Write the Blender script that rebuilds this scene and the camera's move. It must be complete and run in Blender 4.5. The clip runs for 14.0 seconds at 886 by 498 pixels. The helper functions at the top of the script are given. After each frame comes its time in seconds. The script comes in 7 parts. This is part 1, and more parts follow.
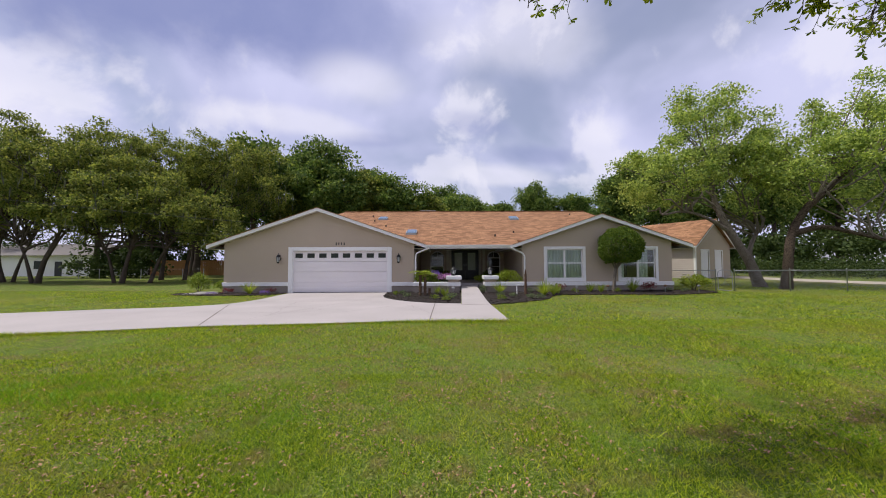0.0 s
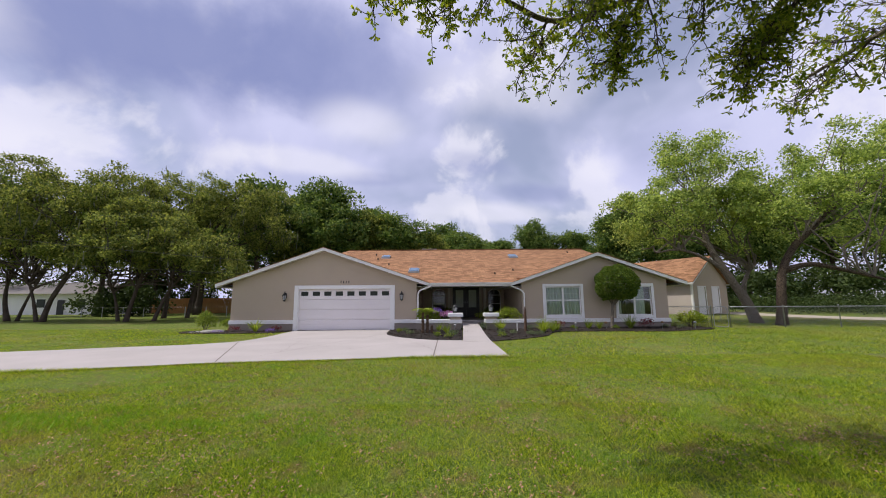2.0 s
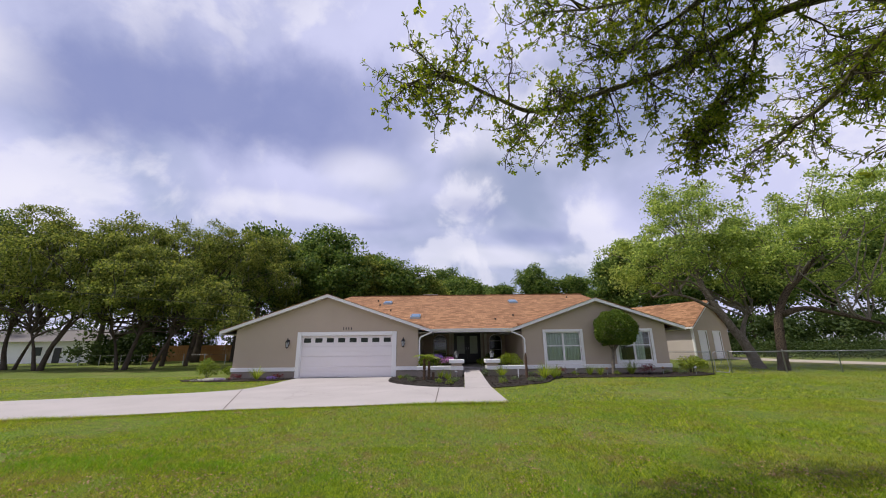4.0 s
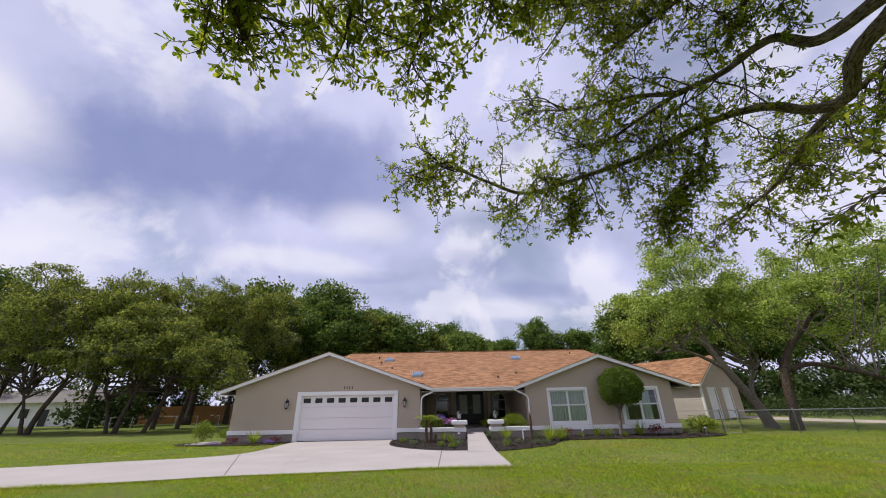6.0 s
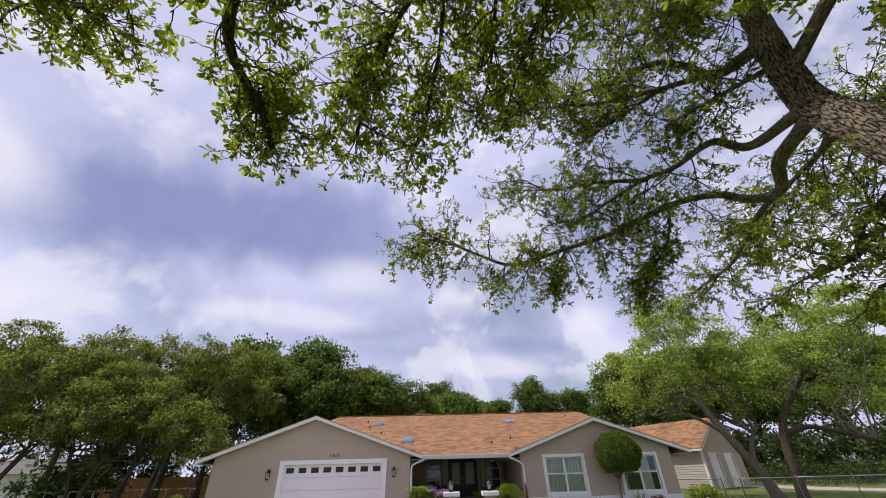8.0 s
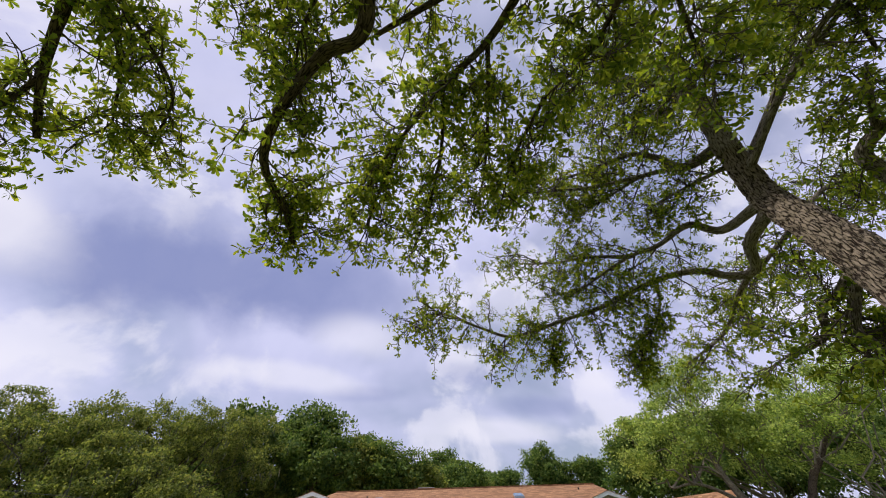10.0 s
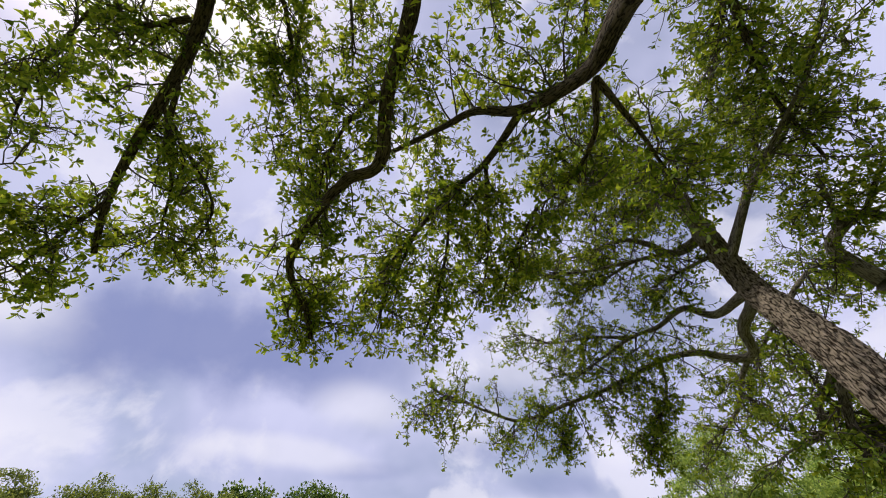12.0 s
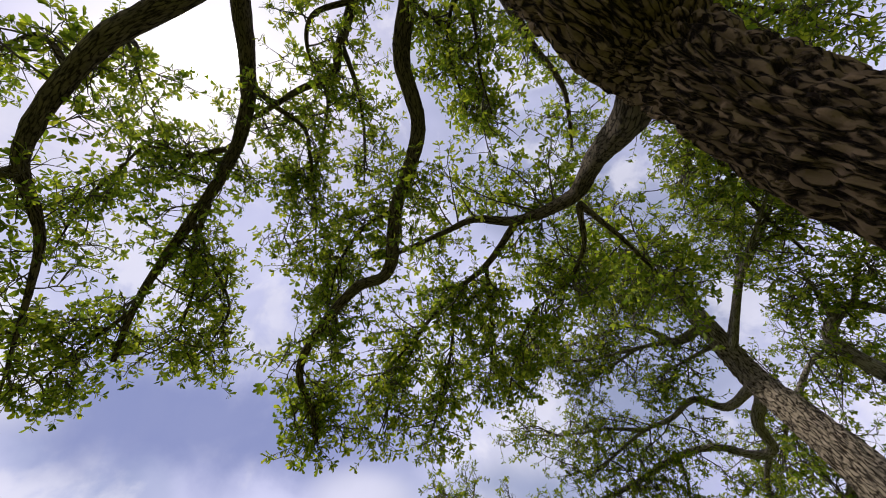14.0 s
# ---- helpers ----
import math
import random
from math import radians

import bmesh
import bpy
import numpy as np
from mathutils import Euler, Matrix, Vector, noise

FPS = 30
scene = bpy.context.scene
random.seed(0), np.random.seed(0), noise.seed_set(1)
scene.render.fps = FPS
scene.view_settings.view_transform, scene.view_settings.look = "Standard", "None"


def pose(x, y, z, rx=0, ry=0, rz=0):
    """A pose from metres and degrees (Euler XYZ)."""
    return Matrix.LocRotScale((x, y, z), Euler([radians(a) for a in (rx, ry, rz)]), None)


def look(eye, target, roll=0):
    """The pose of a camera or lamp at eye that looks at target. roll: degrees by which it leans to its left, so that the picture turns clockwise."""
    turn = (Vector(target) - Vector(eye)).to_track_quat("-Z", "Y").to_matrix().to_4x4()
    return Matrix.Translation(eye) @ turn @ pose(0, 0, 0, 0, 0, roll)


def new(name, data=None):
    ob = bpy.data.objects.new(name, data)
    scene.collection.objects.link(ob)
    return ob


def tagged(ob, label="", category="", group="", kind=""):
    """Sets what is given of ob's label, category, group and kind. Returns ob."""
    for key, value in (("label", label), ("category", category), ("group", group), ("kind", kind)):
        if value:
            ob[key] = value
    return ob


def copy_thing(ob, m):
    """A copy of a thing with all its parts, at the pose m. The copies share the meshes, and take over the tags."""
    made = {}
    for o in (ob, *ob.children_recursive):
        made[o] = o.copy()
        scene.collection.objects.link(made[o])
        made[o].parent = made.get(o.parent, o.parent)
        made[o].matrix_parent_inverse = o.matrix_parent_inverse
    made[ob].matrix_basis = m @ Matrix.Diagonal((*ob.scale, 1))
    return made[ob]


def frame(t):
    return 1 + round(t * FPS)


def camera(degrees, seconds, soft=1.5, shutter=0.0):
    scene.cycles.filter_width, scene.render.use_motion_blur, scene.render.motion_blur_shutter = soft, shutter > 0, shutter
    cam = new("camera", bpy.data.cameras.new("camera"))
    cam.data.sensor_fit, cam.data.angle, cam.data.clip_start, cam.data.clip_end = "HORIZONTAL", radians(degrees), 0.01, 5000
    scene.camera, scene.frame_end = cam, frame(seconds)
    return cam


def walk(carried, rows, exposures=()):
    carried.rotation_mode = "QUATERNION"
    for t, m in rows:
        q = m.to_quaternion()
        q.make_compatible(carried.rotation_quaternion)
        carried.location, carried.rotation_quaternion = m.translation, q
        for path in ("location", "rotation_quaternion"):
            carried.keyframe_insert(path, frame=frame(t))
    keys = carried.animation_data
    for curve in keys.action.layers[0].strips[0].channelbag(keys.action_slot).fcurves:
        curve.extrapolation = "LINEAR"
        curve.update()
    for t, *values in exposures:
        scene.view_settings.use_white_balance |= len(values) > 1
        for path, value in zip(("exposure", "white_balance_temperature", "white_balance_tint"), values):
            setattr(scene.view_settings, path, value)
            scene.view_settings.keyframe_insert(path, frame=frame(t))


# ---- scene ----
cam = camera(101.1, 14.0, soft=1.0)
METRES, EYE, TILT, LEAN, TURN = 4.06, 1.36, -1.0, -1.4, 0.0
ROWS = [
    (0.0, 0.0, 0.0, 0.0, 0.09, 3.5, 1.55),
    (0.5, -0.0046, -0.0436, 0.0011, 0.07, 4.82, 1.61),
    (1.0, -0.0092, -0.0871, 0.0032, -0.02, 6.24, 1.65),
    (1.5, -0.0127, -0.1288, 0.0045, 0.01, 7.72, 1.7),
    (2.0, -0.0144, -0.1685, 0.0064, 0.18, 9.23, 1.75),
    (2.5, -0.0143, -0.2073, 0.0074, 0.33, 10.79, 1.8),
    (3.0, -0.0135, -0.248, 0.0063, 0.22, 12.45, 1.89),
    (5.5, -0.018, -0.447, 0.0116, 0.69, 22.32, 2.23),
    (6.0, -0.0174, -0.4822, 0.0145, 0.66, 24.43, 2.31),
    (6.5, -0.0168, -0.5148, 0.0156, 0.28, 26.55, 2.42),
    (7.0, -0.0167, -0.545, 0.0155, -0.23, 28.66, 2.54),
    (7.5, -0.0187, -0.576, 0.0152, -0.63, 30.77, 2.63),
    (8.0, -0.0198, -0.6088, 0.0156, -0.55, 32.91, 2.68),
    (10.5, -0.0202, -0.7726, 0.0262, 0.19, 43.86, 2.99),
    (11.0, -0.0224, -0.8086, 0.0265, 0.3, 46.23, 3.05),
    (11.5, -0.0245, -0.8444, 0.0278, 0.67, 48.7, 3.08),
    (12.0, -0.0239, -0.8787, 0.0301, 1.35, 51.25, 3.07),
    (12.5, -0.0224, -0.9131, 0.0329, 2.12, 53.85, 3.07),
    (13.0, -0.0213, -0.9462, 0.0348, 2.58, 56.54, 3.1),
    (13.5, -0.0205, -0.9737, 0.0341, 2.72, 59.35, 3.17),
    (14.0, -0.0208, -0.9978, 0.0328, 2.68, 62.03, 3.2),
]
walk(cam, [(t, pose(0, 0, EYE, TILT, LEAN, TURN) @ pose(METRES * x, METRES * y, METRES * z, 90 + pitch, roll, yaw)) for t, x, y, z, yaw, pitch, roll in ROWS])

# ---- sky, sun ----
SUN_DIR = Vector((-0.468, -0.02, 0.883)).normalized()
world = bpy.data.worlds.new("sky")
scene.world = world
world.use_nodes = True
wt = world.node_tree
wt.nodes.clear()


def wn(kind, **values):
    n = wt.nodes.new(kind)
    for k, v in values.items():
        if k in n.inputs:
            n.inputs[k].default_value = v
    return n


def wmath(op, a, b=None, clamp=False):
    n = wt.nodes.new("ShaderNodeMath")
    n.operation, n.use_clamp = op, clamp
    for i, v in enumerate((a, b)):
        if v is None:
            continue
        if isinstance(v, (int, float)):
            n.inputs[i].default_value = v
        else:
            wt.links.new(v, n.inputs[i])
    return n.outputs[0]


def wramp(value, lo, hi, a=0.0, b=1.0):
    n = wt.nodes.new("ShaderNodeMapRange")
    n.interpolation_type = "SMOOTHSTEP"
    wt.links.new(value, n.inputs[0])
    for i, v in zip((1, 2, 3, 4), (lo, hi, a, b)):
        n.inputs[i].default_value = v
    return n.outputs[0]


def wmix(fac, a, b):
    n = wt.nodes.new("ShaderNodeMix")
    n.data_type = "RGBA"
    wt.links.new(fac, n.inputs[0])
    for sock, v in ((n.inputs[6], a), (n.inputs[7], b)):
        if isinstance(v, tuple):
            sock.default_value = (*v, 1)
        else:
            wt.links.new(v, sock)
    return n.outputs[2]


def clouds():
    """Broken cloud over a hazy blue sky, on a flat layer seen in perspective."""
    geo = wt.nodes.new("ShaderNodeTexCoord").outputs["Generated"]
    sep = wt.nodes.new("ShaderNodeSeparateXYZ")
    wt.links.new(geo, sep.inputs[0])
    up = wmath("ADD", wmath("MAXIMUM", sep.outputs[2], 0.0), 0.45)
    flat = wt.nodes.new("ShaderNodeCombineXYZ")
    wt.links.new(wmath("DIVIDE", sep.outputs[0], up), flat.inputs[0])
    wt.links.new(wmath("DIVIDE", sep.outputs[1], up), flat.inputs[1])
    sky = wt.nodes.new("ShaderNodeTexSky")
    sky.sky_type, sky.sun_disc = "NISHITA", False
    sky.sun_elevation, sky.sun_rotation = math.asin(SUN_DIR.z), math.atan2(SUN_DIR.x, SUN_DIR.y)
    sky.air_density, sky.dust_density, sky.ozone_density = 1.2, 2.0, 2.0
    tint = wt.nodes.new("ShaderNodeMix")
    tint.data_type, tint.blend_type = "RGBA", "MULTIPLY"
    tint.inputs[0].default_value = 1.0
    wt.links.new(sky.outputs[0], tint.inputs[6])
    tint.inputs[7].default_value = (SKY_GAIN * 1.05, SKY_GAIN * 0.98, SKY_GAIN * 1.0, 1)

    def fbm(scale, detail, rough, dx=0.0, dy=0.0, distort=0.0, source=None):
        mp = wt.nodes.new("ShaderNodeMapping")
        mp.inputs["Location"].default_value = (dx, dy, 0)
        wt.links.new(source or flat.outputs[0], mp.inputs[0])
        n = wn("ShaderNodeTexNoise", Scale=scale, Detail=detail, Roughness=rough, Distortion=distort)
        wt.links.new(mp.outputs[0], n.inputs["Vector"])
        return n.outputs["Fac"]

    def blob(cx, cy, sx, sy, turn=0.0):
        """A soft oval bank of cloud on the layer, ragged at its rim."""
        mp = wt.nodes.new("ShaderNodeMapping")
        mp.vector_type = "TEXTURE"
        mp.inputs["Location"].default_value = (cx, cy, 0)
        mp.inputs["Rotation"].default_value = (0, 0, radians(turn))
        mp.inputs["Scale"].default_value = (sx, sy, 1)
        wt.links.new(flat.outputs[0], mp.inputs[0])
        ln = wt.nodes.new("ShaderNodeVectorMath")
        ln.operation = "LENGTH"
        wt.links.new(mp.outputs[0], ln.inputs[0])
        ragged = wmath("ADD", ln.outputs["Value"], wmath("MULTIPLY", wmath("SUBTRACT", fine, 0.5), 1.5))
        return wramp(ragged, 1.2, 0.35)

    fine = fbm(4.2, 7.0, 0.55, 3.1, 1.7, 0.2, geo)
    wide = fbm(1.0, 5.0, 0.55, 0.4, 2.2, 0.3)
    small = fbm(5.5, 7.0, 0.55, 7.3, 4.4, 0.25, geo)
    cover = wramp(wide, 0.38, 0.58, 0.35, 1.0)
    col = wmix(cover, tint.outputs[2], HAZE)
    col = wmix(wmath("MULTIPLY", wramp(small, 0.50, 0.62), 0.55), col, BRIGHT)
    col = wmix(wmath("MULTIPLY", wramp(fbm(3.0, 6.0, 0.5, 5.0, 8.0, 0.0, geo), 0.50, 0.70), 0.18), col, GREY)
    for cx, cy, sx, sy, turn, amount in DARK_BANKS:
        col = wmix(wmath("MULTIPLY", blob(cx, cy, sx, sy, turn), amount), col, GREY)
    for cx, cy, sx, sy, turn, amount in BRIGHT_BANKS:
        col = wmix(wmath("MULTIPLY", blob(cx, cy, sx, sy, turn), amount), col, BRIGHT)
    # the glow of thin cloud in front of the sun
    dot = wt.nodes.new("ShaderNodeVectorMath")
    dot.operation = "DOT_PRODUCT"
    wt.links.new(geo, dot.inputs[0])
    dot.inputs[1].default_value = SUN_DIR
    col = wmix(wmath("MULTIPLY", wramp(dot.outputs["Value"], 0.955, 1.0), 0.6), col, (1.1, 1.09, 1.1))
    col = wmix(wramp(dot.outputs["Value"], 0.9975, 0.9992), col, (9.0, 8.8, 8.4))
    back = wn("ShaderNodeBackground", Strength=WORLD_STRENGTH)
    wt.links.new(col, back.inputs[0])
    out = wt.nodes.new("ShaderNodeOutputWorld")
    wt.links.new(back.outputs[0], out.inputs[0])


SKY_GAIN, WORLD_STRENGTH = 0.10, 1.0
HAZE, BRIGHT, GREY = (0.65, 0.66, 0.92), (0.90, 0.88, 0.99), (0.26, 0.30, 0.56)
# centre and half-size on the layer, turn, amount
DARK_BANKS = [(-0.58, 0.67, 0.42, 0.20, 18, 0.95), (-0.26, 0.78, 0.28, 0.17, 20, 0.7), (0.34, 1.27, 0.17, 0.06, 0, 0.45), (0.66, 1.0, 0.2, 0.14, 20, 0.28), (0.12, 1.14, 0.13, 0.06, 10, 0.35), (-0.24, 1.2, 0.12, 0.04, 10, 0.3)]
BRIGHT_BANKS = [(-0.22, 0.97, 0.13, 0.09, 20, 0.45), (-0.50, 1.06, 0.32, 0.06, 24, 0.5), (0.24, 1.40, 0.22, 0.07, 0, 0.55), (-0.84, 0.44, 0.13, 0.2, 0, 0.75), (-1.06, 0.86, 0.16, 0.16, 0, 0.5), (0.10, 1.03, 0.10, 0.08, 0, 0.22), (0.16, 0.86, 0.24, 0.12, 0, 0.4), (0.5, 1.12, 0.08, 0.08, 0, 0.4)]
clouds()

sun_data = bpy.data.lights.new("sun", "SUN")
sun_data.energy, sun_data.angle, sun_data.color = 3.2, radians(1.5), (1.0, 0.95, 0.87)
sun = new("sun", sun_data)
sun.matrix_world = look(SUN_DIR * 60, (0, 0, 0))


# ---- materials ----
def mat(name, col, col2=None, rough=0.7, scale=6.0, fine=60.0, bump=0.15, bump_dist=0.01, metal=0.0, spec=0.4, stretch=(1, 1, 1), per_object=0.0, per_island=0.0, stain=0.35):
    """A surface of two colours mixed at a wide and a fine scale, with fine relief."""
    m = bpy.data.materials.new(name)
    m.use_nodes = True
    nt = m.node_tree
    p = nt.nodes["Principled BSDF"]
    col2 = col2 or tuple(c * 0.72 for c in col)
    tc = nt.nodes.new("ShaderNodeTexCoord")
    mp = nt.nodes.new("ShaderNodeMapping")
    mp.inputs["Scale"].default_value = stretch
    nt.links.new(tc.outputs["Object"], mp.inputs[0])
    facs = []
    for s, d in ((scale, 4.0), (fine, 3.0)):
        n = nt.nodes.new("ShaderNodeTexNoise")
        n.inputs["Scale"].default_value, n.inputs["Detail"].default_value = s, d
        nt.links.new(mp.outputs[0], n.inputs["Vector"])
        facs.append(n.outputs["Fac"])
    mix = nt.nodes.new("ShaderNodeMix")
    mix.data_type = "RGBA"
    a = nt.nodes.new("ShaderNodeMath")
    a.operation = "MULTIPLY_ADD"
    nt.links.new(facs[0], a.inputs[0])
    a.inputs[1].default_value = 1.3
    a.inputs[2].default_value = -0.55 + stain * 0.2
    b = nt.nodes.new("ShaderNodeMath")
    b.operation, b.use_clamp = "MULTIPLY_ADD", True
    nt.links.new(facs[1], b.inputs[0])
    b.inputs[1].default_value = 0.8
    nt.links.new(a.outputs[0], b.inputs[2])
    nt.links.new(b.outputs[0], mix.inputs[0])
    mix.inputs[6].default_value, mix.inputs[7].default_value = (*col, 1), (*col2, 1)
    out = mix.outputs[2]
    for amount, node, sock in ((per_object, "ShaderNodeObjectInfo", "Random"), (per_island, "ShaderNodeNewGeometry", "Random Per Island")):
        if amount:
            r = nt.nodes.new(node)
            hs = nt.nodes.new("ShaderNodeHueSaturation")
            v = nt.nodes.new("ShaderNodeMapRange")
            nt.links.new(r.outputs[sock], v.inputs[0])
            v.inputs[3].default_value, v.inputs[4].default_value = 1 - amount, 1 + amount
            nt.links.new(v.outputs[0], hs.inputs["Value"])
            h = nt.nodes.new("ShaderNodeMapRange")
            nt.links.new(r.outputs[sock], h.inputs[0])
            h.inputs[3].default_value, h.inputs[4].default_value = 0.5 + amount * 0.06, 0.5 - amount * 0.06
            nt.links.new(h.outputs[0], hs.inputs["Hue"])
            nt.links.new(out, hs.inputs["Color"])
            out = hs.outputs[0]
    nt.links.new(out, p.inputs["Base Color"])
    p.inputs["Roughness"].default_value, p.inputs["Metallic"].default_value = rough, metal
    p.inputs["Specular IOR Level"].default_value = spec
    if bump:
        bn = nt.nodes.new("ShaderNodeBump")
        bn.inputs["Strength"].default_value, bn.inputs["Distance"].default_value = bump, bump_dist
        nt.links.new(facs[1], bn.inputs["Height"])
        nt.links.new(bn.outputs[0], p.inputs["Normal"])
    return m


def leaf_mat(name, col, col2, thin, rough=0.62, glow=0.45, spread=0.35):
    """Leaves: a waxy upper face and light that comes through them."""
    m = mat(name, col, col2, rough=rough, scale=0.5, fine=9.0, bump=0, spec=0.18, per_island=spread)
    nt = m.node_tree
    p = nt.nodes["Principled BSDF"]
    tr = nt.nodes.new("ShaderNodeBsdfTranslucent")
    tint = nt.nodes.new("ShaderNodeMix")
    tint.data_type, tint.blend_type = "RGBA", "MULTIPLY"
    tint.inputs[0].default_value = 1.0
    nt.links.new(p.inputs["Base Color"].links[0].from_socket, tint.inputs[6])
    tint.inputs[7].default_value = (*thin, 1)
    nt.links.new(tint.outputs[2], tr.inputs[0])
    mx = nt.nodes.new("ShaderNodeMixShader")
    mx.inputs[0].default_value = glow
    nt.links.new(p.outputs[0], mx.inputs[1])
    nt.links.new(tr.outputs[0], mx.inputs[2])
    nt.links.new(mx.outputs[0], nt.nodes["Material Output"].inputs[0])
    return m


def glass_mat(name, col=(0.02, 0.025, 0.03), rough=0.03):
    m = bpy.data.materials.new(name)
    m.use_nodes = True
    nt = m.node_tree
    p = nt.nodes["Principled BSDF"]
    p.inputs["Base Color"].default_value = (*col, 1)
    p.inputs["Roughness"].default_value = rough
    tr = nt.nodes.new("ShaderNodeBsdfTransparent")
    tr.inputs[0].default_value = (0.85, 0.9, 0.88, 1)
    gl = nt.nodes.new("ShaderNodeBsdfGlossy")
    gl.inputs["Roughness"].default_value = rough
    fr = nt.nodes.new("ShaderNodeFresnel")
    fr.inputs[0].default_value = 1.6
    mx = nt.nodes.new("ShaderNodeMixShader")
    nt.links.new(fr.outputs[0], mx.inputs[0])
    nt.links.new(tr.outputs[0], mx.inputs[1])
    nt.links.new(gl.outputs[0], mx.inputs[2])
    nt.links.new(mx.outputs[0], nt.nodes["Material Output"].inputs[0])
    return m


def shingle_mat(name, col, col2, mortar, axis_turn=0.0, scale=1.0):
    """Asphalt shingles: staggered tabs with a dark butt line and grit."""
    m = mat(name, col, col2, rough=0.95, scale=0.8, fine=120, bump=0.2, spec=0.15)
    nt = m.node_tree
    p = nt.nodes["Principled BSDF"]
    base = p.inputs["Base Color"].links[0].from_socket
    tc = nt.nodes.new("ShaderNodeTexCoord")
    mp = nt.nodes.new("ShaderNodeMapping")
    mp.inputs["Rotation"].default_value = (0, 0, radians(axis_turn))
    nt.links.new(tc.outputs["Object"], mp.inputs[0])
    br = nt.nodes.new("ShaderNodeTexBrick")
    br.inputs["Color1"].default_value, br.inputs["Color2"].default_value = (0.60, 0.57, 0.56, 1), (1.2, 1.19, 1.18, 1)
    br.inputs["Mortar"].default_value = (*mortar, 1)
    br.inputs["Scale"].default_value = scale
    br.inputs["Mortar Size"].default_value = 0.008
    br.inputs["Brick Width"].default_value, br.inputs["Row Height"].default_value = 0.32, 0.14
    nt.links.new(mp.outputs[0], br.inputs["Vector"])
    mul = nt.nodes.new("ShaderNodeMix")
    mul.data_type, mul.blend_type = "RGBA", "MULTIPLY"
    mul.inputs[0].default_value = 1.0
    nt.links.new(base, mul.inputs[6])
    nt.links.new(br.outputs[0], mul.inputs[7])
    nt.links.new(mul.outputs[2], p.inputs["Base Color"])
    return m


STUCCO = mat("stucco", (0.50, 0.415, 0.325), (0.44, 0.36, 0.28), rough=0.92, scale=0.7, fine=90, bump=0.3, spec=0.2)
STUCCO_BASE = mat("stucco_base", (0.33, 0.285, 0.25), (0.25, 0.21, 0.185), rough=0.92, scale=1.1, fine=90, bump=0.3, spec=0.2)
WHITE = mat("white_paint", (0.86, 0.85, 0.84), (0.80, 0.79, 0.78), rough=0.5, scale=1.5, fine=40, bump=0.05)
DOOR_WHITE = mat("door_enamel", (0.82, 0.78, 0.78), (0.76, 0.71, 0.71), rough=0.45, scale=0.9, fine=30, bump=0.04)
SOFFIT = mat("soffit", (0.70, 0.66, 0.55), rough=0.7, scale=2, fine=30, bump=0.05)
SHINGLE_X = shingle_mat("shingles_front", (0.41, 0.225, 0.12), (0.28, 0.15, 0.085), (0.55, 0.5, 0.45))
SHINGLE_Y = shingle_mat("shingles_side", (0.41, 0.225, 0.12), (0.28, 0.15, 0.085), (0.55, 0.5, 0.45), 90)
CONCRETE = mat("concrete", (0.48, 0.435, 0.42), (0.37, 0.335, 0.32), rough=0.9, scale=0.6, fine=45, bump=0.2, spec=0.2)
JOINT = mat("joint_dirt", (0.16, 0.13, 0.11), rough=0.95, scale=5, fine=50)
MULCH = mat("mulch", (0.055, 0.035, 0.026), (0.025, 0.017, 0.014), rough=0.95, scale=3, fine=30, bump=0.9, bump_dist=0.03, per_island=0.5)
BLACK = mat("black_metal", (0.02, 0.02, 0.022), rough=0.4, scale=5, fine=60, bump=0.05)
DARK_DOOR = mat("dark_door_paint", (0.018, 0.02, 0.024), (0.012, 0.013, 0.016), rough=0.35, scale=3, fine=40, bump=0.03)
DARK_ROOM = mat("dim_interior", (0.10, 0.095, 0.09), rough=0.9, scale=1, fine=20, bump=0)
CURTAIN = mat("curtain_cloth", (0.84, 0.86, 0.78), (0.74, 0.77, 0.68), rough=0.9, scale=3, fine=60, bump=0.1)
GLASS = glass_mat("window_glass")
SKYLIGHT = mat("skylight_dome", (0.15, 0.23, 0.34), (0.11, 0.18, 0.28), rough=0.1, scale=2, fine=20, bump=0, spec=0.6)
STEEL = mat("galvanised_steel", (0.42, 0.43, 0.44), (0.33, 0.34, 0.35), rough=0.45, scale=5, fine=80, bump=0.05, metal=0.7)
SIDING = mat("vinyl_siding", (0.47, 0.39, 0.30), (0.42, 0.345, 0.26), rough=0.7, scale=1.0, fine=40, bump=0.1)
PINK_SIDING = mat("light_siding", (0.56, 0.49, 0.44), (0.50, 0.435, 0.39), rough=0.7, scale=1.0, fine=40, bump=0.1)
STONE = mat("pale_stone", (0.55, 0.52, 0.48), (0.4, 0.38, 0.35), rough=0.9, scale=4, fine=30, bump=0.3)
FENCE_WOOD = mat("orange_fence_boards", (0.42, 0.20, 0.06), (0.3, 0.14, 0.05), rough=0.85, scale=1, fine=30, bump=0.2, stretch=(1, 1, 0.2), per_island=0.2)


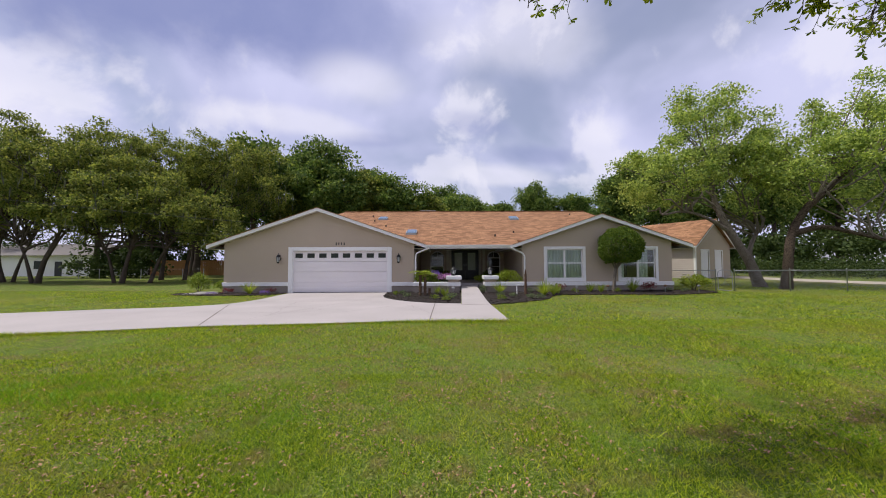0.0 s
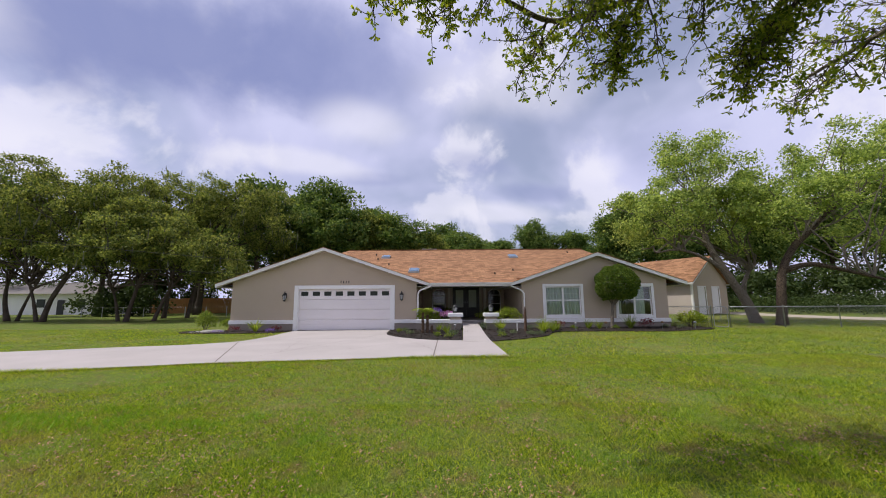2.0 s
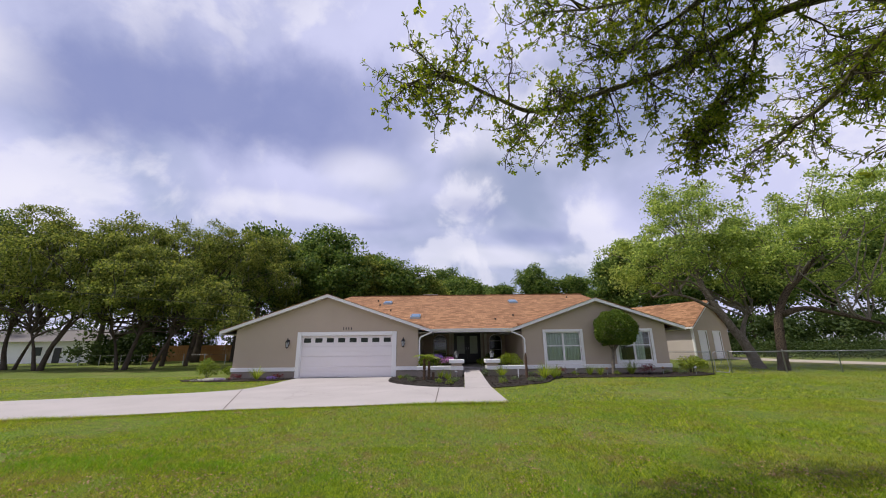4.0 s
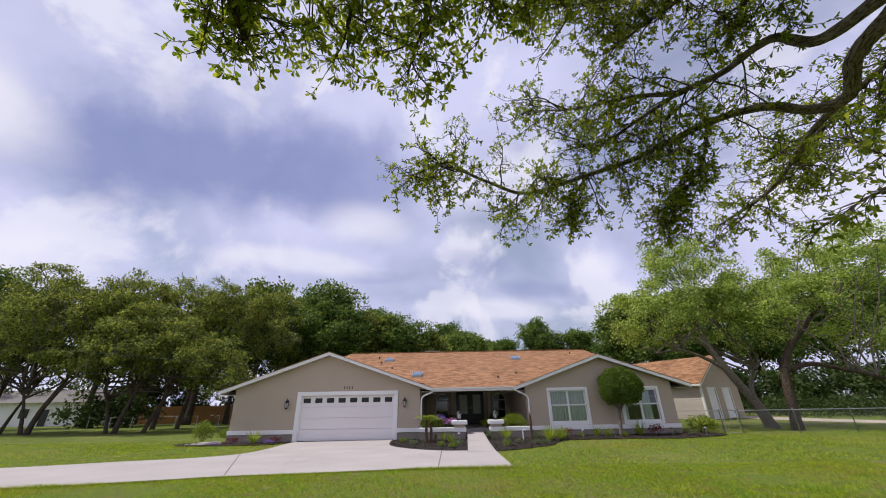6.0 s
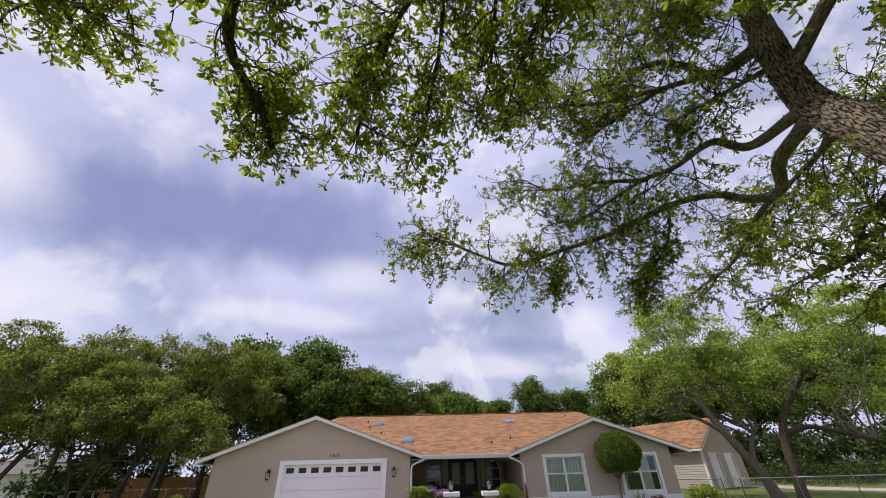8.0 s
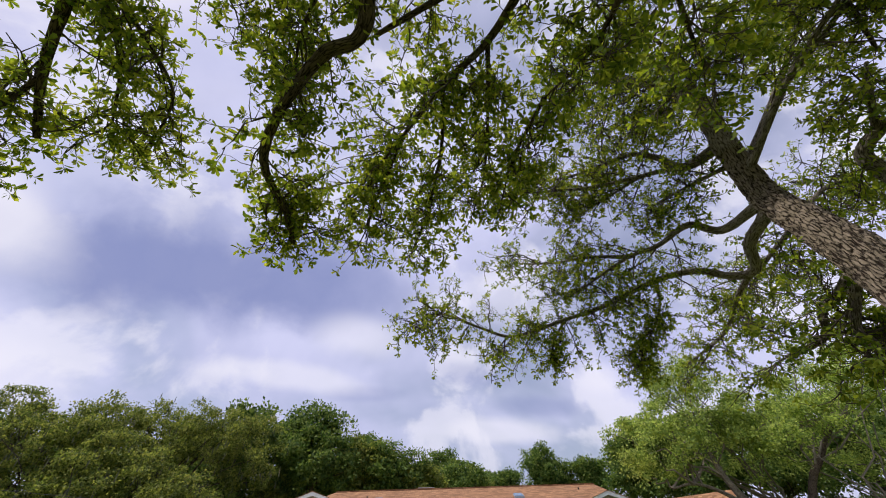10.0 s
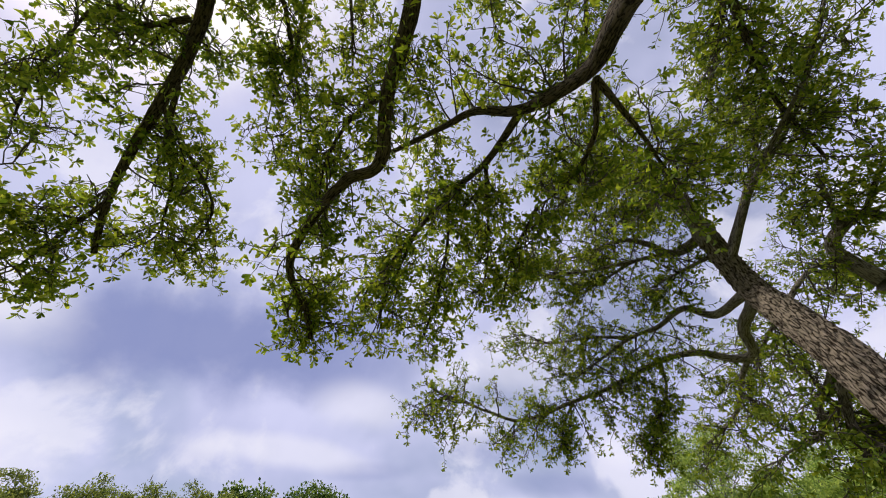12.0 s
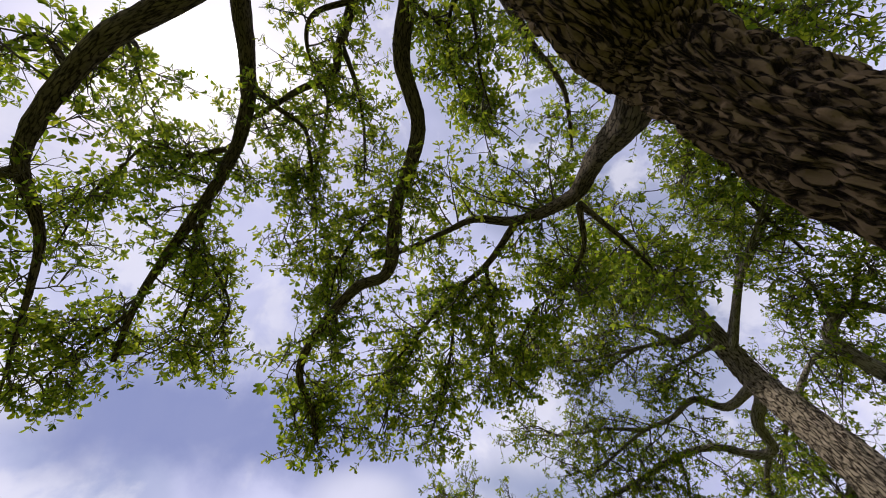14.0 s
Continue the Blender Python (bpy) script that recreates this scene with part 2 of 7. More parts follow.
def bark_mat(name, plate, shaded_furrow, size, depth):
    """Corky plates, longer along the stem than across; furrows between them coloured dark for inner bark and crevice
    shade.
    """
    m = mat(name, plate, tuple(c * 0.5 for c in plate), rough=0.95, scale=7, fine=55, bump=0.5, bump_dist=0.012, spec=0.12, stain=0.2)
    nt = m.node_tree
    p = nt.nodes["Principled BSDF"]
    base = p.inputs["Base Color"].links[0].from_socket
    at = nt.nodes.new("ShaderNodeAttribute")
    at.attribute_name = "grain"
    mp = nt.nodes.new("ShaderNodeMapping")
    mp.inputs["Scale"].default_value = (1 / size, 1 / size, 0.2 / size)
    nt.links.new(at.outputs["Vector"], mp.inputs[0])
    ws = nt.nodes.new("ShaderNodeTexNoise")
    ws.inputs["Scale"].default_value, ws.inputs["Detail"].default_value = 0.9, 4.0
    nt.links.new(mp.outputs[0], ws.inputs["Vector"])
    warp = nt.nodes.new("ShaderNodeVectorMath")
    warp.operation = "MULTIPLY_ADD"
    nt.links.new(ws.outputs["Color"], warp.inputs[0])
    warp.inputs[1].default_value = (1.5, 1.5, 1.5)
    nt.links.new(mp.outputs[0], warp.inputs[2])
    vo = nt.nodes.new("ShaderNodeTexVoronoi")
    vo.feature = "DISTANCE_TO_EDGE"
    vo.inputs["Scale"].default_value = 1.0
    nt.links.new(warp.outputs[0], vo.inputs["Vector"])
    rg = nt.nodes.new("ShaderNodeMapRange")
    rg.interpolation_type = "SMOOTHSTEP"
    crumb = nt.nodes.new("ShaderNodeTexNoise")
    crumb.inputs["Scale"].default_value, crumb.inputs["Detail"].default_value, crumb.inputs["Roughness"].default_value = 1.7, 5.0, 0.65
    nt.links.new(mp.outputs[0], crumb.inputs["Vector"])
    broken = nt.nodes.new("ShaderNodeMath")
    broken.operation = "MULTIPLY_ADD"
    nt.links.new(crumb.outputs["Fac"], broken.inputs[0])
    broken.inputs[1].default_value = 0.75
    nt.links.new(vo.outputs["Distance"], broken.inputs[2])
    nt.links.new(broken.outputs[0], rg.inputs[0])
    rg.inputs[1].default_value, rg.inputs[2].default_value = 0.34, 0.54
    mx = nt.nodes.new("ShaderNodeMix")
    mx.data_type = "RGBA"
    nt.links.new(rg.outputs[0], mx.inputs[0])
    # darker inner bark, taken near black to paint in the crevice shade
    mx.inputs[6].default_value = (*shaded_furrow, 1)
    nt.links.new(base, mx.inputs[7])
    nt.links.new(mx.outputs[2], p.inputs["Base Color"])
    bn = nt.nodes.new("ShaderNodeBump")
    bn.inputs["Strength"].default_value, bn.inputs["Distance"].default_value = 1.0, depth
    nt.links.new(rg.outputs[0], bn.inputs["Height"])
    old = p.inputs["Normal"].links[0].from_node
    nt.links.new(bn.outputs[0], old.inputs["Normal"])
    return m


# second colour: furrow bark with its shade painted in
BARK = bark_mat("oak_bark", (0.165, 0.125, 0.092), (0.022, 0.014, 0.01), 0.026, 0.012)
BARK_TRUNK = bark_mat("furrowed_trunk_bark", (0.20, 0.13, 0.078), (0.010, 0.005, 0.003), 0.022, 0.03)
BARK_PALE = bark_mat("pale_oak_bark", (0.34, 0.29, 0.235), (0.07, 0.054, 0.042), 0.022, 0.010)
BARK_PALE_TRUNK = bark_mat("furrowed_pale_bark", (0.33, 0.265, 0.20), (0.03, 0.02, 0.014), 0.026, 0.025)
LIMB_PALE = mat("pale_branch_bark", (0.26, 0.225, 0.18), (0.13, 0.11, 0.09), rough=0.95, scale=3, fine=20, bump=0.4, spec=0.1)
BARK_FAR = mat("woodland_bark", (0.12, 0.095, 0.075), (0.05, 0.04, 0.032), rough=0.95, scale=2, fine=12, bump=0.6, bump_dist=0.05, spec=0.1)
TWIG = mat("twig_bark", (0.10, 0.075, 0.055), (0.05, 0.04, 0.03), rough=0.9, scale=8, fine=60, bump=0.2)
LEAF = leaf_mat("oak_leaf", (0.098, 0.146, 0.022), (0.145, 0.182, 0.03), (2.5, 2.35, 0.9), glow=0.56, spread=0.5)
LEAF_PALE = leaf_mat("fresh_oak_leaf", (0.25, 0.345, 0.09), (0.32, 0.39, 0.11), (1.5, 1.5, 1.0), glow=0.5, spread=0.5)
LEAF_MID = leaf_mat("woodland_leaf", (0.135, 0.18, 0.042), (0.21, 0.24, 0.06), (1.5, 1.5, 1.0), glow=0.45, spread=0.6)
# leaf green lowered so the shade under the woods is in the colour
LEAF_SHADED = leaf_mat("shade_darkened_leaf", (0.045, 0.075, 0.02), (0.06, 0.09, 0.024), (1.4, 1.4, 1.0), glow=0.25)
LEAF_DARK = leaf_mat("dark_woodland_leaf", (0.09, 0.155, 0.038), (0.145, 0.21, 0.05), (1.5, 1.5, 1.0), glow=0.35, spread=0.6)
SHRUB = leaf_mat("shrub_leaf", (0.14, 0.20, 0.03), (0.19, 0.24, 0.04), (1.6, 1.6, 1.0), glow=0.42)
TOPIARY = leaf_mat("clipped_leaf", (0.085, 0.145, 0.02), (0.12, 0.18, 0.026), (1.5, 1.5, 0.9), glow=0.25, spread=0.6)
SHRUB_YELLOW = leaf_mat("yellow_shrub_leaf", (0.32, 0.37, 0.045), (0.23, 0.31, 0.045), (1.5, 1.5, 1.0), glow=0.42)
GREY_LEAF = leaf_mat("grey_green_leaf", (0.16, 0.20, 0.10), (0.11, 0.15, 0.07), (1.4, 1.4, 1.0), glow=0.3)
RED_LEAF = leaf_mat("red_leaf", (0.22, 0.04, 0.035), (0.13, 0.03, 0.03), (1.5, 1.3, 1.2), glow=0.35)
FLOWER_PINK = leaf_mat("pink_petal", (0.62, 0.22, 0.42), (0.55, 0.35, 0.6), (1.2, 1.2, 1.2), glow=0.3)
FLOWER_BLUE = leaf_mat("violet_petal", (0.22, 0.12, 0.45), (0.3, 0.2, 0.5), (1.2, 1.2, 1.2), glow=0.3)
GRASS = leaf_mat("grass_blade", (0.205, 0.322, 0.016), (0.285, 0.362, 0.03), (1.4, 1.4, 0.7), rough=0.6, glow=0.4, spread=0.75)
DEAD_LEAF = mat("fallen_leaf", (0.46, 0.30, 0.18), (0.30, 0.17, 0.10), rough=0.85, scale=3, fine=40, bump=0.1, per_island=0.45)
MOSS = leaf_mat("hanging_moss", (0.16, 0.16, 0.11), (0.10, 0.11, 0.07), (1.2, 1.2, 1.1), glow=0.25)


def patchy(m, layers):
    """Worn, dry and lush areas over a turf material: scale, from, to, amount, colour."""
    nt = m.node_tree
    p = nt.nodes["Principled BSDF"]
    out = p.inputs["Base Color"].links[0].from_socket
    outs = [l.to_socket for l in out.links]
    tc = nt.nodes.new("ShaderNodeTexCoord")
    for scale, lo, hi, amount, col in layers:
        n = nt.nodes.new("ShaderNodeTexNoise")
        n.inputs["Scale"].default_value, n.inputs["Detail"].default_value = scale, 5
        nt.links.new(tc.outputs["Object"], n.inputs["Vector"])
        r = nt.nodes.new("ShaderNodeMapRange")
        nt.links.new(n.outputs["Fac"], r.inputs[0])
        r.inputs[1].default_value, r.inputs[2].default_value, r.inputs[4].default_value = lo, hi, amount
        mx = nt.nodes.new("ShaderNodeMix")
        mx.data_type = "RGBA"
        nt.links.new(r.outputs[0], mx.inputs[0])
        nt.links.new(out, mx.inputs[6])
        mx.inputs[7].default_value = (*col, 1)
        out = mx.outputs[2]
    for s in outs:
        nt.links.new(out, s)
    return m


def lawn_mat():
    """Mown turf: green with brown worn areas and lighter patches."""
    m = mat("lawn", (0.12, 0.18, 0.018), (0.06, 0.10, 0.012), rough=0.95, scale=0.35, fine=35, bump=0.7, bump_dist=0.04, spec=0.1)
    return patchy(m, ((0.22, 0.48, 0.70, 0.6, (0.25, 0.20, 0.08)), (3.2, 0.50, 0.70, 0.7, (0.20, 0.14, 0.075)), (1.1, 0.52, 0.7, 0.5, (0.13, 0.24, 0.025)), (14.0, 0.46, 0.60, 0.65, (0.075, 0.10, 0.022)), (45.0, 0.50, 0.62, 0.6, (0.30, 0.33, 0.10))))


LAWN = lawn_mat()
patchy(GRASS, ((0.22, 0.51, 0.70, 0.42, (0.36, 0.29, 0.09)), (3.2, 0.52, 0.68, 0.65, (0.30, 0.22, 0.11)), (1.1, 0.52, 0.7, 0.5, (0.15, 0.31, 0.03))))


# ---- mesh helpers ----
class Geo:
    """Vertices and faces gathered for one mesh."""

    def __init__(self):
        self.v, self.f, self.c = [], [], []

    def add(self, verts, faces):
        n = len(self.v)
        self.v.extend([tuple(p) for p in verts])
        self.f.extend([tuple(i + n for i in f) for f in faces])
        return self

    def box(self, x0, x1, y0, y1, z0, z1):
        return self.add([(x, y, z) for z in (z0, z1) for y in (y0, y1) for x in (x0, x1)],
                        [(0, 2, 3, 1), (4, 5, 7, 6), (0, 1, 5, 4), (2, 6, 7, 3), (0, 4, 6, 2), (1, 3, 7, 5)])

    def prism(self, poly, y0, y1):
        """A polygon of (x, z), counter-clockwise seen from the front, between two depths."""
        n = len(poly)
        return self.add([(x, y0, z) for x, z in poly] + [(x, y1, z) for x, z in poly],
                        [tuple(range(n)), tuple(range(2 * n - 1, n - 1, -1))] + [(i, i + n, (i + 1) % n + n, (i + 1) % n) for i in range(n)])

    def slab(self, poly, z0, z1):
        """A polygon of (x, y) between two heights."""
        n = len(poly)
        return self.add([(x, y, z0) for x, y in poly] + [(x, y, z1) for x, y in poly],
                        [tuple(range(n - 1, -1, -1)), tuple(range(n, 2 * n))] + [(i, (i + 1) % n, (i + 1) % n + n, i + n) for i in range(n)])

    def tube(self, pts, radii, sides=8, cap=True, rough=None):
        """A tapered tube along points."""
        pts = [Vector(p) for p in pts]
        n0 = len(self.v)
        side = None
        run = pts[0].x * 3.7 + pts[0].y * 5.3
        for i, p in enumerate(pts):
            run += (p - pts[i - 1]).length if i else 0.0
            way = (pts[min(i + 1, len(pts) - 1)] - pts[max(i - 1, 0)]).normalized()
            if side is None:
                side = way.orthogonal().normalized()
            side = (side - way * side.dot(way))
            side = side.normalized() if side.length > 1e-6 else way.orthogonal().normalized()
            other = way.cross(side)
            for k in range(sides):
                a = 2 * math.pi * k / sides
                q = side * math.cos(a) + other * math.sin(a)
                r = radii[i]
                if rough:
                    r *= rough(p + q * r, a, run, r)
                self.c.append((radii[i] * math.cos(a), radii[i] * math.sin(a), run))
                self.v.append(tuple(p + q * r))
        for i in range(len(pts) - 1):
            for k in range(sides):
                a, b = n0 + i * sides + k, n0 + i * sides + (k + 1) % sides
                self.f.append((a, b, b + sides, a + sides))
        if cap:
            self.f.append(tuple(n0 + k for k in range(sides - 1, -1, -1)))
            last = n0 + (len(pts) - 1) * sides
            self.f.append(tuple(last + k for k in range(sides)))
        return self

    def lathe(self, cx, cy, profile, sides=16):
        """A turned shape from (radius, z) pairs, bottom to top."""
        return self.tube_profile(cx, cy, profile, sides)

    def tube_profile(self, cx, cy, profile, sides):
        n0 = len(self.v)
        for r, z in profile:
            for k in range(sides):
                a = 2 * math.pi * k / sides
                self.v.append((cx + r * math.cos(a), cy + r * math.sin(a), z))
        for i in range(len(profile) - 1):
            for k in range(sides):
                a, b = n0 + i * sides + k, n0 + i * sides + (k + 1) % sides
                self.f.append((a, b, b + sides, a + sides))
        self.f.append(tuple(n0 + k for k in range(sides - 1, -1, -1)))
        self.f.append(tuple(n0 + (len(profile) - 1) * sides + k for k in range(sides)))
        return self


def part(name, geo, material, parent=None, label="", smooth=False, bevel=0.0, local=False):
    """Link gathered geometry, given in world places (or its thing's own, if local), as one mesh object under a thing or part."""
    shift = Vector((0, 0, 0))
    o = None if local else parent
    while o is not None:
        shift += o.location
        o = o.parent
    me = bpy.data.meshes.new(name)
    v = geo.v if shift.length == 0 else [(x - shift.x, y - shift.y, z - shift.z) for x, y, z in geo.v]
    me.from_pydata(v, [], geo.f)
    me.materials.append(material)
    if geo.c and len(geo.c) == len(geo.v):
        grain = me.attributes.new("grain", "FLOAT_VECTOR", "POINT")
        grain.data.foreach_set("vector", [c for q in geo.c for c in q])
    if smooth:
        me.polygons.foreach_set("use_smooth", [True] * len(me.polygons))
    me.update()
    ob = new(name, me)
    ob.parent = parent
    if bevel:
        b = ob.modifiers.new("bevel", "BEVEL")
        b.width, b.segments, b.limit_method = bevel, 2, "ANGLE"
    if label:
        ob["label"] = label
    return ob


def array_mesh(name, verts, faces, material, parent=None, label=""):
    """A mesh from numpy arrays of vertices and equal-sized faces."""
    me = bpy.data.meshes.new(name)
    nf, k = faces.shape
    me.vertices.add(len(verts))
    me.vertices.foreach_set("co", np.ascontiguousarray(verts, dtype=np.float32).ravel())
    me.loops.add(nf * k)
    me.loops.foreach_set("vertex_index", np.ascontiguousarray(faces, dtype=np.int32).ravel())
    me.polygons.add(nf)
    me.polygons.foreach_set("loop_start", np.arange(0, nf * k, k, dtype=np.int32))
    me.materials.append(material)
    me.update(calc_edges=True)
    ob = new(name, me)
    ob.parent = parent
    if label:
        ob["label"] = label
    return ob


def thing(name, at, label, category, group="", kind=""):
    e = new(name)
    e.location = at
    e.empty_display_size = 0.2
    return tagged(e, label, category, group, kind)


def smooth_step(v, a, b):
    s = max(0.0, min(1.0, (v - a) / (b - a)))
    return s * s * (3 - 2 * s)


def spline(pts, per=5):
    """A smooth line through points (Catmull-Rom)."""
    p = [Vector(q) for q in pts]
    p = [p[0] * 2 - p[1]] + p + [p[-1] * 2 - p[-2]]
    out = []
    for i in range(1, len(p) - 2):
        for k in range(per):
            t = k / per
            out.append(0.5 * (2 * p[i] + (p[i + 1] - p[i - 1]) * t + (2 * p[i - 1] - 5 * p[i] + 4 * p[i + 1] - p[i + 2]) * t * t + (3 * p[i] - p[i - 1] - 3 * p[i + 1] + p[i + 2]) * t ** 3))
    return out + [p[-2]]


def ground_z(x, y):
    """The height of the lawn: almost level, rising a little behind on the right."""
    return smooth_step(y, 4, 18) * (-0.06 + 0.005 * max(-20, min(14, x))) + 0.4 * smooth_step(y, 19, 32) * smooth_step(x, 6, 16)


def draped(poly, lift, step=0.5, depth=0.12, height=None):
    """A flat-topped sheet over a polygon of (x, y), following the ground, with an edge."""
    bm = bmesh.new()
    bm.faces.new([bm.verts.new((x, y, 0)) for x, y in poly])
    xs, ys = [p[0] for p in poly], [p[1] for p in poly]
    for axis, lo, hi in ((0, min(xs), max(xs)), (1, min(ys), max(ys))):
        v = math.ceil(lo / step) * step
        while v < hi:
            co, no = [0, 0, 0], [0, 0, 0]
            co[axis], no[axis] = v, 1
            bmesh.ops.bisect_plane(bm, geom=bm.verts[:] + bm.edges[:] + bm.faces[:], plane_co=co, plane_no=no)
            v += step
    if bm.faces[:][0].normal.z < 0:
        bmesh.ops.reverse_faces(bm, faces=bm.faces[:])
    rim = [e for e in bm.edges if len(e.link_faces) == 1]
    ex = bmesh.ops.extrude_edge_only(bm, edges=rim)
    low = {v for v in ex["geom"] if isinstance(v, bmesh.types.BMVert)}
    rise = height or ground_z
    for v in bm.verts:
        v.co.z = rise(v.co.x, v.co.y) + (lift - depth if v in low else lift)
    bmesh.ops.recalc_face_normals(bm, faces=bm.faces[:])
    g = Geo()
    bm.verts.index_update()
    g.add([v.co for v in bm.verts], [[v.index for v in f.verts] for f in bm.faces])
    bm.free()
    return g

# ---- ground, drive, beds ----
def ground_sheet():
    def steps(lo, hi, a, b, fine):
        inner = list(np.arange(a, b + 1e-6, fine))
        out_lo = [a - 1.5 * 1.35 ** k for k in range(1, 40) if a - 1.5 * 1.35 ** k > lo][::-1]
        out_hi = [b + 1.5 * 1.35 ** k for k in range(1, 40) if b + 1.5 * 1.35 ** k < hi]
        return [lo] + out_lo + inner + out_hi + [hi]
    xs, ys = steps(-900, 900, -24, 24, 0.8), steps(-300, 1500, -6, 36, 0.8)
    v = [(x, y, ground_z(x, y) + 0.015 * noise.noise(Vector((x * 0.7, y * 0.7, 0)))) for y in ys for x in xs]
    n = len(xs)
    f = [(j * n + i, j * n + i + 1, (j + 1) * n + i + 1, (j + 1) * n + i) for j in range(len(ys) - 1) for i in range(n - 1)]
    g = Geo().add(v, f)
    ob = part("ground", g, LAWN, smooth=True)
    tagged(ob, "green mown lawn with worn brown patches", "lawn", kind="structure")


ground_sheet()

HOUSE_Y = 18.95
PORCH_Z = 0.36


def path_z(x, y):
    return ground_z(x, y) + 0.3 * smooth_step(y, 12.5, 20.5)


def curve2(pts, per=6):
    return [(p.x, p.y) for p in spline([(x, y, 0) for x, y in pts], per)]


near_edge = curve2([(-60, -3.0), (-30, 2.0), (-18, 5.0), (-9.0, 7.10), (-7.06, 7.66), (-5.47, 8.12), (-3.4, 8.42), (-1.15, 8.80), (0.2, 8.86), (1.6, 8.86)], 5)
far_edge = curve2([(-7.9, 18.93), (-7.85, 17.3), (-7.7, 15.7), (-7.7, 14.3), (-8.0, 13.2), (-9.2, 12.25), (-10.9, 11.7), (-13.4, 10.6), (-20, 8.6), (-32, 5.2), (-62, -0.6)], 5)
bed_edge = curve2([(0.62, 13.0), (-0.2, 13.15), (-0.9, 13.55), (-1.7, 14.3), (-2.45, 15.5), (-2.72, 16.6), (-2.8, 17.8), (-2.86, 18.93)], 4)
drive_poly = near_edge + [(1.62, 12.6), (0.62, 12.6)] + bed_edge + far_edge
drive = tagged(new("driveway"), "pale concrete driveway with dark joints and hairline cracks", "driveway", kind="structure")
part("slab", draped(drive_poly, 0.035), CONCRETE, drive)


def strip(pts, width, lift, height=None):
    """A narrow band along points on the ground."""
    rise = height or ground_z
    g = Geo()
    p = [Vector((x, y, 0)) for x, y in pts]
    v = []
    for i, q in enumerate(p):
        way = (p[min(i + 1, len(p) - 1)] - p[max(i - 1, 0)]).normalized()
        side = Vector((-way.y, way.x, 0)) * width * 0.5
        for s in (-1, 1):
            e = q + side * s
            v.append((e.x, e.y, rise(e.x, e.y) + lift))
    g.add(v, [(2 * i, 2 * i + 1, 2 * i + 3, 2 * i + 2)[::-1] for i in range(len(p) - 1)])
    return g


def ragged(a, b, n, amount, seed):
    rng = random.Random(seed)
    return [(a[0] + (b[0] - a[0]) * k / n + rng.uniform(-amount, amount), a[1] + (b[1] - a[1]) * k / n + rng.uniform(-amount, amount)) for k in range(n + 1)]


for a, b in (((-5.5, 8.25), (-7.75, 13.3)), ((-0.34, 8.9), (-0.3, 13.1))):
    part("joint", strip(ragged(a, b, 8, 0.0, 1), 0.026, 0.040), JOINT, drive)
HAIRLINE = mat("hairline_crack", (0.33, 0.29, 0.27), rough=0.95, scale=5, fine=50)
for k, (a, b) in enumerate((((-2.8, 16.3), (-5.0, 9.2)), ((-5.0, 12.2), (-3.6, 11.2)), ((-3.0, 10.6), (-1.6, 12.4)), ((-9.6, 10.6), (-12.5, 9.6)), ((-1.3, 12.9), (-0.4, 10.3)), ((-5.6, 13.8), (-4.7, 10.0)), ((-6.6, 10.4), (-3.4, 10.9)))):
    part("crack", strip(ragged(a, b, 14, 0.07, k), 0.014, 0.039), HAIRLINE, drive)
# control joint in front of the garage
part("joint", strip([(-7.7, 14.2), (-2.0, 14.2)], 0.02, 0.039), HAIRLINE, drive)

walk_poly = [(0.62, 12.6), (1.62, 12.6), (1.72, 18.6), (1.95, 20.0), (1.95, 21.0), (1.0, 21.0), (1.0, 20.0), (0.92, 18.6)]
path = tagged(new("front_walk"), "pale concrete garden walk sloping up to the entrance", "path", kind="structure")
part("slab", draped(walk_poly, 0.036, 0.5, 0.15, path_z), CONCRETE, path)
part("joint", strip([(0.62, 12.6), (1.62, 12.6)], 0.03, 0.041, path_z), JOINT, path)
part("joint", strip([(0.7, 15.8), (1.66, 15.8)], 0.025, 0.041, path_z), JOINT, path)

beds = tagged(new("planting_bed"), "dark bark mulch bed along the house front", "flower bed", kind="structure")
left_bed = bed_edge[::-1][1:] + [(0.90, 18.9), (-2.84, 18.9)]
bed2 = curve2([(1.66, 12.75), (2.3, 13.05), (3.3, 13.8), (4.2, 14.7), (4.75, 15.9), (5.6, 16.75), (7.9, 16.55), (10.3, 16.35), (11.9, 16.8), (13.0, 17.3), (13.2, 18.2), (12.3, 18.94)], 5) + [(1.74, 18.94)]
bed3 = curve2([(-7.95, 18.9), (-8.6, 17.9), (-9.8, 17.6), (-11.5, 17.7), (-12.9, 17.9), (-13.8, 18.6), (-13.6, 19.6)], 4) + [(-11.5, 19.6), (-11.5, 18.9)]
for poly in (left_bed, bed2, bed3):
    part("mulch", draped(poly, 0.03, 0.35, 0.1, lambda x, y: ground_z(x, y) + 0.05 * abs(noise.noise(Vector((x * 2.5, y * 2.5, 3))))), MULCH, beds)


# ---- the house ----
house = thing("house", (0, 24, 0), "single-storey tan stucco house with orange shingle roof and white trim", "house")
GX, GZ, GS = -6.5, 4.34, 0.342
RX, RZ = 8.15, 3.98


def under(x, apex_x, apex_z):
    return apex_z - 0.19 - GS * abs(x - apex_x)


def gable_piece(g, x0, x1, z0, ax, az, y0, y1):
    top = [(x1, under(x1, ax, az))] + ([(ax, under(ax, ax, az))] if x0 < ax < x1 else []) + [(x0, under(x0, ax, az))]
    return g.prism([(x0, z0), (x1, z0)] + top, y0, y1)


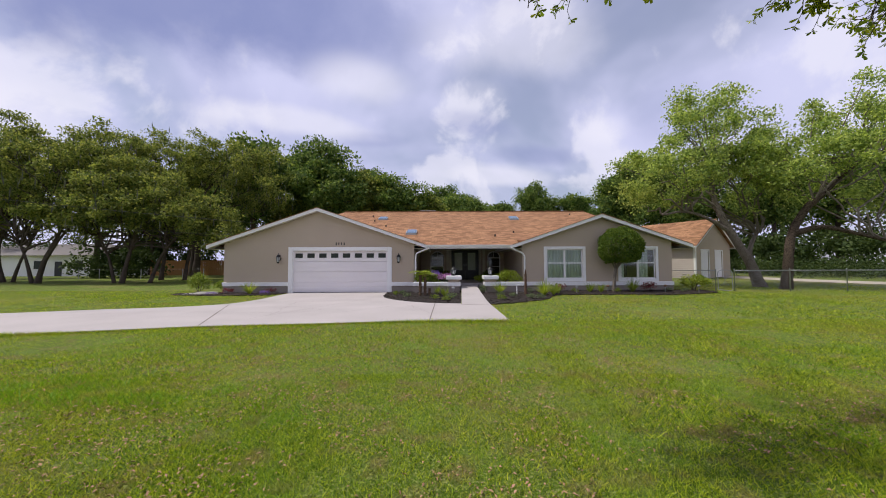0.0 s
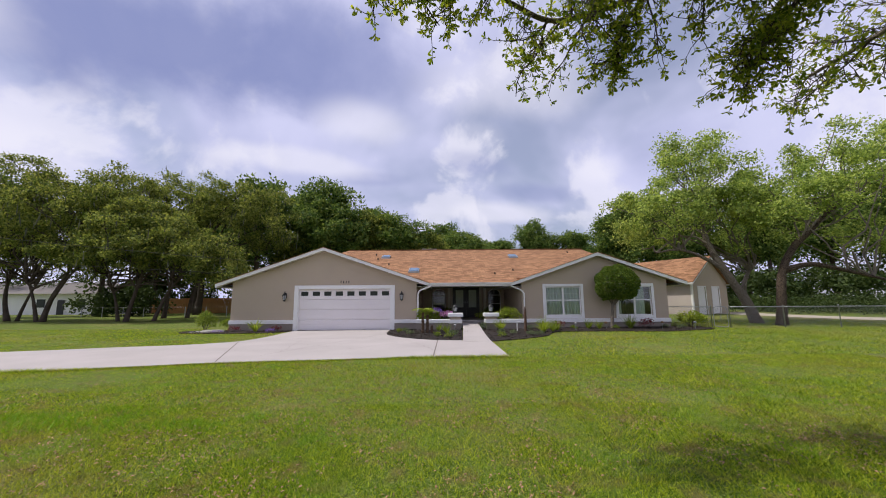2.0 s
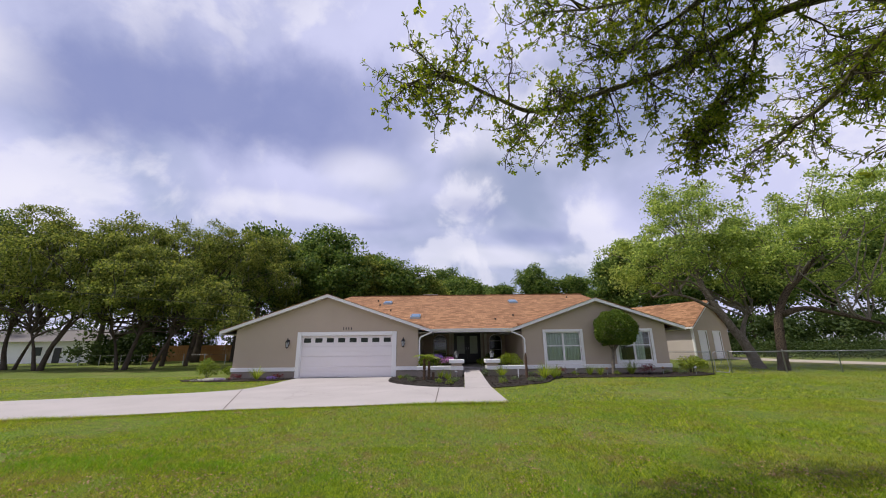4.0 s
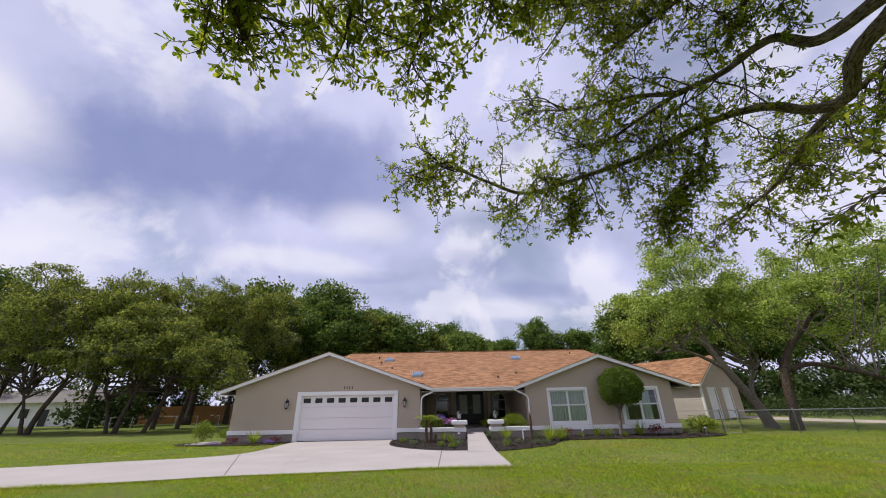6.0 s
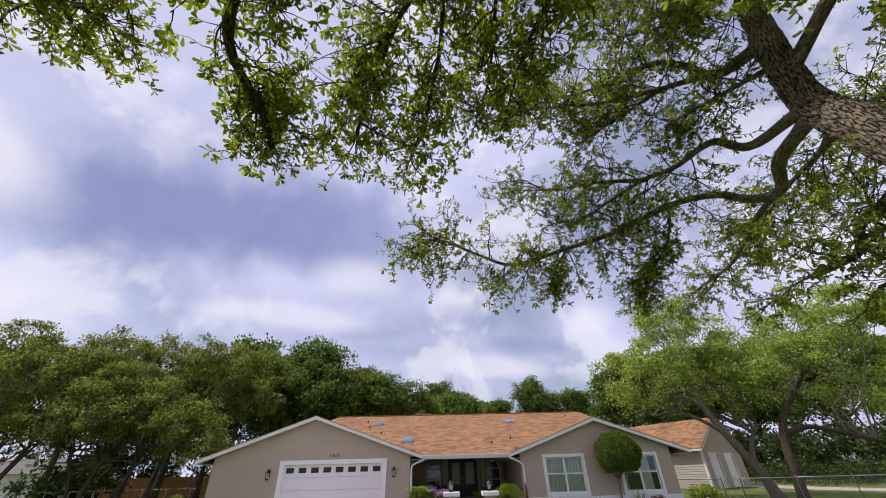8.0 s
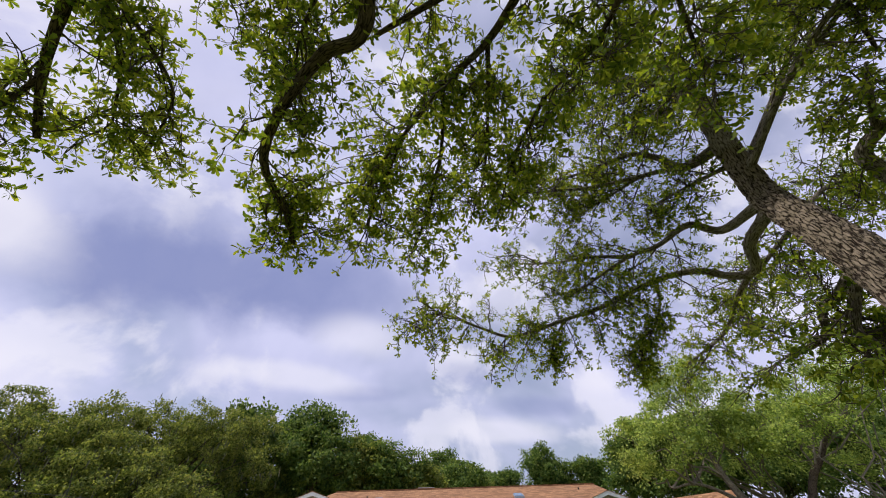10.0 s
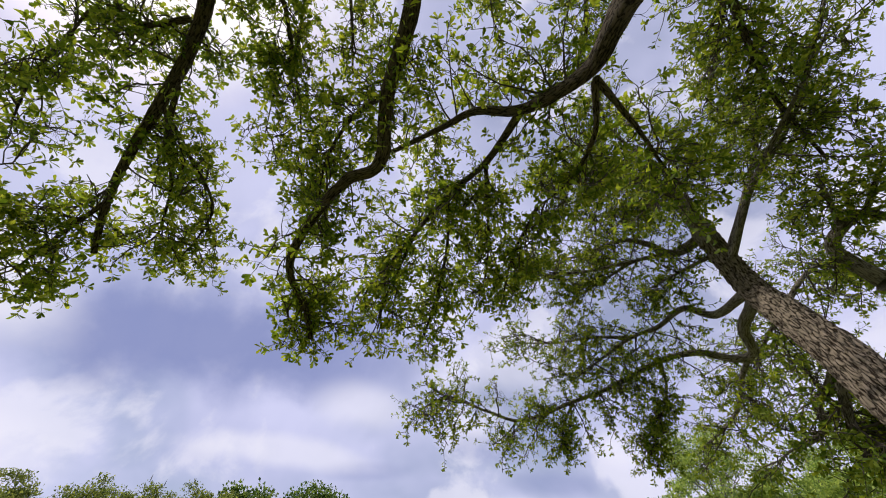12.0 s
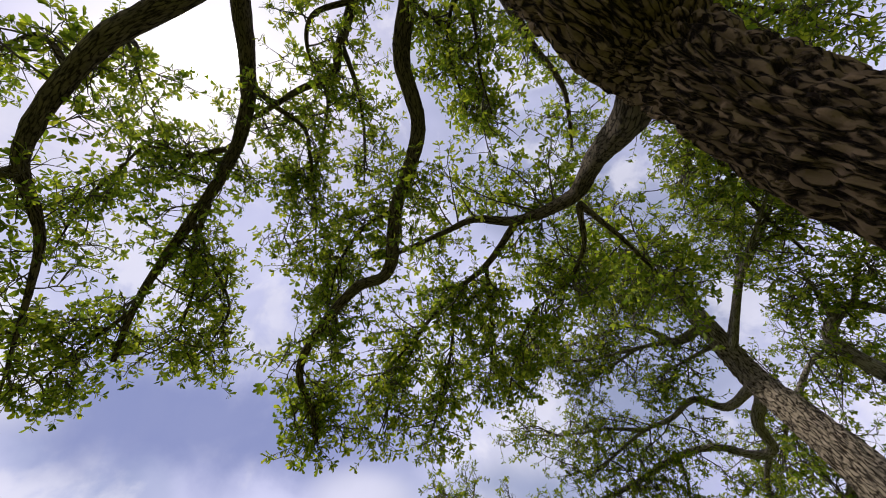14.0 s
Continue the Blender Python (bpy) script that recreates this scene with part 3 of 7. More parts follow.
g = Geo()
gable_piece(g, -11.40, -7.84, -0.2, GX, GZ, HOUSE_Y, HOUSE_Y + 0.2)
gable_piece(g, -7.84, -2.89, 2.10, GX, GZ, HOUSE_Y, HOUSE_Y + 0.2)
gable_piece(g, -2.89, -1.52, -0.2, GX, GZ, HOUSE_Y, HOUSE_Y + 0.2)
part("garage_wall", g, STUCCO, house)
part("side_wall", Geo().box(-11.40, -11.2, HOUSE_Y + 0.2, 36, -0.2, 2.45), STUCCO, house)
part("porch_side_wall", Geo().box(-1.72, -1.52, HOUSE_Y + 0.2, 24.8, -0.2, 2.38), STUCCO, house)
W1, W2 = (5.36, 7.24, 0.63, 2.16), (9.20, 11.00, 0.63, 2.16)
part("wall_section", gable_piece(Geo(), 4.10, W1[0], -0.2, RX, RZ, HOUSE_Y, HOUSE_Y + 0.2), STUCCO, house)
part("wall_section", gable_piece(Geo(), W1[0], W1[1], 2.16, RX, RZ, HOUSE_Y, HOUSE_Y + 0.2), STUCCO, house)
part("wall_section", Geo().box(W1[0], W1[1], HOUSE_Y, HOUSE_Y + 0.2, -0.2, 0.63), STUCCO, house)
part("wall_section", gable_piece(Geo(), W1[1], W2[0], -0.2, RX, RZ, HOUSE_Y, HOUSE_Y + 0.2), STUCCO, house)
part("wall_section", gable_piece(Geo(), W2[0], W2[1], 2.16, RX, RZ, HOUSE_Y, HOUSE_Y + 0.2), STUCCO, house)
part("wall_section", Geo().box(W2[0], W2[1], HOUSE_Y, HOUSE_Y + 0.2, -0.2, 0.63), STUCCO, house)
part("wall_section", gable_piece(Geo(), W2[1], 11.86, -0.2, RX, RZ, HOUSE_Y, HOUSE_Y + 0.2), STUCCO, house)
part("porch_side_wall", Geo().box(4.10, 4.30, HOUSE_Y + 0.2, 24.8, -0.2, 2.38), STUCCO, house)
part("side_wall", Geo().box(11.66, 11.86, HOUSE_Y + 0.2, 36, -0.2, 2.4), STUCCO, house)
part("back_wall", Geo().box(-11.2, 11.66, 35.8, 36, -0.2, 2.45), STUCCO, house)
part("inner_floor", Geo().box(-11.2, 11.66, 25.0, 35.8, -0.2, 0.1).box(4.3, 11.66, 19.15, 25, -0.2, 0.1).box(-11.2, -1.72, 19.15, 25, -0.2, -0.06), DARK_ROOM, house)
part("inner_wall", Geo().box(4.3, 11.66, 23.2, 23.3, 0.1, 2.5).box(-11.2, 11.66, 29, 29.1, 0, 2.5).box(-11.2, 11.66, 25.0, 29.0, 2.5, 2.55).box(4.3, 11.66, 19.15, 23.2, 2.4, 2.44), DARK_ROOM, house)

# dark plinth and white band
for x0, x1 in ((-11.42, -8.06), (-2.68, -1.50), (4.08, 11.89)):
    part("plinth", Geo().box(x0, x1, HOUSE_Y - 0.03, HOUSE_Y - 0.002, -0.2, 0.28), STUCCO_BASE, house)
    part("band", Geo().box(x0 - 0.02, x1 + 0.02, HOUSE_Y - 0.09, HOUSE_Y - 0.002, 0.283, 0.48), WHITE, house, "white painted stucco band", bevel=0.015)
part("plinth", Geo().box(11.862, 11.89, HOUSE_Y, 30, -0.2, 0.28), STUCCO_BASE, house)


def gable_roof(ax, az, half, y0, y1):
    """Roof slab, fascia, soffit and eave gutters of a front gable."""
    lo = az - GS * half
    slope = Vector((1, -GS)).normalized()
    t = 0.022
    for s in (-1, 1):
        ex = ax + s * half
        poly = [(ax, az), (ex, lo), (ex, lo - t), (ax, az - t)]
        poly = poly if s < 0 else poly[::-1]
        roof = Geo().prism(poly, y0 - 0.03, y1)
        part("roof", roof, SHINGLE_Y, house, "orange-brown asphalt shingles")
        f = [(ax, az - t - 0.002), (ex, lo - t - 0.002), (ex, lo - t - 0.17), (ax, az - t - 0.17)]
        f = f if s < 0 else f[::-1]
        part("fascia", Geo().prism(f, y0, y0 + 0.03), WHITE, house, "white rake fascia board", bevel=0.006)
        sf = [(ax, az - t - 0.13), (ex, lo - t - 0.13), (ex, lo - t - 0.15), (ax, az - t - 0.15)]
        sf = sf if s < 0 else sf[::-1]
        part("soffit", Geo().prism(sf, y0 + 0.032, HOUSE_Y + 0.02), SOFFIT, house)
        wall_x = ax + s * (half - 0.70)
        part("eave_soffit", Geo().box(min(ex, wall_x), max(ex, wall_x), HOUSE_Y + 0.02, y1, lo - 0.21, lo - 0.19), SOFFIT, house)
        part("eave_fascia", Geo().box(ex - 0.015, ex + 0.015, y0 + 0.032, y1, lo - 0.21, lo - t - 0.003), WHITE, house)


gable_roof(GX, GZ, 5.64, 18.6, 26.0)
gable_roof(RX, RZ, 4.62, 18.6, 25.0)


def main_z(y):
    return 2.40 + 0.334 * (y - 18.75)


top = [(-11.2, 19.6), (-1.3, 19.6), (-1.3, 18.75), (3.95, 18.75), (3.95, 19.6), (11.9, 19.6), (10.75, 27.8), (-7.48, 27.8)]
g = Geo()
n = len(top)
g.add([(x, y, main_z(y)) for x, y in top] + [(x, y, main_z(y) - 0.1) for x, y in top], [tuple(range(n)), tuple(range(2 * n - 1, n - 1, -1))] + [(i, i + n, (i + 1) % n + n, (i + 1) % n) for i in range(n)])
part("roof", g, SHINGLE_X, house, "orange-brown asphalt shingles")
RIDGE = main_z(27.8)
g = Geo().add([(-7.48, 27.82, RIDGE), (10.75, 27.82, RIDGE), (12.3, 36.4, 2.4), (-11.6, 36.4, 2.4)], [(0, 1, 2, 3)])
g.add([(-7.5, 27.8, RIDGE), (-11.6, 36.4, 2.4), (-11.2, 19.6, main_z(19.6))], [(0, 1, 2)]).add([(10.77, 27.8, RIDGE), (11.9, 19.6, main_z(19.6)), (12.3, 36.4, 2.4)], [(0, 1, 2)])
part("back_roof", g, SHINGLE_X, house)
part("ridge_cap", Geo().prism([(-7.5, RIDGE - 0.02), (10.77, RIDGE - 0.02), (10.77, RIDGE + 0.035), (-7.5, RIDGE + 0.035)], 27.66, 27.94), SHINGLE_X, house)
part("eave_fascia", Geo().box(-0.80, 3.50, 18.74, 18.77, 2.20, 2.385), WHITE, house)


def gutter(x0, x1, y, z):
    prof = [(0, 0), (0.02, -0.10), (0.10, -0.10), (0.13, -0.03), (0.13, 0.0), (0.118, 0.0), (0.115, -0.03), (0.095, -0.085), (0.03, -0.085), (0.015, 0)]
    n = len(prof)
    g = Geo().add([(x0, y - d, z + h) for d, h in prof] + [(x1, y - d, z + h) for d, h in prof], [(i, (i + 1) % n, (i + 1) % n + n, i + n) for i in range(n)] + [tuple(range(n))[::-1], tuple(range(n, 2 * n))])
    return g


part("gutter", gutter(-0.86, 3.56, 18.735, 2.385), WHITE, house, "white aluminium gutter")


def downspout(x, bend, foot_x):
    """A white pipe from the gutter's end back to the wall and down."""
    pts = spline([(x, 18.66, 2.28), (x + bend * 0.25, 18.70, 2.17), (x + bend, 18.86, 1.98), (foot_x, 18.87, 1.8)], 5) + [Vector((foot_x, 18.87, z)) for z in (1.2, 0.6, 0.0)] + [Vector((foot_x, 18.7, -0.04))]
    g = Geo().tube(pts, [0.045] * len(pts), 8)
    part("downspout", g, WHITE, house, "white aluminium downspout", smooth=True)


downspout(-0.72, -0.62, -1.44)
downspout(3.42, 0.62, 4.20)

# ---- garage door ----
garage_door = part("garage_door", Geo().box(-7.84, -2.89, HOUSE_Y + 0.10, HOUSE_Y + 0.115, -0.06, 2.10), DOOR_WHITE, house, "white sectional garage door with a row of small windows")
DW = (7.84 - 2.89)
for r in range(4):
    z0, z1 = -0.05 + r * 0.535, -0.05 + (r + 1) * 0.535 - 0.012
    if r < 3:
        part("door_section", Geo().box(-7.83, -2.90, HOUSE_Y + 0.072, HOUSE_Y + 0.10, z0, z1), DOOR_WHITE, garage_door, bevel=0.01)
        for k in range(2):
            zz = z0 + 0.06 + k * 0.235
            part("raised_rib", Geo().box(-7.78, -2.95, HOUSE_Y + 0.066, HOUSE_Y + 0.0722, zz, zz + 0.19), DOOR_WHITE, garage_door, bevel=0.004)
PITCH = DW / 8
z0, z1 = 1.56, 2.095
g = Geo().box(-7.83, -2.90, HOUSE_Y + 0.072, HOUSE_Y + 0.10, 1.56, 1.74).box(-7.83, -2.90, HOUSE_Y + 0.072, HOUSE_Y + 0.10, 1.98, 2.095)
for k in range(9):
    xa = max(-7.83, -7.84 + k * PITCH - 0.115)
    xb = min(-2.90, -7.84 + k * PITCH + 0.115)
    g.box(xa, xb, HOUSE_Y + 0.072, HOUSE_Y + 0.10, 1.74, 1.98)
part("window_section", g, DOOR_WHITE, garage_door)
DARK_GLASS = mat("dark_door_glass", (0.02, 0.024, 0.022), (0.035, 0.045, 0.035), rough=0.35, scale=1, fine=6, bump=0, spec=0.25)
for k in range(8):
    c = -7.84 + (k + 0.5) * PITCH
    part("pane", Geo().box(c - 0.196, c + 0.196, HOUSE_Y + 0.094, HOUSE_Y + 0.099, 1.745, 1.975), DARK_GLASS, garage_door)
part("bottom_seal", Geo().box(-7.84, -2.89, HOUSE_Y + 0.06, HOUSE_Y + 0.11, -0.085, -0.05), BLACK, garage_door)
for x0, x1, z0, z1 in ((-8.05, -7.84, -0.1, 2.30), (-2.89, -2.68, -0.1, 2.30), (-7.838, -2.892, 2.10, 2.30)):
    part("door_trim", Geo().box(x0, x1, HOUSE_Y - 0.05, HOUSE_Y - 0.002, z0, z1), WHITE, house, bevel=0.01)
for x0, x1, z0, z1 in ((-7.84, -7.80, -0.06, 2.1), (-2.93, -2.89, -0.06, 2.1)):
    part("door_stop", Geo().box(x0, x1, HOUSE_Y - 0.002, HOUSE_Y + 0.07, z0, z1), WHITE, house)


# ---- front windows ----
def front_window(w, curtain_side, name="window"):
    x0, x1, z0, z1 = w
    win = part(name, Geo().box(x0, x1, HOUSE_Y + 0.16, HOUSE_Y + 0.17, z0, z0 + 0.02), WHITE, house, "white sliding sash window with pale curtains")
    t = 0.14
    for a, b, c, d in ((x0 - t, x0, z0 - t, z1 + t), (x1, x1 + t, z0 - t, z1 + t), (x0 + 0.001, x1 - 0.001, z1, z1 + t), (x0 + 0.001, x1 - 0.001, z0 - t, z0)):
        part("casing", Geo().box(a, b, HOUSE_Y - 0.045, HOUSE_Y - 0.002, c, d), WHITE, win, bevel=0.01)
    mid, rail = (x0 + x1) / 2, z0 + (z1 - z0) * 0.53
    f = 0.055
    g = Geo().box(x0, x0 + f, HOUSE_Y + 0.03, HOUSE_Y + 0.09, z0, z1).box(x1 - f, x1, HOUSE_Y + 0.03, HOUSE_Y + 0.09, z0, z1)
    g.box(x0 + f, x1 - f, HOUSE_Y + 0.03, HOUSE_Y + 0.09, z1 - f, z1).box(x0 + f, x1 - f, HOUSE_Y + 0.03, HOUSE_Y + 0.09, z0, z0 + f)
    part("frame", g, WHITE, win)
    part("mullion", Geo().box(mid - 0.05, mid + 0.05, HOUSE_Y + 0.02, HOUSE_Y + 0.09, z0 + f, z1 - f), WHITE, win)
    for a, b in ((x0 + f, mid - 0.05), (mid + 0.05, x1 - f)):
        part("meeting_rail", Geo().box(a, b, HOUSE_Y + 0.025, HOUSE_Y + 0.085, rail - 0.03, rail + 0.03), WHITE, win)
        for c, d in ((z0 + f, rail - 0.03), (rail + 0.03, z1 - f)):
            p = part("pane", Geo().box(a, b, HOUSE_Y + 0.058, HOUSE_Y + 0.063, c, d), GLASS, win)
            p.visible_shadow = False
        part("muntin", Geo().box(a, b, HOUSE_Y + 0.05, HOUSE_Y + 0.07, (rail + z1) / 2 - 0.005, (rail + z1) / 2 + 0.005), WHITE, win)
    for lo, hi in curtain_side:
        v, f2 = [], []
        n = int((hi - lo) * 40)
        for i in range(n + 1):
            x = lo + (hi - lo) * i / n
            y = HOUSE_Y + 0.17 + 0.035 * math.sin(x * 42) + 0.012 * math.sin(x * 97)
            v += [(x, y, z0 - 0.1), (x, y, z1 + 0.1)]
        f2 = [(2 * i, 2 * i + 2, 2 * i + 3, 2 * i + 1) for i in range(n)]
        part("curtain", Geo().add(v, f2), CURTAIN, win, smooth=True)
    return win


front_window(W1, [(W1[0] - 0.1, W1[1] + 0.1)])
front_window(W2, [(W2[0] + 0.95, W2[1] - 0.30), (W2[0] - 0.1, W2[0] + 0.25)])

# ---- entrance porch ----
PY = 24.8
part("porch_floor", Geo().box(-1.52, 4.10, 20.2, PY, -0.2, PORCH_Z), CONCRETE, house)
part("porch_ceiling", Geo().box(-1.52, 4.10, 18.78, PY, 2.36, 2.39), SOFFIT, house)


def arch(cx, half, spring, top, side):
    return [(cx + half * math.cos(a), spring + (top - spring) * math.sin(a)) for a in [math.pi * k / 14 for k in range(15)]][::side]


g = Geo()
AL, AR = (-0.41, 0.47), (3.42, 0.45)
SP, TOP = 1.86, 2.28
edges = [-1.52, AL[0] - AL[1], AL[0] + AL[1], 0.55, 2.39, AR[0] - AR[1], AR[0] + AR[1], 4.10]
for i, (a, b) in enumerate(zip(edges, edges[1:])):
    if i in (0, 2, 4, 6):
        part("wall_section", Geo().box(a, b, PY, PY + 0.2, 0.0, 2.36), STUCCO, house)
    elif i == 3:
        pass
    else:
        c, h = (AL if i == 1 else AR)
        part("wall_section", Geo().box(a, b, PY, PY + 0.2, 0.0, 0.62), STUCCO, house)
        g = Geo()
        pts = arch(c, h, SP, TOP, 1)
        for p, q in zip(pts, pts[1:]):
            g.prism([(q[0], q[1]), (p[0], p[1]), (p[0], 2.36), (q[0], 2.36)], PY, PY + 0.2)
        part("arch_head", g, STUCCO, house)
for c, h in (AL, AR):
    win = part("arched_window", Geo().box(c - h, c + h, PY - 0.03, PY + 0.1, 0.60, 0.64), WHITE, house, "white arched window under the porch")
    outer = [(c + h, 0.62)] + arch(c, h, SP, TOP, 1) + [(c - h, 0.62)]
    inner = [(c + h - 0.06, 0.66)] + arch(c, h - 0.06, SP, TOP - 0.06, 1) + [(c - h + 0.06, 0.66)]
    gg = Geo()
    for (a, b), (p, q) in zip(zip(outer, outer[1:]), zip(inner, inner[1:])):
        gg.prism([a, b, q, p][::-1], PY - 0.02, PY + 0.06)
    part("frame", gg, WHITE, win)
    part("transom", Geo().box(c - h + 0.05, c + h - 0.05, PY, PY + 0.05, SP - 0.06, SP), WHITE, win)
    part("meeting_rail", Geo().box(c - h + 0.05, c + h - 0.05, PY, PY + 0.05, 1.22, 1.27), WHITE, win)
    part("muntin", Geo().box(c - 0.012, c + 0.012, PY, PY + 0.05, SP + 0.002, TOP - 0.06), WHITE, win)
    pane = part("pane", Geo().prism([(c + h - 0.06, 0.66)] + arch(c, h - 0.06, SP, TOP - 0.06, 1) + [(c - h + 0.06, 0.66)], PY + 0.052, PY + 0.057), GLASS, win)
    pane.visible_shadow = False
door = part("front_door", Geo().box(0.55, 2.39, PY + 0.06, PY + 0.16, PORCH_Z, 2.36), BLACK, house, "black double entrance door with glass panels")
for a, b, hinge in ((0.59, 1.455, 1), (1.485, 2.35, -1)):
    part("leaf", Geo().box(a, a + 0.17, PY + 0.02, PY + 0.06, PORCH_Z, 2.33).box(b - 0.17, b, PY + 0.02, PY + 0.06, PORCH_Z, 2.33).box(a + 0.17, b - 0.17, PY + 0.02, PY + 0.06, PORCH_Z, 1.0).box(a + 0.17, b - 0.17, PY + 0.02, PY + 0.06, 2.18, 2.33), DARK_DOOR, door)
    part("glass_panel", Geo().box(a + 0.17, b - 0.17, PY + 0.035, PY + 0.045, 1.0, 2.18), mat("frosted_door_glass", (0.50, 0.55, 0.45), (0.34, 0.40, 0.33), rough=0.25, scale=4, fine=25, bump=0.2), door)
    hx = 1.40 if hinge > 0 else 1.54
    part("handle", Geo().box(hx - 0.015, hx + 0.015, PY - 0.03, PY + 0.02, 1.28, 1.42), STEEL, door)
for x0, x1 in ((0.40, 0.55), (2.39, 2.54)):
    part("door_trim", Geo().box(x0, x1, PY - 0.04, PY - 0.002, PORCH_Z, 2.359), SOFFIT, house)
for x in (0.28, 2.66):
    part("porch_column", Geo().box(x - 0.08, x + 0.08, PY - 0.9, PY - 0.74, PORCH_Z, 2.36), SOFFIT, house)

# planter walls and gate piers
for x0, x1 in ((-1.50, 0.19), (2.66, 4.08)):
    pl = thing("planter_wall", ((x0 + x1) / 2, 18.35, 0), "low stucco planter wall with a white cap by the entrance", "planter", "planter walls")
    part("wall", Geo().box(x0, x1, 18.26, 18.44, -0.2, 0.31), STUCCO_BASE, pl)
    part("cap", Geo().box(x0, x1, 18.20, 18.50, 0.31, 0.50), WHITE, pl, bevel=0.02)
for x0, x1 in ((0.19, 0.84), (2.02, 2.66)):
    pl = thing("gate_pier", ((x0 + x1) / 2, 18.3, 0), "stucco pier with a stepped white cap beside the walk", "pier", "entrance piers")
    part("shaft", Geo().box(x0 + 0.05, x1 - 0.05, 18.02, 18.58, -0.2, 0.31), STUCCO_BASE, pl)
    part("band", Geo().box(x0, x1, 17.97, 18.63, 0.31, 0.50), WHITE, pl, bevel=0.015)
    part("neck", Geo().box(x0 + 0.05, x1 - 0.05, 18.02, 18.58, 0.50, 0.635), STUCCO, pl)
    part("cap", Geo().box(x0 - 0.06, x1 + 0.06, 17.91, 18.69, 0.635, 0.82), WHITE, pl, bevel=0.03)

# ---- skylights and vents on the main roof ----
for x, y, w, d in ((-1.85, 21.2, 0.62, 0.75), (-4.15, 25.1, 0.6, 0.55), (4.85, 25.1, 0.62, 0.7)):
    sk = thing("skylight", (x, y, main_z(y)), "blue-tinted acrylic skylight on the shingle roof", "skylight", "roof skylights")
    c = [(x - w / 2, y - d / 2), (x + w / 2, y - d / 2), (x + w / 2, y + d / 2), (x - w / 2, y + d / 2)]
    part("curb", Geo().add([(a, b, main_z(b) - 0.02) for a, b in c] + [(a, b, main_z(b) + 0.1) for a, b in c], [(3, 2, 1, 0), (4, 5, 6, 7), (0, 1, 5, 4), (1, 2, 6, 5), (2, 3, 7, 6), (3, 0, 4, 7)]), STEEL, sk)
    i = [(x + (a - x) * 0.9, y + (b - y) * 0.9) for a, b in c]
    part("dome", Geo().add([(a, b, main_z(b) + 0.102) for a, b in i] + [(x + (a - x) * 0.8, y + (b - y) * 0.8, main_z(y + (b - y) * 0.8) + 0.15) for a, b in i], [(4, 5, 6, 7), (0, 1, 5, 4), (1, 2, 6, 5), (2, 3, 7, 6), (3, 0, 4, 7)]), SKYLIGHT, sk)
for x, y in ((-5.0, 25.9), (-4.6, 24.4), (2.9, 20.4), (4.1, 21.2), (9.2, 26.4), (-3.6, 22.8)):
    v = thing("roof_vent", (x, y, main_z(y)), "small dark vent pipe on the shingle roof", "vent", "roof vents")
    part("pipe", Geo().lathe(x, y, [(0.04, main_z(y) - 0.05), (0.04, main_z(y) + 0.08), (0.055, main_z(y) + 0.09), (0.055, main_z(y) + 0.11)], 10), BLACK, v)
chim = thing("chimney", (-1.2, 28.6, RIDGE - 0.2), "low brick chimney behind the roof ridge", "chimney")
part("stack", Geo().box(-1.75, -0.65, 28.3, 28.9, RIDGE - 0.35, RIDGE + 0.13), mat("chimney_brick", (0.3, 0.17, 0.13), rough=0.9), chim)
part("cap", Geo().box(-1.8, -0.6, 28.25, 28.95, RIDGE + 0.13, RIDGE + 0.18), STONE, chim)


# ---- trees: leaves and wood ----
def unit(rng, n):
    v = rng.normal(size=(n, 3))
    return v / np.linalg.norm(v, axis=1, keepdims=True)


def leaf_quads(base, way, face, length, width, bend=0.12, rounded=False):
    """Folded leaf blades: base, two sides and tip."""
    way = way / np.linalg.norm(way, axis=1, keepdims=True)
    side = np.cross(way, face)
    side /= np.linalg.norm(side, axis=1, keepdims=True) + 1e-9
    norm = np.cross(side, way)
    L, W = length[:, None], width[:, None]
    a = base
    b = base + way * L * 0.55 + side * W * 0.5 + norm * W * bend
    c = base + way * L - norm * L * bend
    d = base + way * L * 0.55 - side * W * 0.5 + norm * W * bend
    if rounded:
        b2, d2 = base + way * L * 0.80 + side * W * 0.47 + norm * W * bend * 0.4, base + way * L * 0.80 - side * W * 0.47 + norm * W * bend * 0.4
        b, d = base + way * L * 0.40 + side * W * 0.33 + norm * W * bend, base + way * L * 0.40 - side * W * 0.33 + norm * W * bend
        v = np.stack([a, b, b2, c, d2, d], 1).reshape(-1, 3)
        return v, np.arange(len(v)).reshape(-1, 6)
    v = np.stack([a, b, c, d], 1).reshape(-1, 3)
    return v, np.arange(len(v)).reshape(-1, 4)


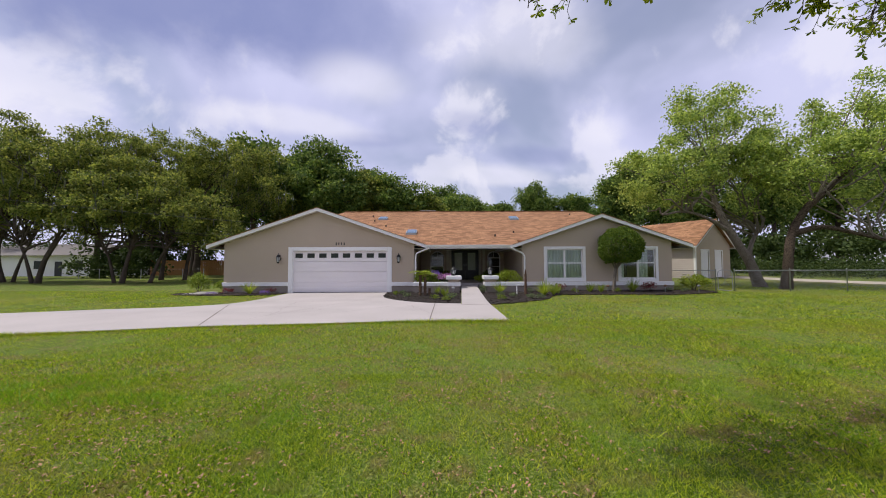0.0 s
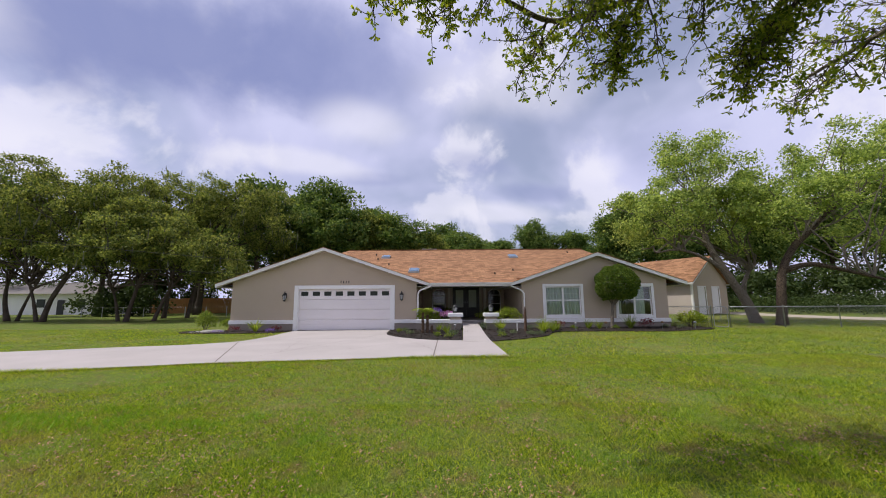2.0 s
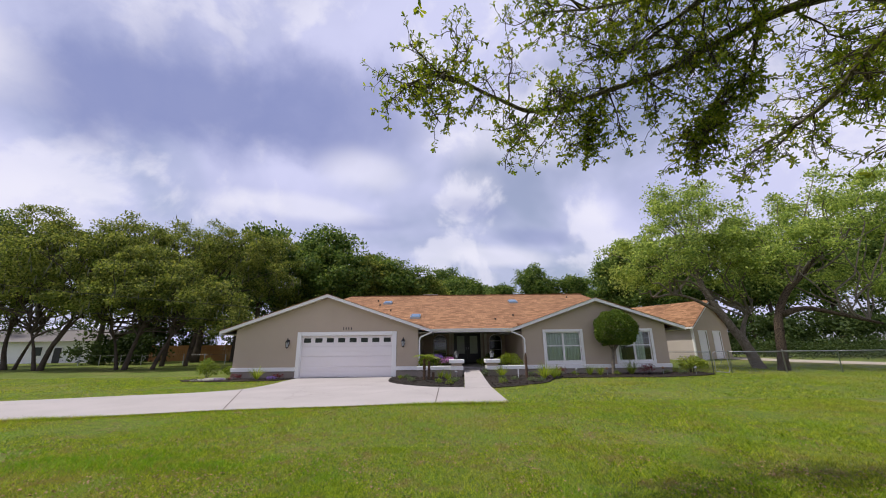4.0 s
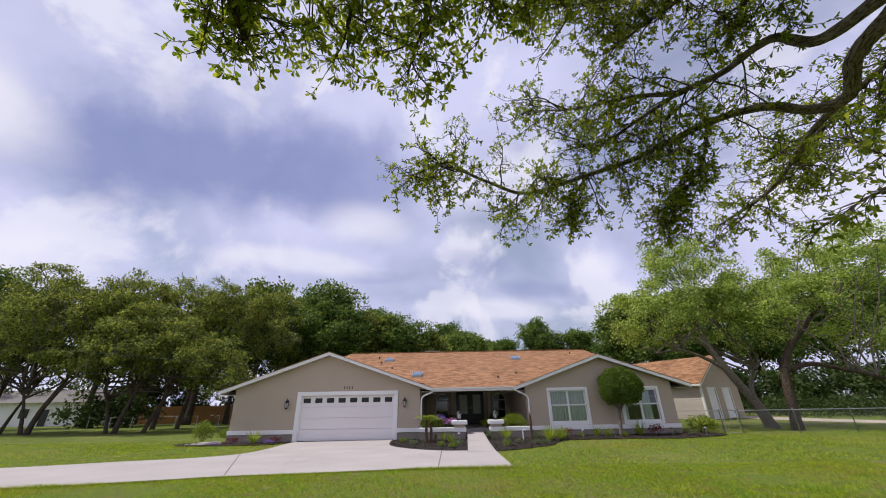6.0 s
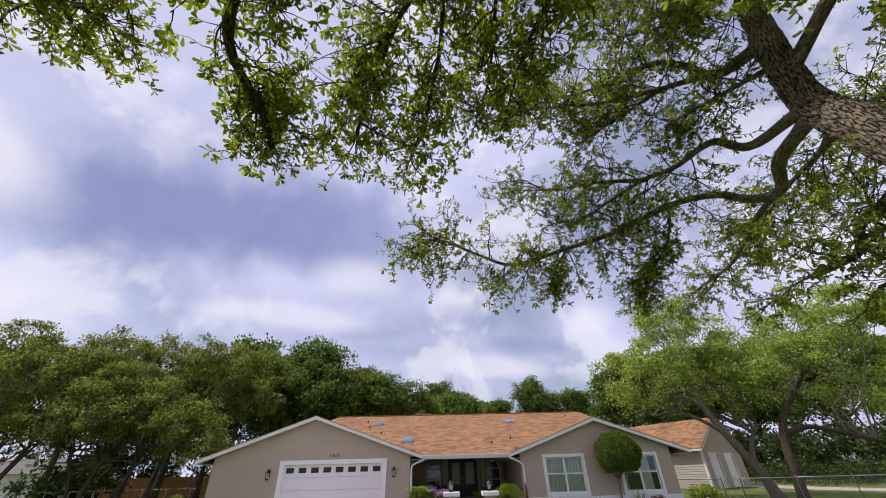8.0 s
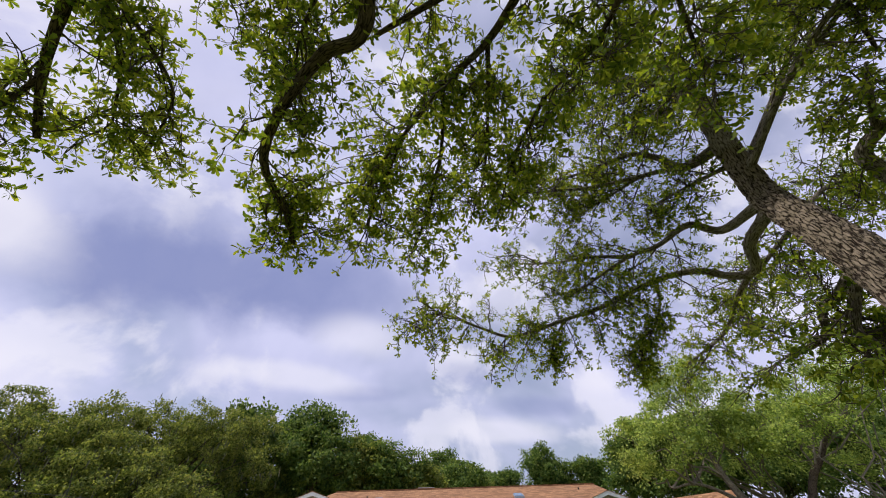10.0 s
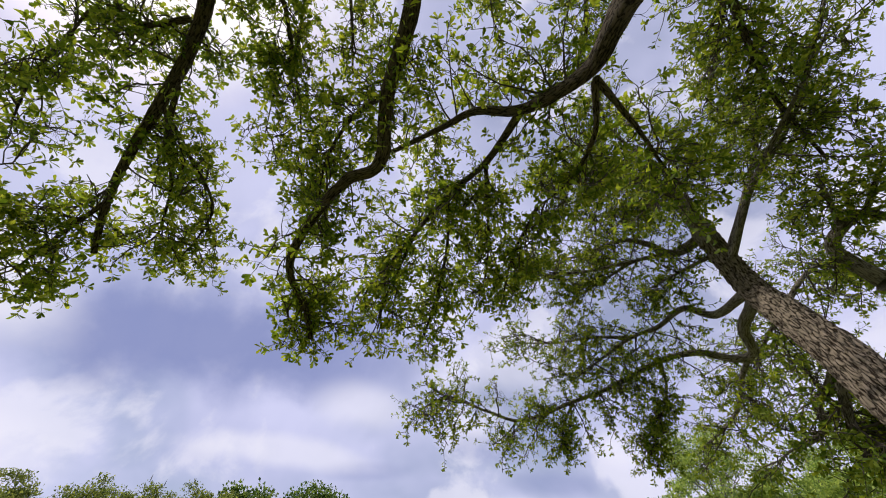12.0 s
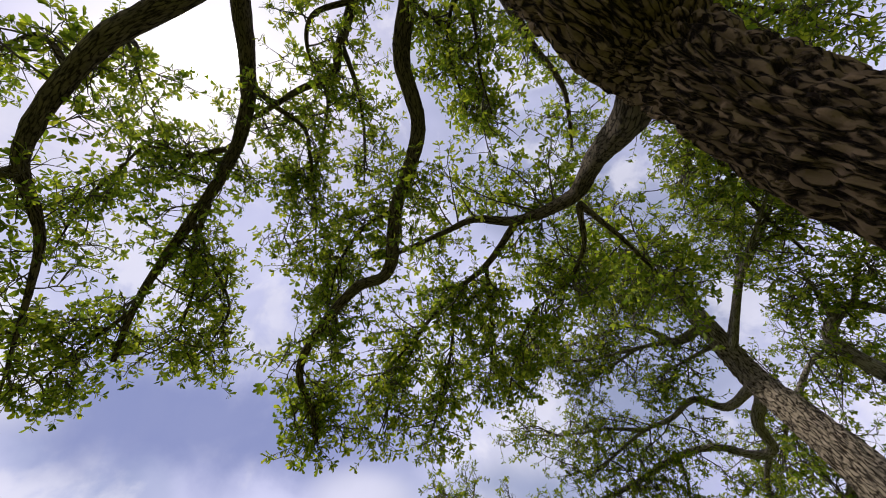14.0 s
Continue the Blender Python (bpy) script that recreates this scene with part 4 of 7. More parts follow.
def tubes(paths, r0, r1, sides=3):
    """Thin wood along many paths of equal length: array n x k x 3."""
    n, k, _ = paths.shape
    way = np.gradient(paths, axis=1)
    way /= np.linalg.norm(way, axis=2, keepdims=True) + 1e-9
    ref = np.where(np.abs(way[..., 2:3]) > 0.8, np.array([1.0, 0, 0]), np.array([0, 0, 1.0]))
    s = np.cross(way, ref)
    s /= np.linalg.norm(s, axis=2, keepdims=True) + 1e-9
    o = np.cross(way, s)
    t = np.linspace(0, 1, k)[None, :, None]
    r = (np.asarray(r0)[:, None, None] * (1 - t) + np.asarray(r1)[:, None, None] * t)
    rings = [paths + r * (s * math.cos(2 * math.pi * j / sides) + o * math.sin(2 * math.pi * j / sides)) for j in range(sides)]
    v = np.stack(rings, 2).reshape(-1, 3)
    base = (np.arange(n)[:, None] * k + np.arange(k - 1)[None, :]) * sides
    f = []
    for j in range(sides):
        j2 = (j + 1) % sides
        f.append(np.stack([base + j, base + j2, base + sides + j2, base + sides + j], -1).reshape(-1, 4))
    return v, np.concatenate(f)


def wander(rng, start, way, length, k, sway=0.25, droop=0.0):
    """Bent paths from start points along directions."""
    n = len(start)
    way = way / (np.linalg.norm(way, axis=1, keepdims=True) + 1e-9)
    pts = [start]
    d = way
    for i in range(k - 1):
        d = d + rng.normal(size=(n, 3)) * sway
        d[:, 2] -= droop
        d = d / np.linalg.norm(d, axis=1, keepdims=True)
        pts.append(pts[-1] + d * (length / (k - 1))[:, None])
    return np.stack(pts, 1)


def along(paths, which, t):
    """Points and directions at fractions t of the chosen paths."""
    k = paths.shape[1]
    f = np.clip(t, 0, 0.9999) * (k - 1)
    i = f.astype(int)
    u = (f - i)[:, None]
    a, b = paths[which, i], paths[which, i + 1]
    return a * (1 - u) + b * u, (b - a) / (np.linalg.norm(b - a, axis=1, keepdims=True) + 1e-9)


def leafy(rng, twigs, per, leaf, width, tip=6, start=0.4):
    """Blunt leaves: a whorl round each twig's tip and a few along it."""
    n = len(twigs)
    per = max(per, tip + 1)
    which = np.concatenate([np.repeat(np.arange(n), tip), np.repeat(np.arange(n), per - tip)])
    t = np.concatenate([rng.uniform(0.93, 0.999, n * tip), rng.uniform(start, 0.95, n * (per - tip))])
    turn = np.concatenate([(np.tile(np.arange(tip), n) * 2.4 + np.repeat(rng.uniform(0, 6.28, n), tip)), rng.uniform(0, 6.28, n * (per - tip))])
    p, d = along(twigs, which, t)
    m = len(p)
    ref = np.where(np.abs(d[:, 2:3]) > 0.8, np.array([1.0, 0, 0]), np.array([0, 0, 1.0]))
    s = np.cross(d, ref)
    s /= np.linalg.norm(s, axis=1, keepdims=True) + 1e-9
    o = np.cross(d, s)
    out = s * np.cos(turn)[:, None] + o * np.sin(turn)[:, None]
    way = d * rng.uniform(0.25, 0.8, (m, 1)) + out * rng.uniform(0.7, 1.0, (m, 1)) + rng.normal(size=(m, 3)) * 0.16
    way[:, 2] -= 0.10
    face = d * 0.9 + unit(rng, m) * 0.45 + np.array([0, 0, 0.5])
    L = leaf * rng.uniform(0.6, 1.2, m)
    return leaf_quads(p, way, face, L, L * width * rng.uniform(0.8, 1.2, m), 0.10, True)


def resample(pts, k):
    p = np.array([tuple(q) for q in pts])
    s = np.concatenate([[0], np.cumsum(np.linalg.norm(np.diff(p, axis=0), axis=1))])
    return np.stack([np.interp(np.linspace(0, s[-1], k), s, p[:, i]) for i in range(3)], 1), s[-1]


def limb_rough(scale, amount):
    def f(p, a, run, r):
        return 1 + amount * noise.noise(p * scale) + amount * 0.5 * noise.noise(p * scale * 2.7)
    return f


def add_limb(tree, pts, r0, r1, sides=12, per=6, bark=None, name="limb", label=""):
    line = spline(pts, per)
    n = len(line)
    rad = [r0 + (r1 - r0) * (i / (n - 1)) ** 0.8 for i in range(n)]
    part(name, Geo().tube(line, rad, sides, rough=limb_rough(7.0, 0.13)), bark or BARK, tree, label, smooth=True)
    return line


def moss_tufts(rng, subs, tufts, strands=14):
    """Thin grey strands that hang in tufts from branchlets."""
    base, _ = along(subs, rng.randint(0, len(subs), tufts), rng.uniform(0.05, 0.8, tufts))
    n = tufts * strands
    p = np.repeat(base, strands, 0) + rng.normal(size=(n, 3)) * 0.03
    paths = wander(rng, p, np.stack([rng.normal(size=n) * 0.5, rng.normal(size=n) * 0.5, -np.ones(n)], 1), np.repeat(rng.uniform(0.06, 0.26, tufts), strands) * rng.uniform(0.5, 1.2, n), 5, 0.4, 0.15)
    return tubes(paths, np.full(n, 0.0022), np.full(n, 0.001), 3)


class Crown:
    """Collects limbs and grows branchlets, twigs and leaves from them."""

    def __init__(self, tree, seed, leaf=0.095, width=0.38):
        self.tree, self.rng, self.leaf, self.width = tree, np.random.RandomState(seed), leaf, width
        self.subs, self.sub_r, self.twigs = [], [], []

    def grow(self, line, subs, sub_len, twigs=9, twig_len=0.35, start=0.2, pull=(0, 0, -0.1), spread=1.0, r=0.012):
        """Branchlets from a limb's line, then twigs from those."""
        rng = self.rng
        p, total = resample(line, 24)
        n = subs
        base, d = along(p[None], np.zeros(n, int), rng.uniform(start, 1, n))
        way = d * rng.uniform(0.2, 0.9, (n, 1)) + unit(rng, n) * spread + np.array(pull)
        ln = sub_len * rng.uniform(0.5, 1.25, n)
        sub = wander(rng, base, way, ln, 7, 0.22, 0.03)
        self.subs.append(sub)
        self.sub_r.append(np.full(n, r) * ln / sub_len)
        m = n * twigs
        which = np.repeat(np.arange(n), twigs)
        tb, td = along(sub, which, rng.uniform(0.2, 1.0, m))
        tw = td * rng.uniform(0.1, 1.0, (m, 1)) + unit(rng, m) * 0.9 + np.array(pull) * 0.6
        self.twigs.append(wander(rng, tb, tw, twig_len * rng.uniform(0.5, 1.3, m), 4, 0.28, 0.02))
        return self

    def finish(self, per, leaf_material):
        subs, twigs = np.concatenate(self.subs), np.concatenate(self.twigs)
        r = np.concatenate(self.sub_r)
        v1, f1 = tubes(subs, r, r * 0.35, 5)
        v2, f2 = tubes(twigs, np.full(len(twigs), 0.006), np.full(len(twigs), 0.0018), 3)
        shift = np.array(self.tree.location)
        ob = array_mesh("twigwork", np.concatenate([v1, v2]) - shift, np.concatenate([f1, f2 + len(v1)]), TWIG, self.tree, "fine dark twigs")
        ob["kind"] = "stuff"
        v, f = moss_tufts(self.rng, subs, len(subs) // 5)
        array_mesh("hanging_moss", v - shift, f, MOSS, self.tree, "grey strands of hanging moss")["kind"] = "stuff"
        v, f = leafy(self.rng, twigs, per, self.leaf, self.width)
        ob = array_mesh("leaves", v - shift, f, leaf_material, self.tree, "small glossy green oak leaves")
        ob["kind"] = "stuff"


# ---- the near oak, which leans over the lawn ----
oak = thing("oak_tree", (1.2, -3.68, 0), "mature oak with deeply ridged brown bark and wide spreading limbs", "tree", "near oaks")


def plated(size, depth):
    """Long bark plates between furrows that wander along the stem, cut into the mesh."""
    def f(p, a, run, r):
        q = Vector((math.cos(a) * 0.21 / size, math.sin(a) * 0.21 / size, run * 0.30 / size))
        q += Vector((noise.noise(q * 0.55), noise.noise(q * 0.55 + Vector((7, 3, 1))), noise.noise(q * 0.5 + Vector((1, 9, 4))))) * 0.75
        ridge = abs(noise.noise(Vector((q.x * 1.15, q.y * 1.15, q.z * 0.55))))
        d = noise.voronoi(q)[0]
        plate = smooth_step(ridge, 0.0, 0.30) * 0.6 + smooth_step(d[1] - d[0], 0.0, 0.4) * 0.4
        chip = noise.noise(q * 2.6) * 0.5 + noise.noise(q * 5.1) * 0.3
        lift = depth * (plate * 1.15 + 0.42 * chip - 0.75)
        return 1 + 0.05 * noise.noise(p * 1.7) + lift / r
    return f


trunk_line = spline([(1.32, -3.58, -0.15), (1.22, -3.64, 0.9), (1.12, -3.70, 1.8), (1.03, -3.76, 2.52), (0.97, -3.85, 2.90), (0.90, -3.98, 3.29), (0.60, -4.26, 3.60), (0.25, -4.65, 4.3), (-0.05, -4.86, 5.2)], 38)
n = len(trunk_line)
rad = [0.172 + 0.066 * math.exp(-((i / n - 0.72) / 0.13) ** 2) + 0.12 * math.exp(-i / 22) for i in range(n)]
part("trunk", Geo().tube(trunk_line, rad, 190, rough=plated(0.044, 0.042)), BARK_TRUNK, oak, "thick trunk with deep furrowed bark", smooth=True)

OAK_LIMBS = {
    "a": [(0.80, -4.02, 3.30), (0.93, -3.72, 3.50), (1.16, -3.2, 4.38), (1.2, -2.7, 4.87), (0.85, -2.17, 5.54), (0.38, -2.01, 5.99), (0.0, -1.74, 6.22), (-0.78, -1.31, 6.4)],
    "a2": [(0.85, -2.17, 5.54), (0.49, -1.52, 5.6), (0.03, -1.04, 5.68), (-0.44, -0.48, 5.6), (-0.94, 0.05, 5.44), (-1.37, 0.38, 5.24)],
    "a3": [(1.25, -2.65, 4.75), (1.37, -2.17, 4.78), (1.3, -1.61, 4.95), (1.08, -1.12, 5.18)],
    "a4": [(1.25, -2.68, 4.75), (1.87, -2.15, 5.01), (2.39, -1.65, 5.18), (2.93, -1.19, 5.32)],
    "b": [(0.05, -4.80, 4.8), (-0.15, -4.82, 5.8), (-0.3, -4.52, 6.53), (-0.42, -3.91, 6.35), (-0.28, -3.19, 6.08), (-0.61, -2.34, 5.69), (-0.73, -1.74, 5.25), (-1.13, -1.57, 5.17), (-1.62, -1.13, 4.92), (-1.89, -0.66, 4.76), (-1.82, -0.09, 4.63), (-1.81, 0.29, 4.47)],
    "c": [(-0.03, -4.85, 5.1), (-0.9, -5.2, 6.2), (-1.9, -5.1, 6.8), (-2.28, -4.75, 6.89), (-2.41, -4.05, 6.88), (-2.56, -3.42, 6.77), (-2.87, -2.8, 6.49), (-3.32, -2.21, 6.02), (-3.61, -1.83, 5.6), (-3.89, -1.4, 5.21), (-4.06, -0.95, 4.83)],
    "c2": [(-0.35, -5.0, 5.6), (-0.8, -4.95, 6.9), (-1.0, -4.6, 7.06), (-1.28, -4.06, 7.03), (-1.39, -3.8, 7.0), (-1.87, -3.62, 6.96), (-2.28, -3.43, 6.9), (-2.57, -3.29, 6.75)],
    "c3": [(-2.4, -3.65, 6.87), (-2.18, -3.43, 6.83), (-1.86, -3.13, 6.79), (-1.86, -2.61, 6.68), (-1.89, -1.97, 6.55)],
    "c4": [(-1.23, -4.12, 7.04), (-1.12, -3.64, 7.05), (-1.09, -3.05, 6.98), (-1.19, -2.26, 6.86)],
    "c5": [(-1.0, -4.6, 7.06), (-1.51, -4.45, 6.95), (-1.68, -4.07, 7.04), (-1.52, -3.46, 6.94), (-1.81, -2.65, 6.81)],
    "c6": [(-2.87, -2.98, 6.54), (-3.31, -2.96, 6.38), (-3.68, -3.12, 6.28), (-3.95, -2.95, 6.16)],
    "c7": [(-3.14, -2.36, 6.2), (-3.37, -1.84, 5.93), (-3.47, -1.29, 5.68), (-3.66, -0.83, 5.31)],
    "d": [(0.15, -4.75, 4.6), (-0.8, -5.05, 5.4), (-1.7, -4.85, 5.72), (-2.24, -4.56, 5.6), (-2.79, -4.27, 5.28), (-3.16, -3.99, 5.12), (-3.5, -3.63, 4.91), (-3.69, -3.32, 4.8), (-3.77, -2.92, 4.76), (-3.84, -2.61, 4.7), (-4.05, -2.16, 4.53)],
    "d2": [(-3.7, -3.28, 4.79), (-4.0, -3.22, 4.69), (-4.6, -3.0, 4.6), (-5.2, -2.7, 4.6)],
    "e": [(-0.05, -4.86, 5.2), (0.6, -4.9, 7.0), (1.6, -4.0, 8.4), (2.45, -3.2, 9.1), (2.8, -2.0, 9.2)],
    "f": [(0.55, -4.35, 3.7), (1.8, -4.3, 5.4), (3.2, -3.2, 6.5), (4.3, -2.0, 6.4), (5.0, -1.3, 5.8)],
    "f2": [(3.2, -3.2, 6.5), (3.8, -2.3, 7.0), (4.1, -1.6, 7.2)],
    "f3": [(1.8, -4.3, 5.4), (3.2, -4.3, 6.2), (4.4, -4.1, 6.3)],
    "a5": [(0.03, -1.04, 5.68), (0.0, -0.2, 5.6), (-0.2, 0.5, 5.2), (-0.45, 1.0, 4.85)],
    "a6": [(0.49, -1.52, 5.6), (0.6, -0.6, 5.8), (0.6, 0.2, 5.6), (0.5, 0.65, 5.45)],
    "a7": [(-0.44, -0.48, 5.6), (-0.9, 0.3, 5.15), (-1.05, 0.7, 4.9)],
    "a8": [(1.08, -1.12, 5.18), (0.9, -0.3, 5.3), (0.8, 0.4, 5.2)],
    "b2": [(-0.61, -2.34, 5.69), (-1.1, -2.0, 5.9), (-1.5, -1.5, 5.8), (-1.7, -0.9, 5.6)],
    "b3": [(-0.3, -4.52, 6.53), (0.2, -4.15, 7.0), (0.5, -3.6, 7.0), (0.75, -3.0, 6.9)],
    "b4": [(-0.05, -4.86, 5.2), (0.3, -4.6, 6.2), (0.45, -4.2, 6.45), (0.5, -3.75, 6.4), (0.62, -3.3, 6.2)],
    "b5": [(0.3, -4.6, 6.2), (0.15, -4.3, 6.6), (0.2, -3.8, 6.7), (0.35, -3.3, 6.6)],
    "c11": [(-1.89, -1.97, 6.55), (-1.95, -1.5, 6.3), (-2.1, -1.05, 5.95)],
    "c12": [(-1.81, -2.65, 6.81), (-2.15, -2.2, 6.6), (-2.35, -1.7, 6.25)],
    "c8": [(-3.32, -2.21, 6.02), (-3.2, -1.5, 5.9), (-3.1, -0.95, 5.7), (-3.4, -0.55, 5.3)],
    "c9": [(-3.89, -1.4, 5.21), (-4.3, -1.2, 4.8), (-4.4, -1.15, 4.4)],
    "d5": [(-4.05, -2.16, 4.53), (-4.3, -1.7, 4.35), (-4.6, -1.2, 4.2)],
    "c10": [(-3.95, -2.95, 6.16), (-4.4, -2.6, 5.9), (-4.7, -2.2, 5.6)],
    "d3": [(-2.79, -4.27, 5.28), (-3.2, -4.2, 6.1), (-3.6, -3.9, 6.5)],
    "d4": [(-3.16, -3.99, 5.12), (-3.6, -4.3, 5.5), (-4.2, -4.2, 5.6)],
}
OAK_RADII = {"a": (0.115, 0.03), "a2": (0.05, 0.012), "a3": (0.035, 0.01), "a4": (0.035, 0.012), "b": (0.135, 0.03), "c": (0.17, 0.03), "c2": (0.09, 0.03), "c3": (0.05, 0.012),
             "c4": (0.04, 0.012), "c5": (0.04, 0.012), "c6": (0.04, 0.012), "c7": (0.04, 0.012), "d": (0.155, 0.03), "d2": (0.06, 0.02), "e": (0.12, 0.03), "f": (0.09, 0.02), "f2": (0.04, 0.012), "f3": (0.05, 0.015), "a5": (0.03, 0.01), "a6": (0.03, 0.01), "a7": (0.025, 0.01), "a8": (0.025, 0.01), "b2": (0.035, 0.01), "b3": (0.03, 0.008), "b4": (0.04, 0.01), "b5": (0.03, 0.008), "c8": (0.035, 0.01), "c11": (0.014, 0.006), "c12": (0.014, 0.006), "c9": (0.03, 0.01), "d5": (0.032, 0.01), "c10": (0.025, 0.01), "d3": (0.04, 0.012), "d4": (0.04, 0.012)}
crown = Crown(oak, 11, 0.085, 0.41)
lines = {k: add_limb(oak, p, *OAK_RADII[k], sides=18 if OAK_RADII[k][0] > 0.1 else 9, per=8) for k, p in OAK_LIMBS.items()}
for k, subs, ln, start in (("a", 28, 0.9, 0.45), ("a2", 36, 0.8, 0.2), ("a3", 20, 0.65, 0.3), ("a4", 24, 0.7, 0.3), ("b4", 15, 0.6, 0.3), ("b5", 11, 0.55, 0.2), ("a5", 26, 0.5, 0.15), ("a6", 28, 0.5, 0.15), ("a7", 14, 0.45, 0.2), ("a8", 14, 0.4, 0.2), ("b", 32, 0.62, 0.45), ("b2", 26, 0.6, 0.1), ("b3", 26, 0.55, 0.1),
                           ("c", 22, 0.8, 0.5), ("c2", 18, 0.7, 0.3), ("c3", 18, 0.6, 0.2), ("c4", 16, 0.6, 0.2), ("c5", 16, 0.6, 0.2), ("c6", 18, 0.7, 0.1), ("c7", 20, 0.65, 0.1), ("c8", 22, 0.55, 0.1), ("c9", 20, 0.6, 0.1), ("c11", 10, 0.45, 0.1), ("c12", 8, 0.45, 0.1),
                           ("d", 13, 0.7, 0.6), ("d2", 13, 0.7, 0.1), ("d5", 9, 0.55, 0.1), ("c10", 15, 0.6, 0.0), ("d3", 7, 0.6, 0.2), ("d4", 8, 0.6, 0.2), ("e", 34, 1.0, 0.45), ("f", 54, 0.9, 0.4), ("f2", 26, 0.8, 0.1), ("f3", 44, 0.9, 0.15)):
    crown.grow(lines[k], subs, ln * 1.0, 10, 0.33, start, (0, 0.05, 0.55 if k in "abcd" else 0.1), 0.9, 0.011)
crown.grow(lines["b"][-30:], 14, 0.5, 10, 0.30, 0.0, (0, 0, 0.1), 1.0, 0.010)
crown.finish(11, LEAF)

# ---- the second oak ----
oak2 = thing("oak_tree", (2.95, -1.5, 0), "tall oak with rough grey-brown bark and drooping leafy limbs", "tree", "near oaks")
trunk_line = spline([(2.92, -1.52, -0.15), (3.0, -1.35, 1.0), (3.2, -1.02, 2.2), (3.5, -0.66, 3.2), (3.74, -0.34, 4.0), (3.94, -0.04, 4.75), (3.95, -0.04, 5.3), (3.86, -0.17, 5.8)], 34)
n = len(trunk_line)
rad = [0.22 - 0.085 * (i / n) + 0.12 * math.exp(-i / 15) for i in range(n)]
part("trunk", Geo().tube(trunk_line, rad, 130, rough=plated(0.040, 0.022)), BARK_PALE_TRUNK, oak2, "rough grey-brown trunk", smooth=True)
OAK2_LIMBS = {
    "l1": [(3.92, -0.06, 4.62), (4.15, 0.42, 4.74), (4.2, 0.76, 4.69), (4.43, 1.12, 4.54), (4.35, 1.44, 4.65), (4.07, 1.66, 4.92), (3.7, 2.12, 5.09), (2.98, 2.76, 4.99), (2.28, 3.03, 4.87), (1.29, 3.11, 4.6), (0.67, 2.94, 4.7), (-0.05, 2.68, 4.85), (-0.59, 2.57, 4.59)],
    "l1b": [(2.28, 3.03, 4.87), (2.02, 3.19, 4.5), (1.9, 3.28, 4.12)],
    "l2": [(3.94, 0.0, 4.76), (3.97, 0.76, 4.97), (3.76, 1.0, 5.31), (3.53, 1.49, 5.33), (3.25, 1.9, 5.43), (2.81, 2.48, 5.37), (2.35, 2.92, 5.23)],
    "l2b": [(3.25, 1.9, 5.43), (2.74, 2.26, 5.73), (2.12, 2.66, 5.92), (1.4, 2.95, 6.17)],
    "l3": [(3.86, -0.12, 5.75), (3.74, 0.44, 6.01), (3.55, 0.6, 6.49), (3.26, 0.8, 6.82), (2.68, 1.4, 7.1), (2.05, 1.85, 7.4)],
    "l3b": [(3.74, 0.44, 6.01), (3.37, 0.83, 6.29), (3.07, 1.29, 6.39), (2.45, 2.07, 6.44)],
    "l4": [(3.90, -0.10, 5.6), (3.80, -0.24, 5.98), (3.62, -0.45, 6.41), (3.24, -0.47, 6.82), (2.9, -0.33, 7.2), (2.59, -0.3, 7.69)],
    "l5": [(3.7, -0.35, 6.2), (3.33, -0.85, 6.55), (2.66, -1.26, 6.87), (2.33, -1.73, 7.05)],
    "r1": [(3.87, -0.33, 3.78), (3.78, -0.27, 3.48), (3.73, -0.12, 3.35), (3.7, 0.13, 3.28), (3.75, 0.32, 3.1), (3.73, 0.79, 3.1)],
    "r2": [(3.82, -0.4, 3.58), (3.72, -0.28, 3.34), (3.76, 0.02, 3.04), (3.91, 0.09, 2.82), (4.15, -0.07, 2.87)],
    "u1": [(3.24, -0.47, 6.82), (3.1, -0.2, 7.6), (2.9, 0.3, 8.4), (2.6, 0.9, 9.0)],
    "l6": [(3.92, -0.05, 5.45), (3.6, 0.6, 5.65), (3.3, 1.1, 5.75)],
    "l7": [(3.62, -0.45, 6.41), (3.4, 0.2, 6.9), (3.0, 0.8, 7.6)],
    "l8": [(3.7, 2.12, 5.09), (3.75, 2.5, 4.7), (3.5, 2.9, 4.25), (3.2, 3.1, 3.95)],
    "u2": [(4.0, 0.0, 5.3), (4.7, -0.4, 6.3), (5.4, -0.9, 7.4), (5.8, -1.2, 8.3)],
    "u3": [(3.85, -0.18, 4.4), (5.0, 0.8, 5.0), (5.6, 1.9, 5.3), (5.9, 3.0, 5.2)],
    "u4": [(5.0, 0.8, 5.0), (5.9, 0.6, 5.7), (6.9, 0.9, 6.0)],
    "u6": [(3.92, -0.12, 5.2), (4.2, -0.9, 5.8), (4.4, -1.8, 6.1), (4.7, -2.7, 6.5)],
    "u7": [(4.2, -0.9, 5.8), (4.8, -1.7, 6.4), (4.9, -2.5, 6.8), (4.8, -3.2, 7.0)],
    "l9": [(3.37, 0.83, 6.29), (2.6, 1.15, 6.4), (1.9, 1.35, 6.55), (1.2, 1.4, 6.5)],
    "u5": [(4.42, 1.1, 4.56), (4.7, 1.9, 4.6), (4.9, 2.8, 4.4), (4.6, 3.6, 4.2)],
}
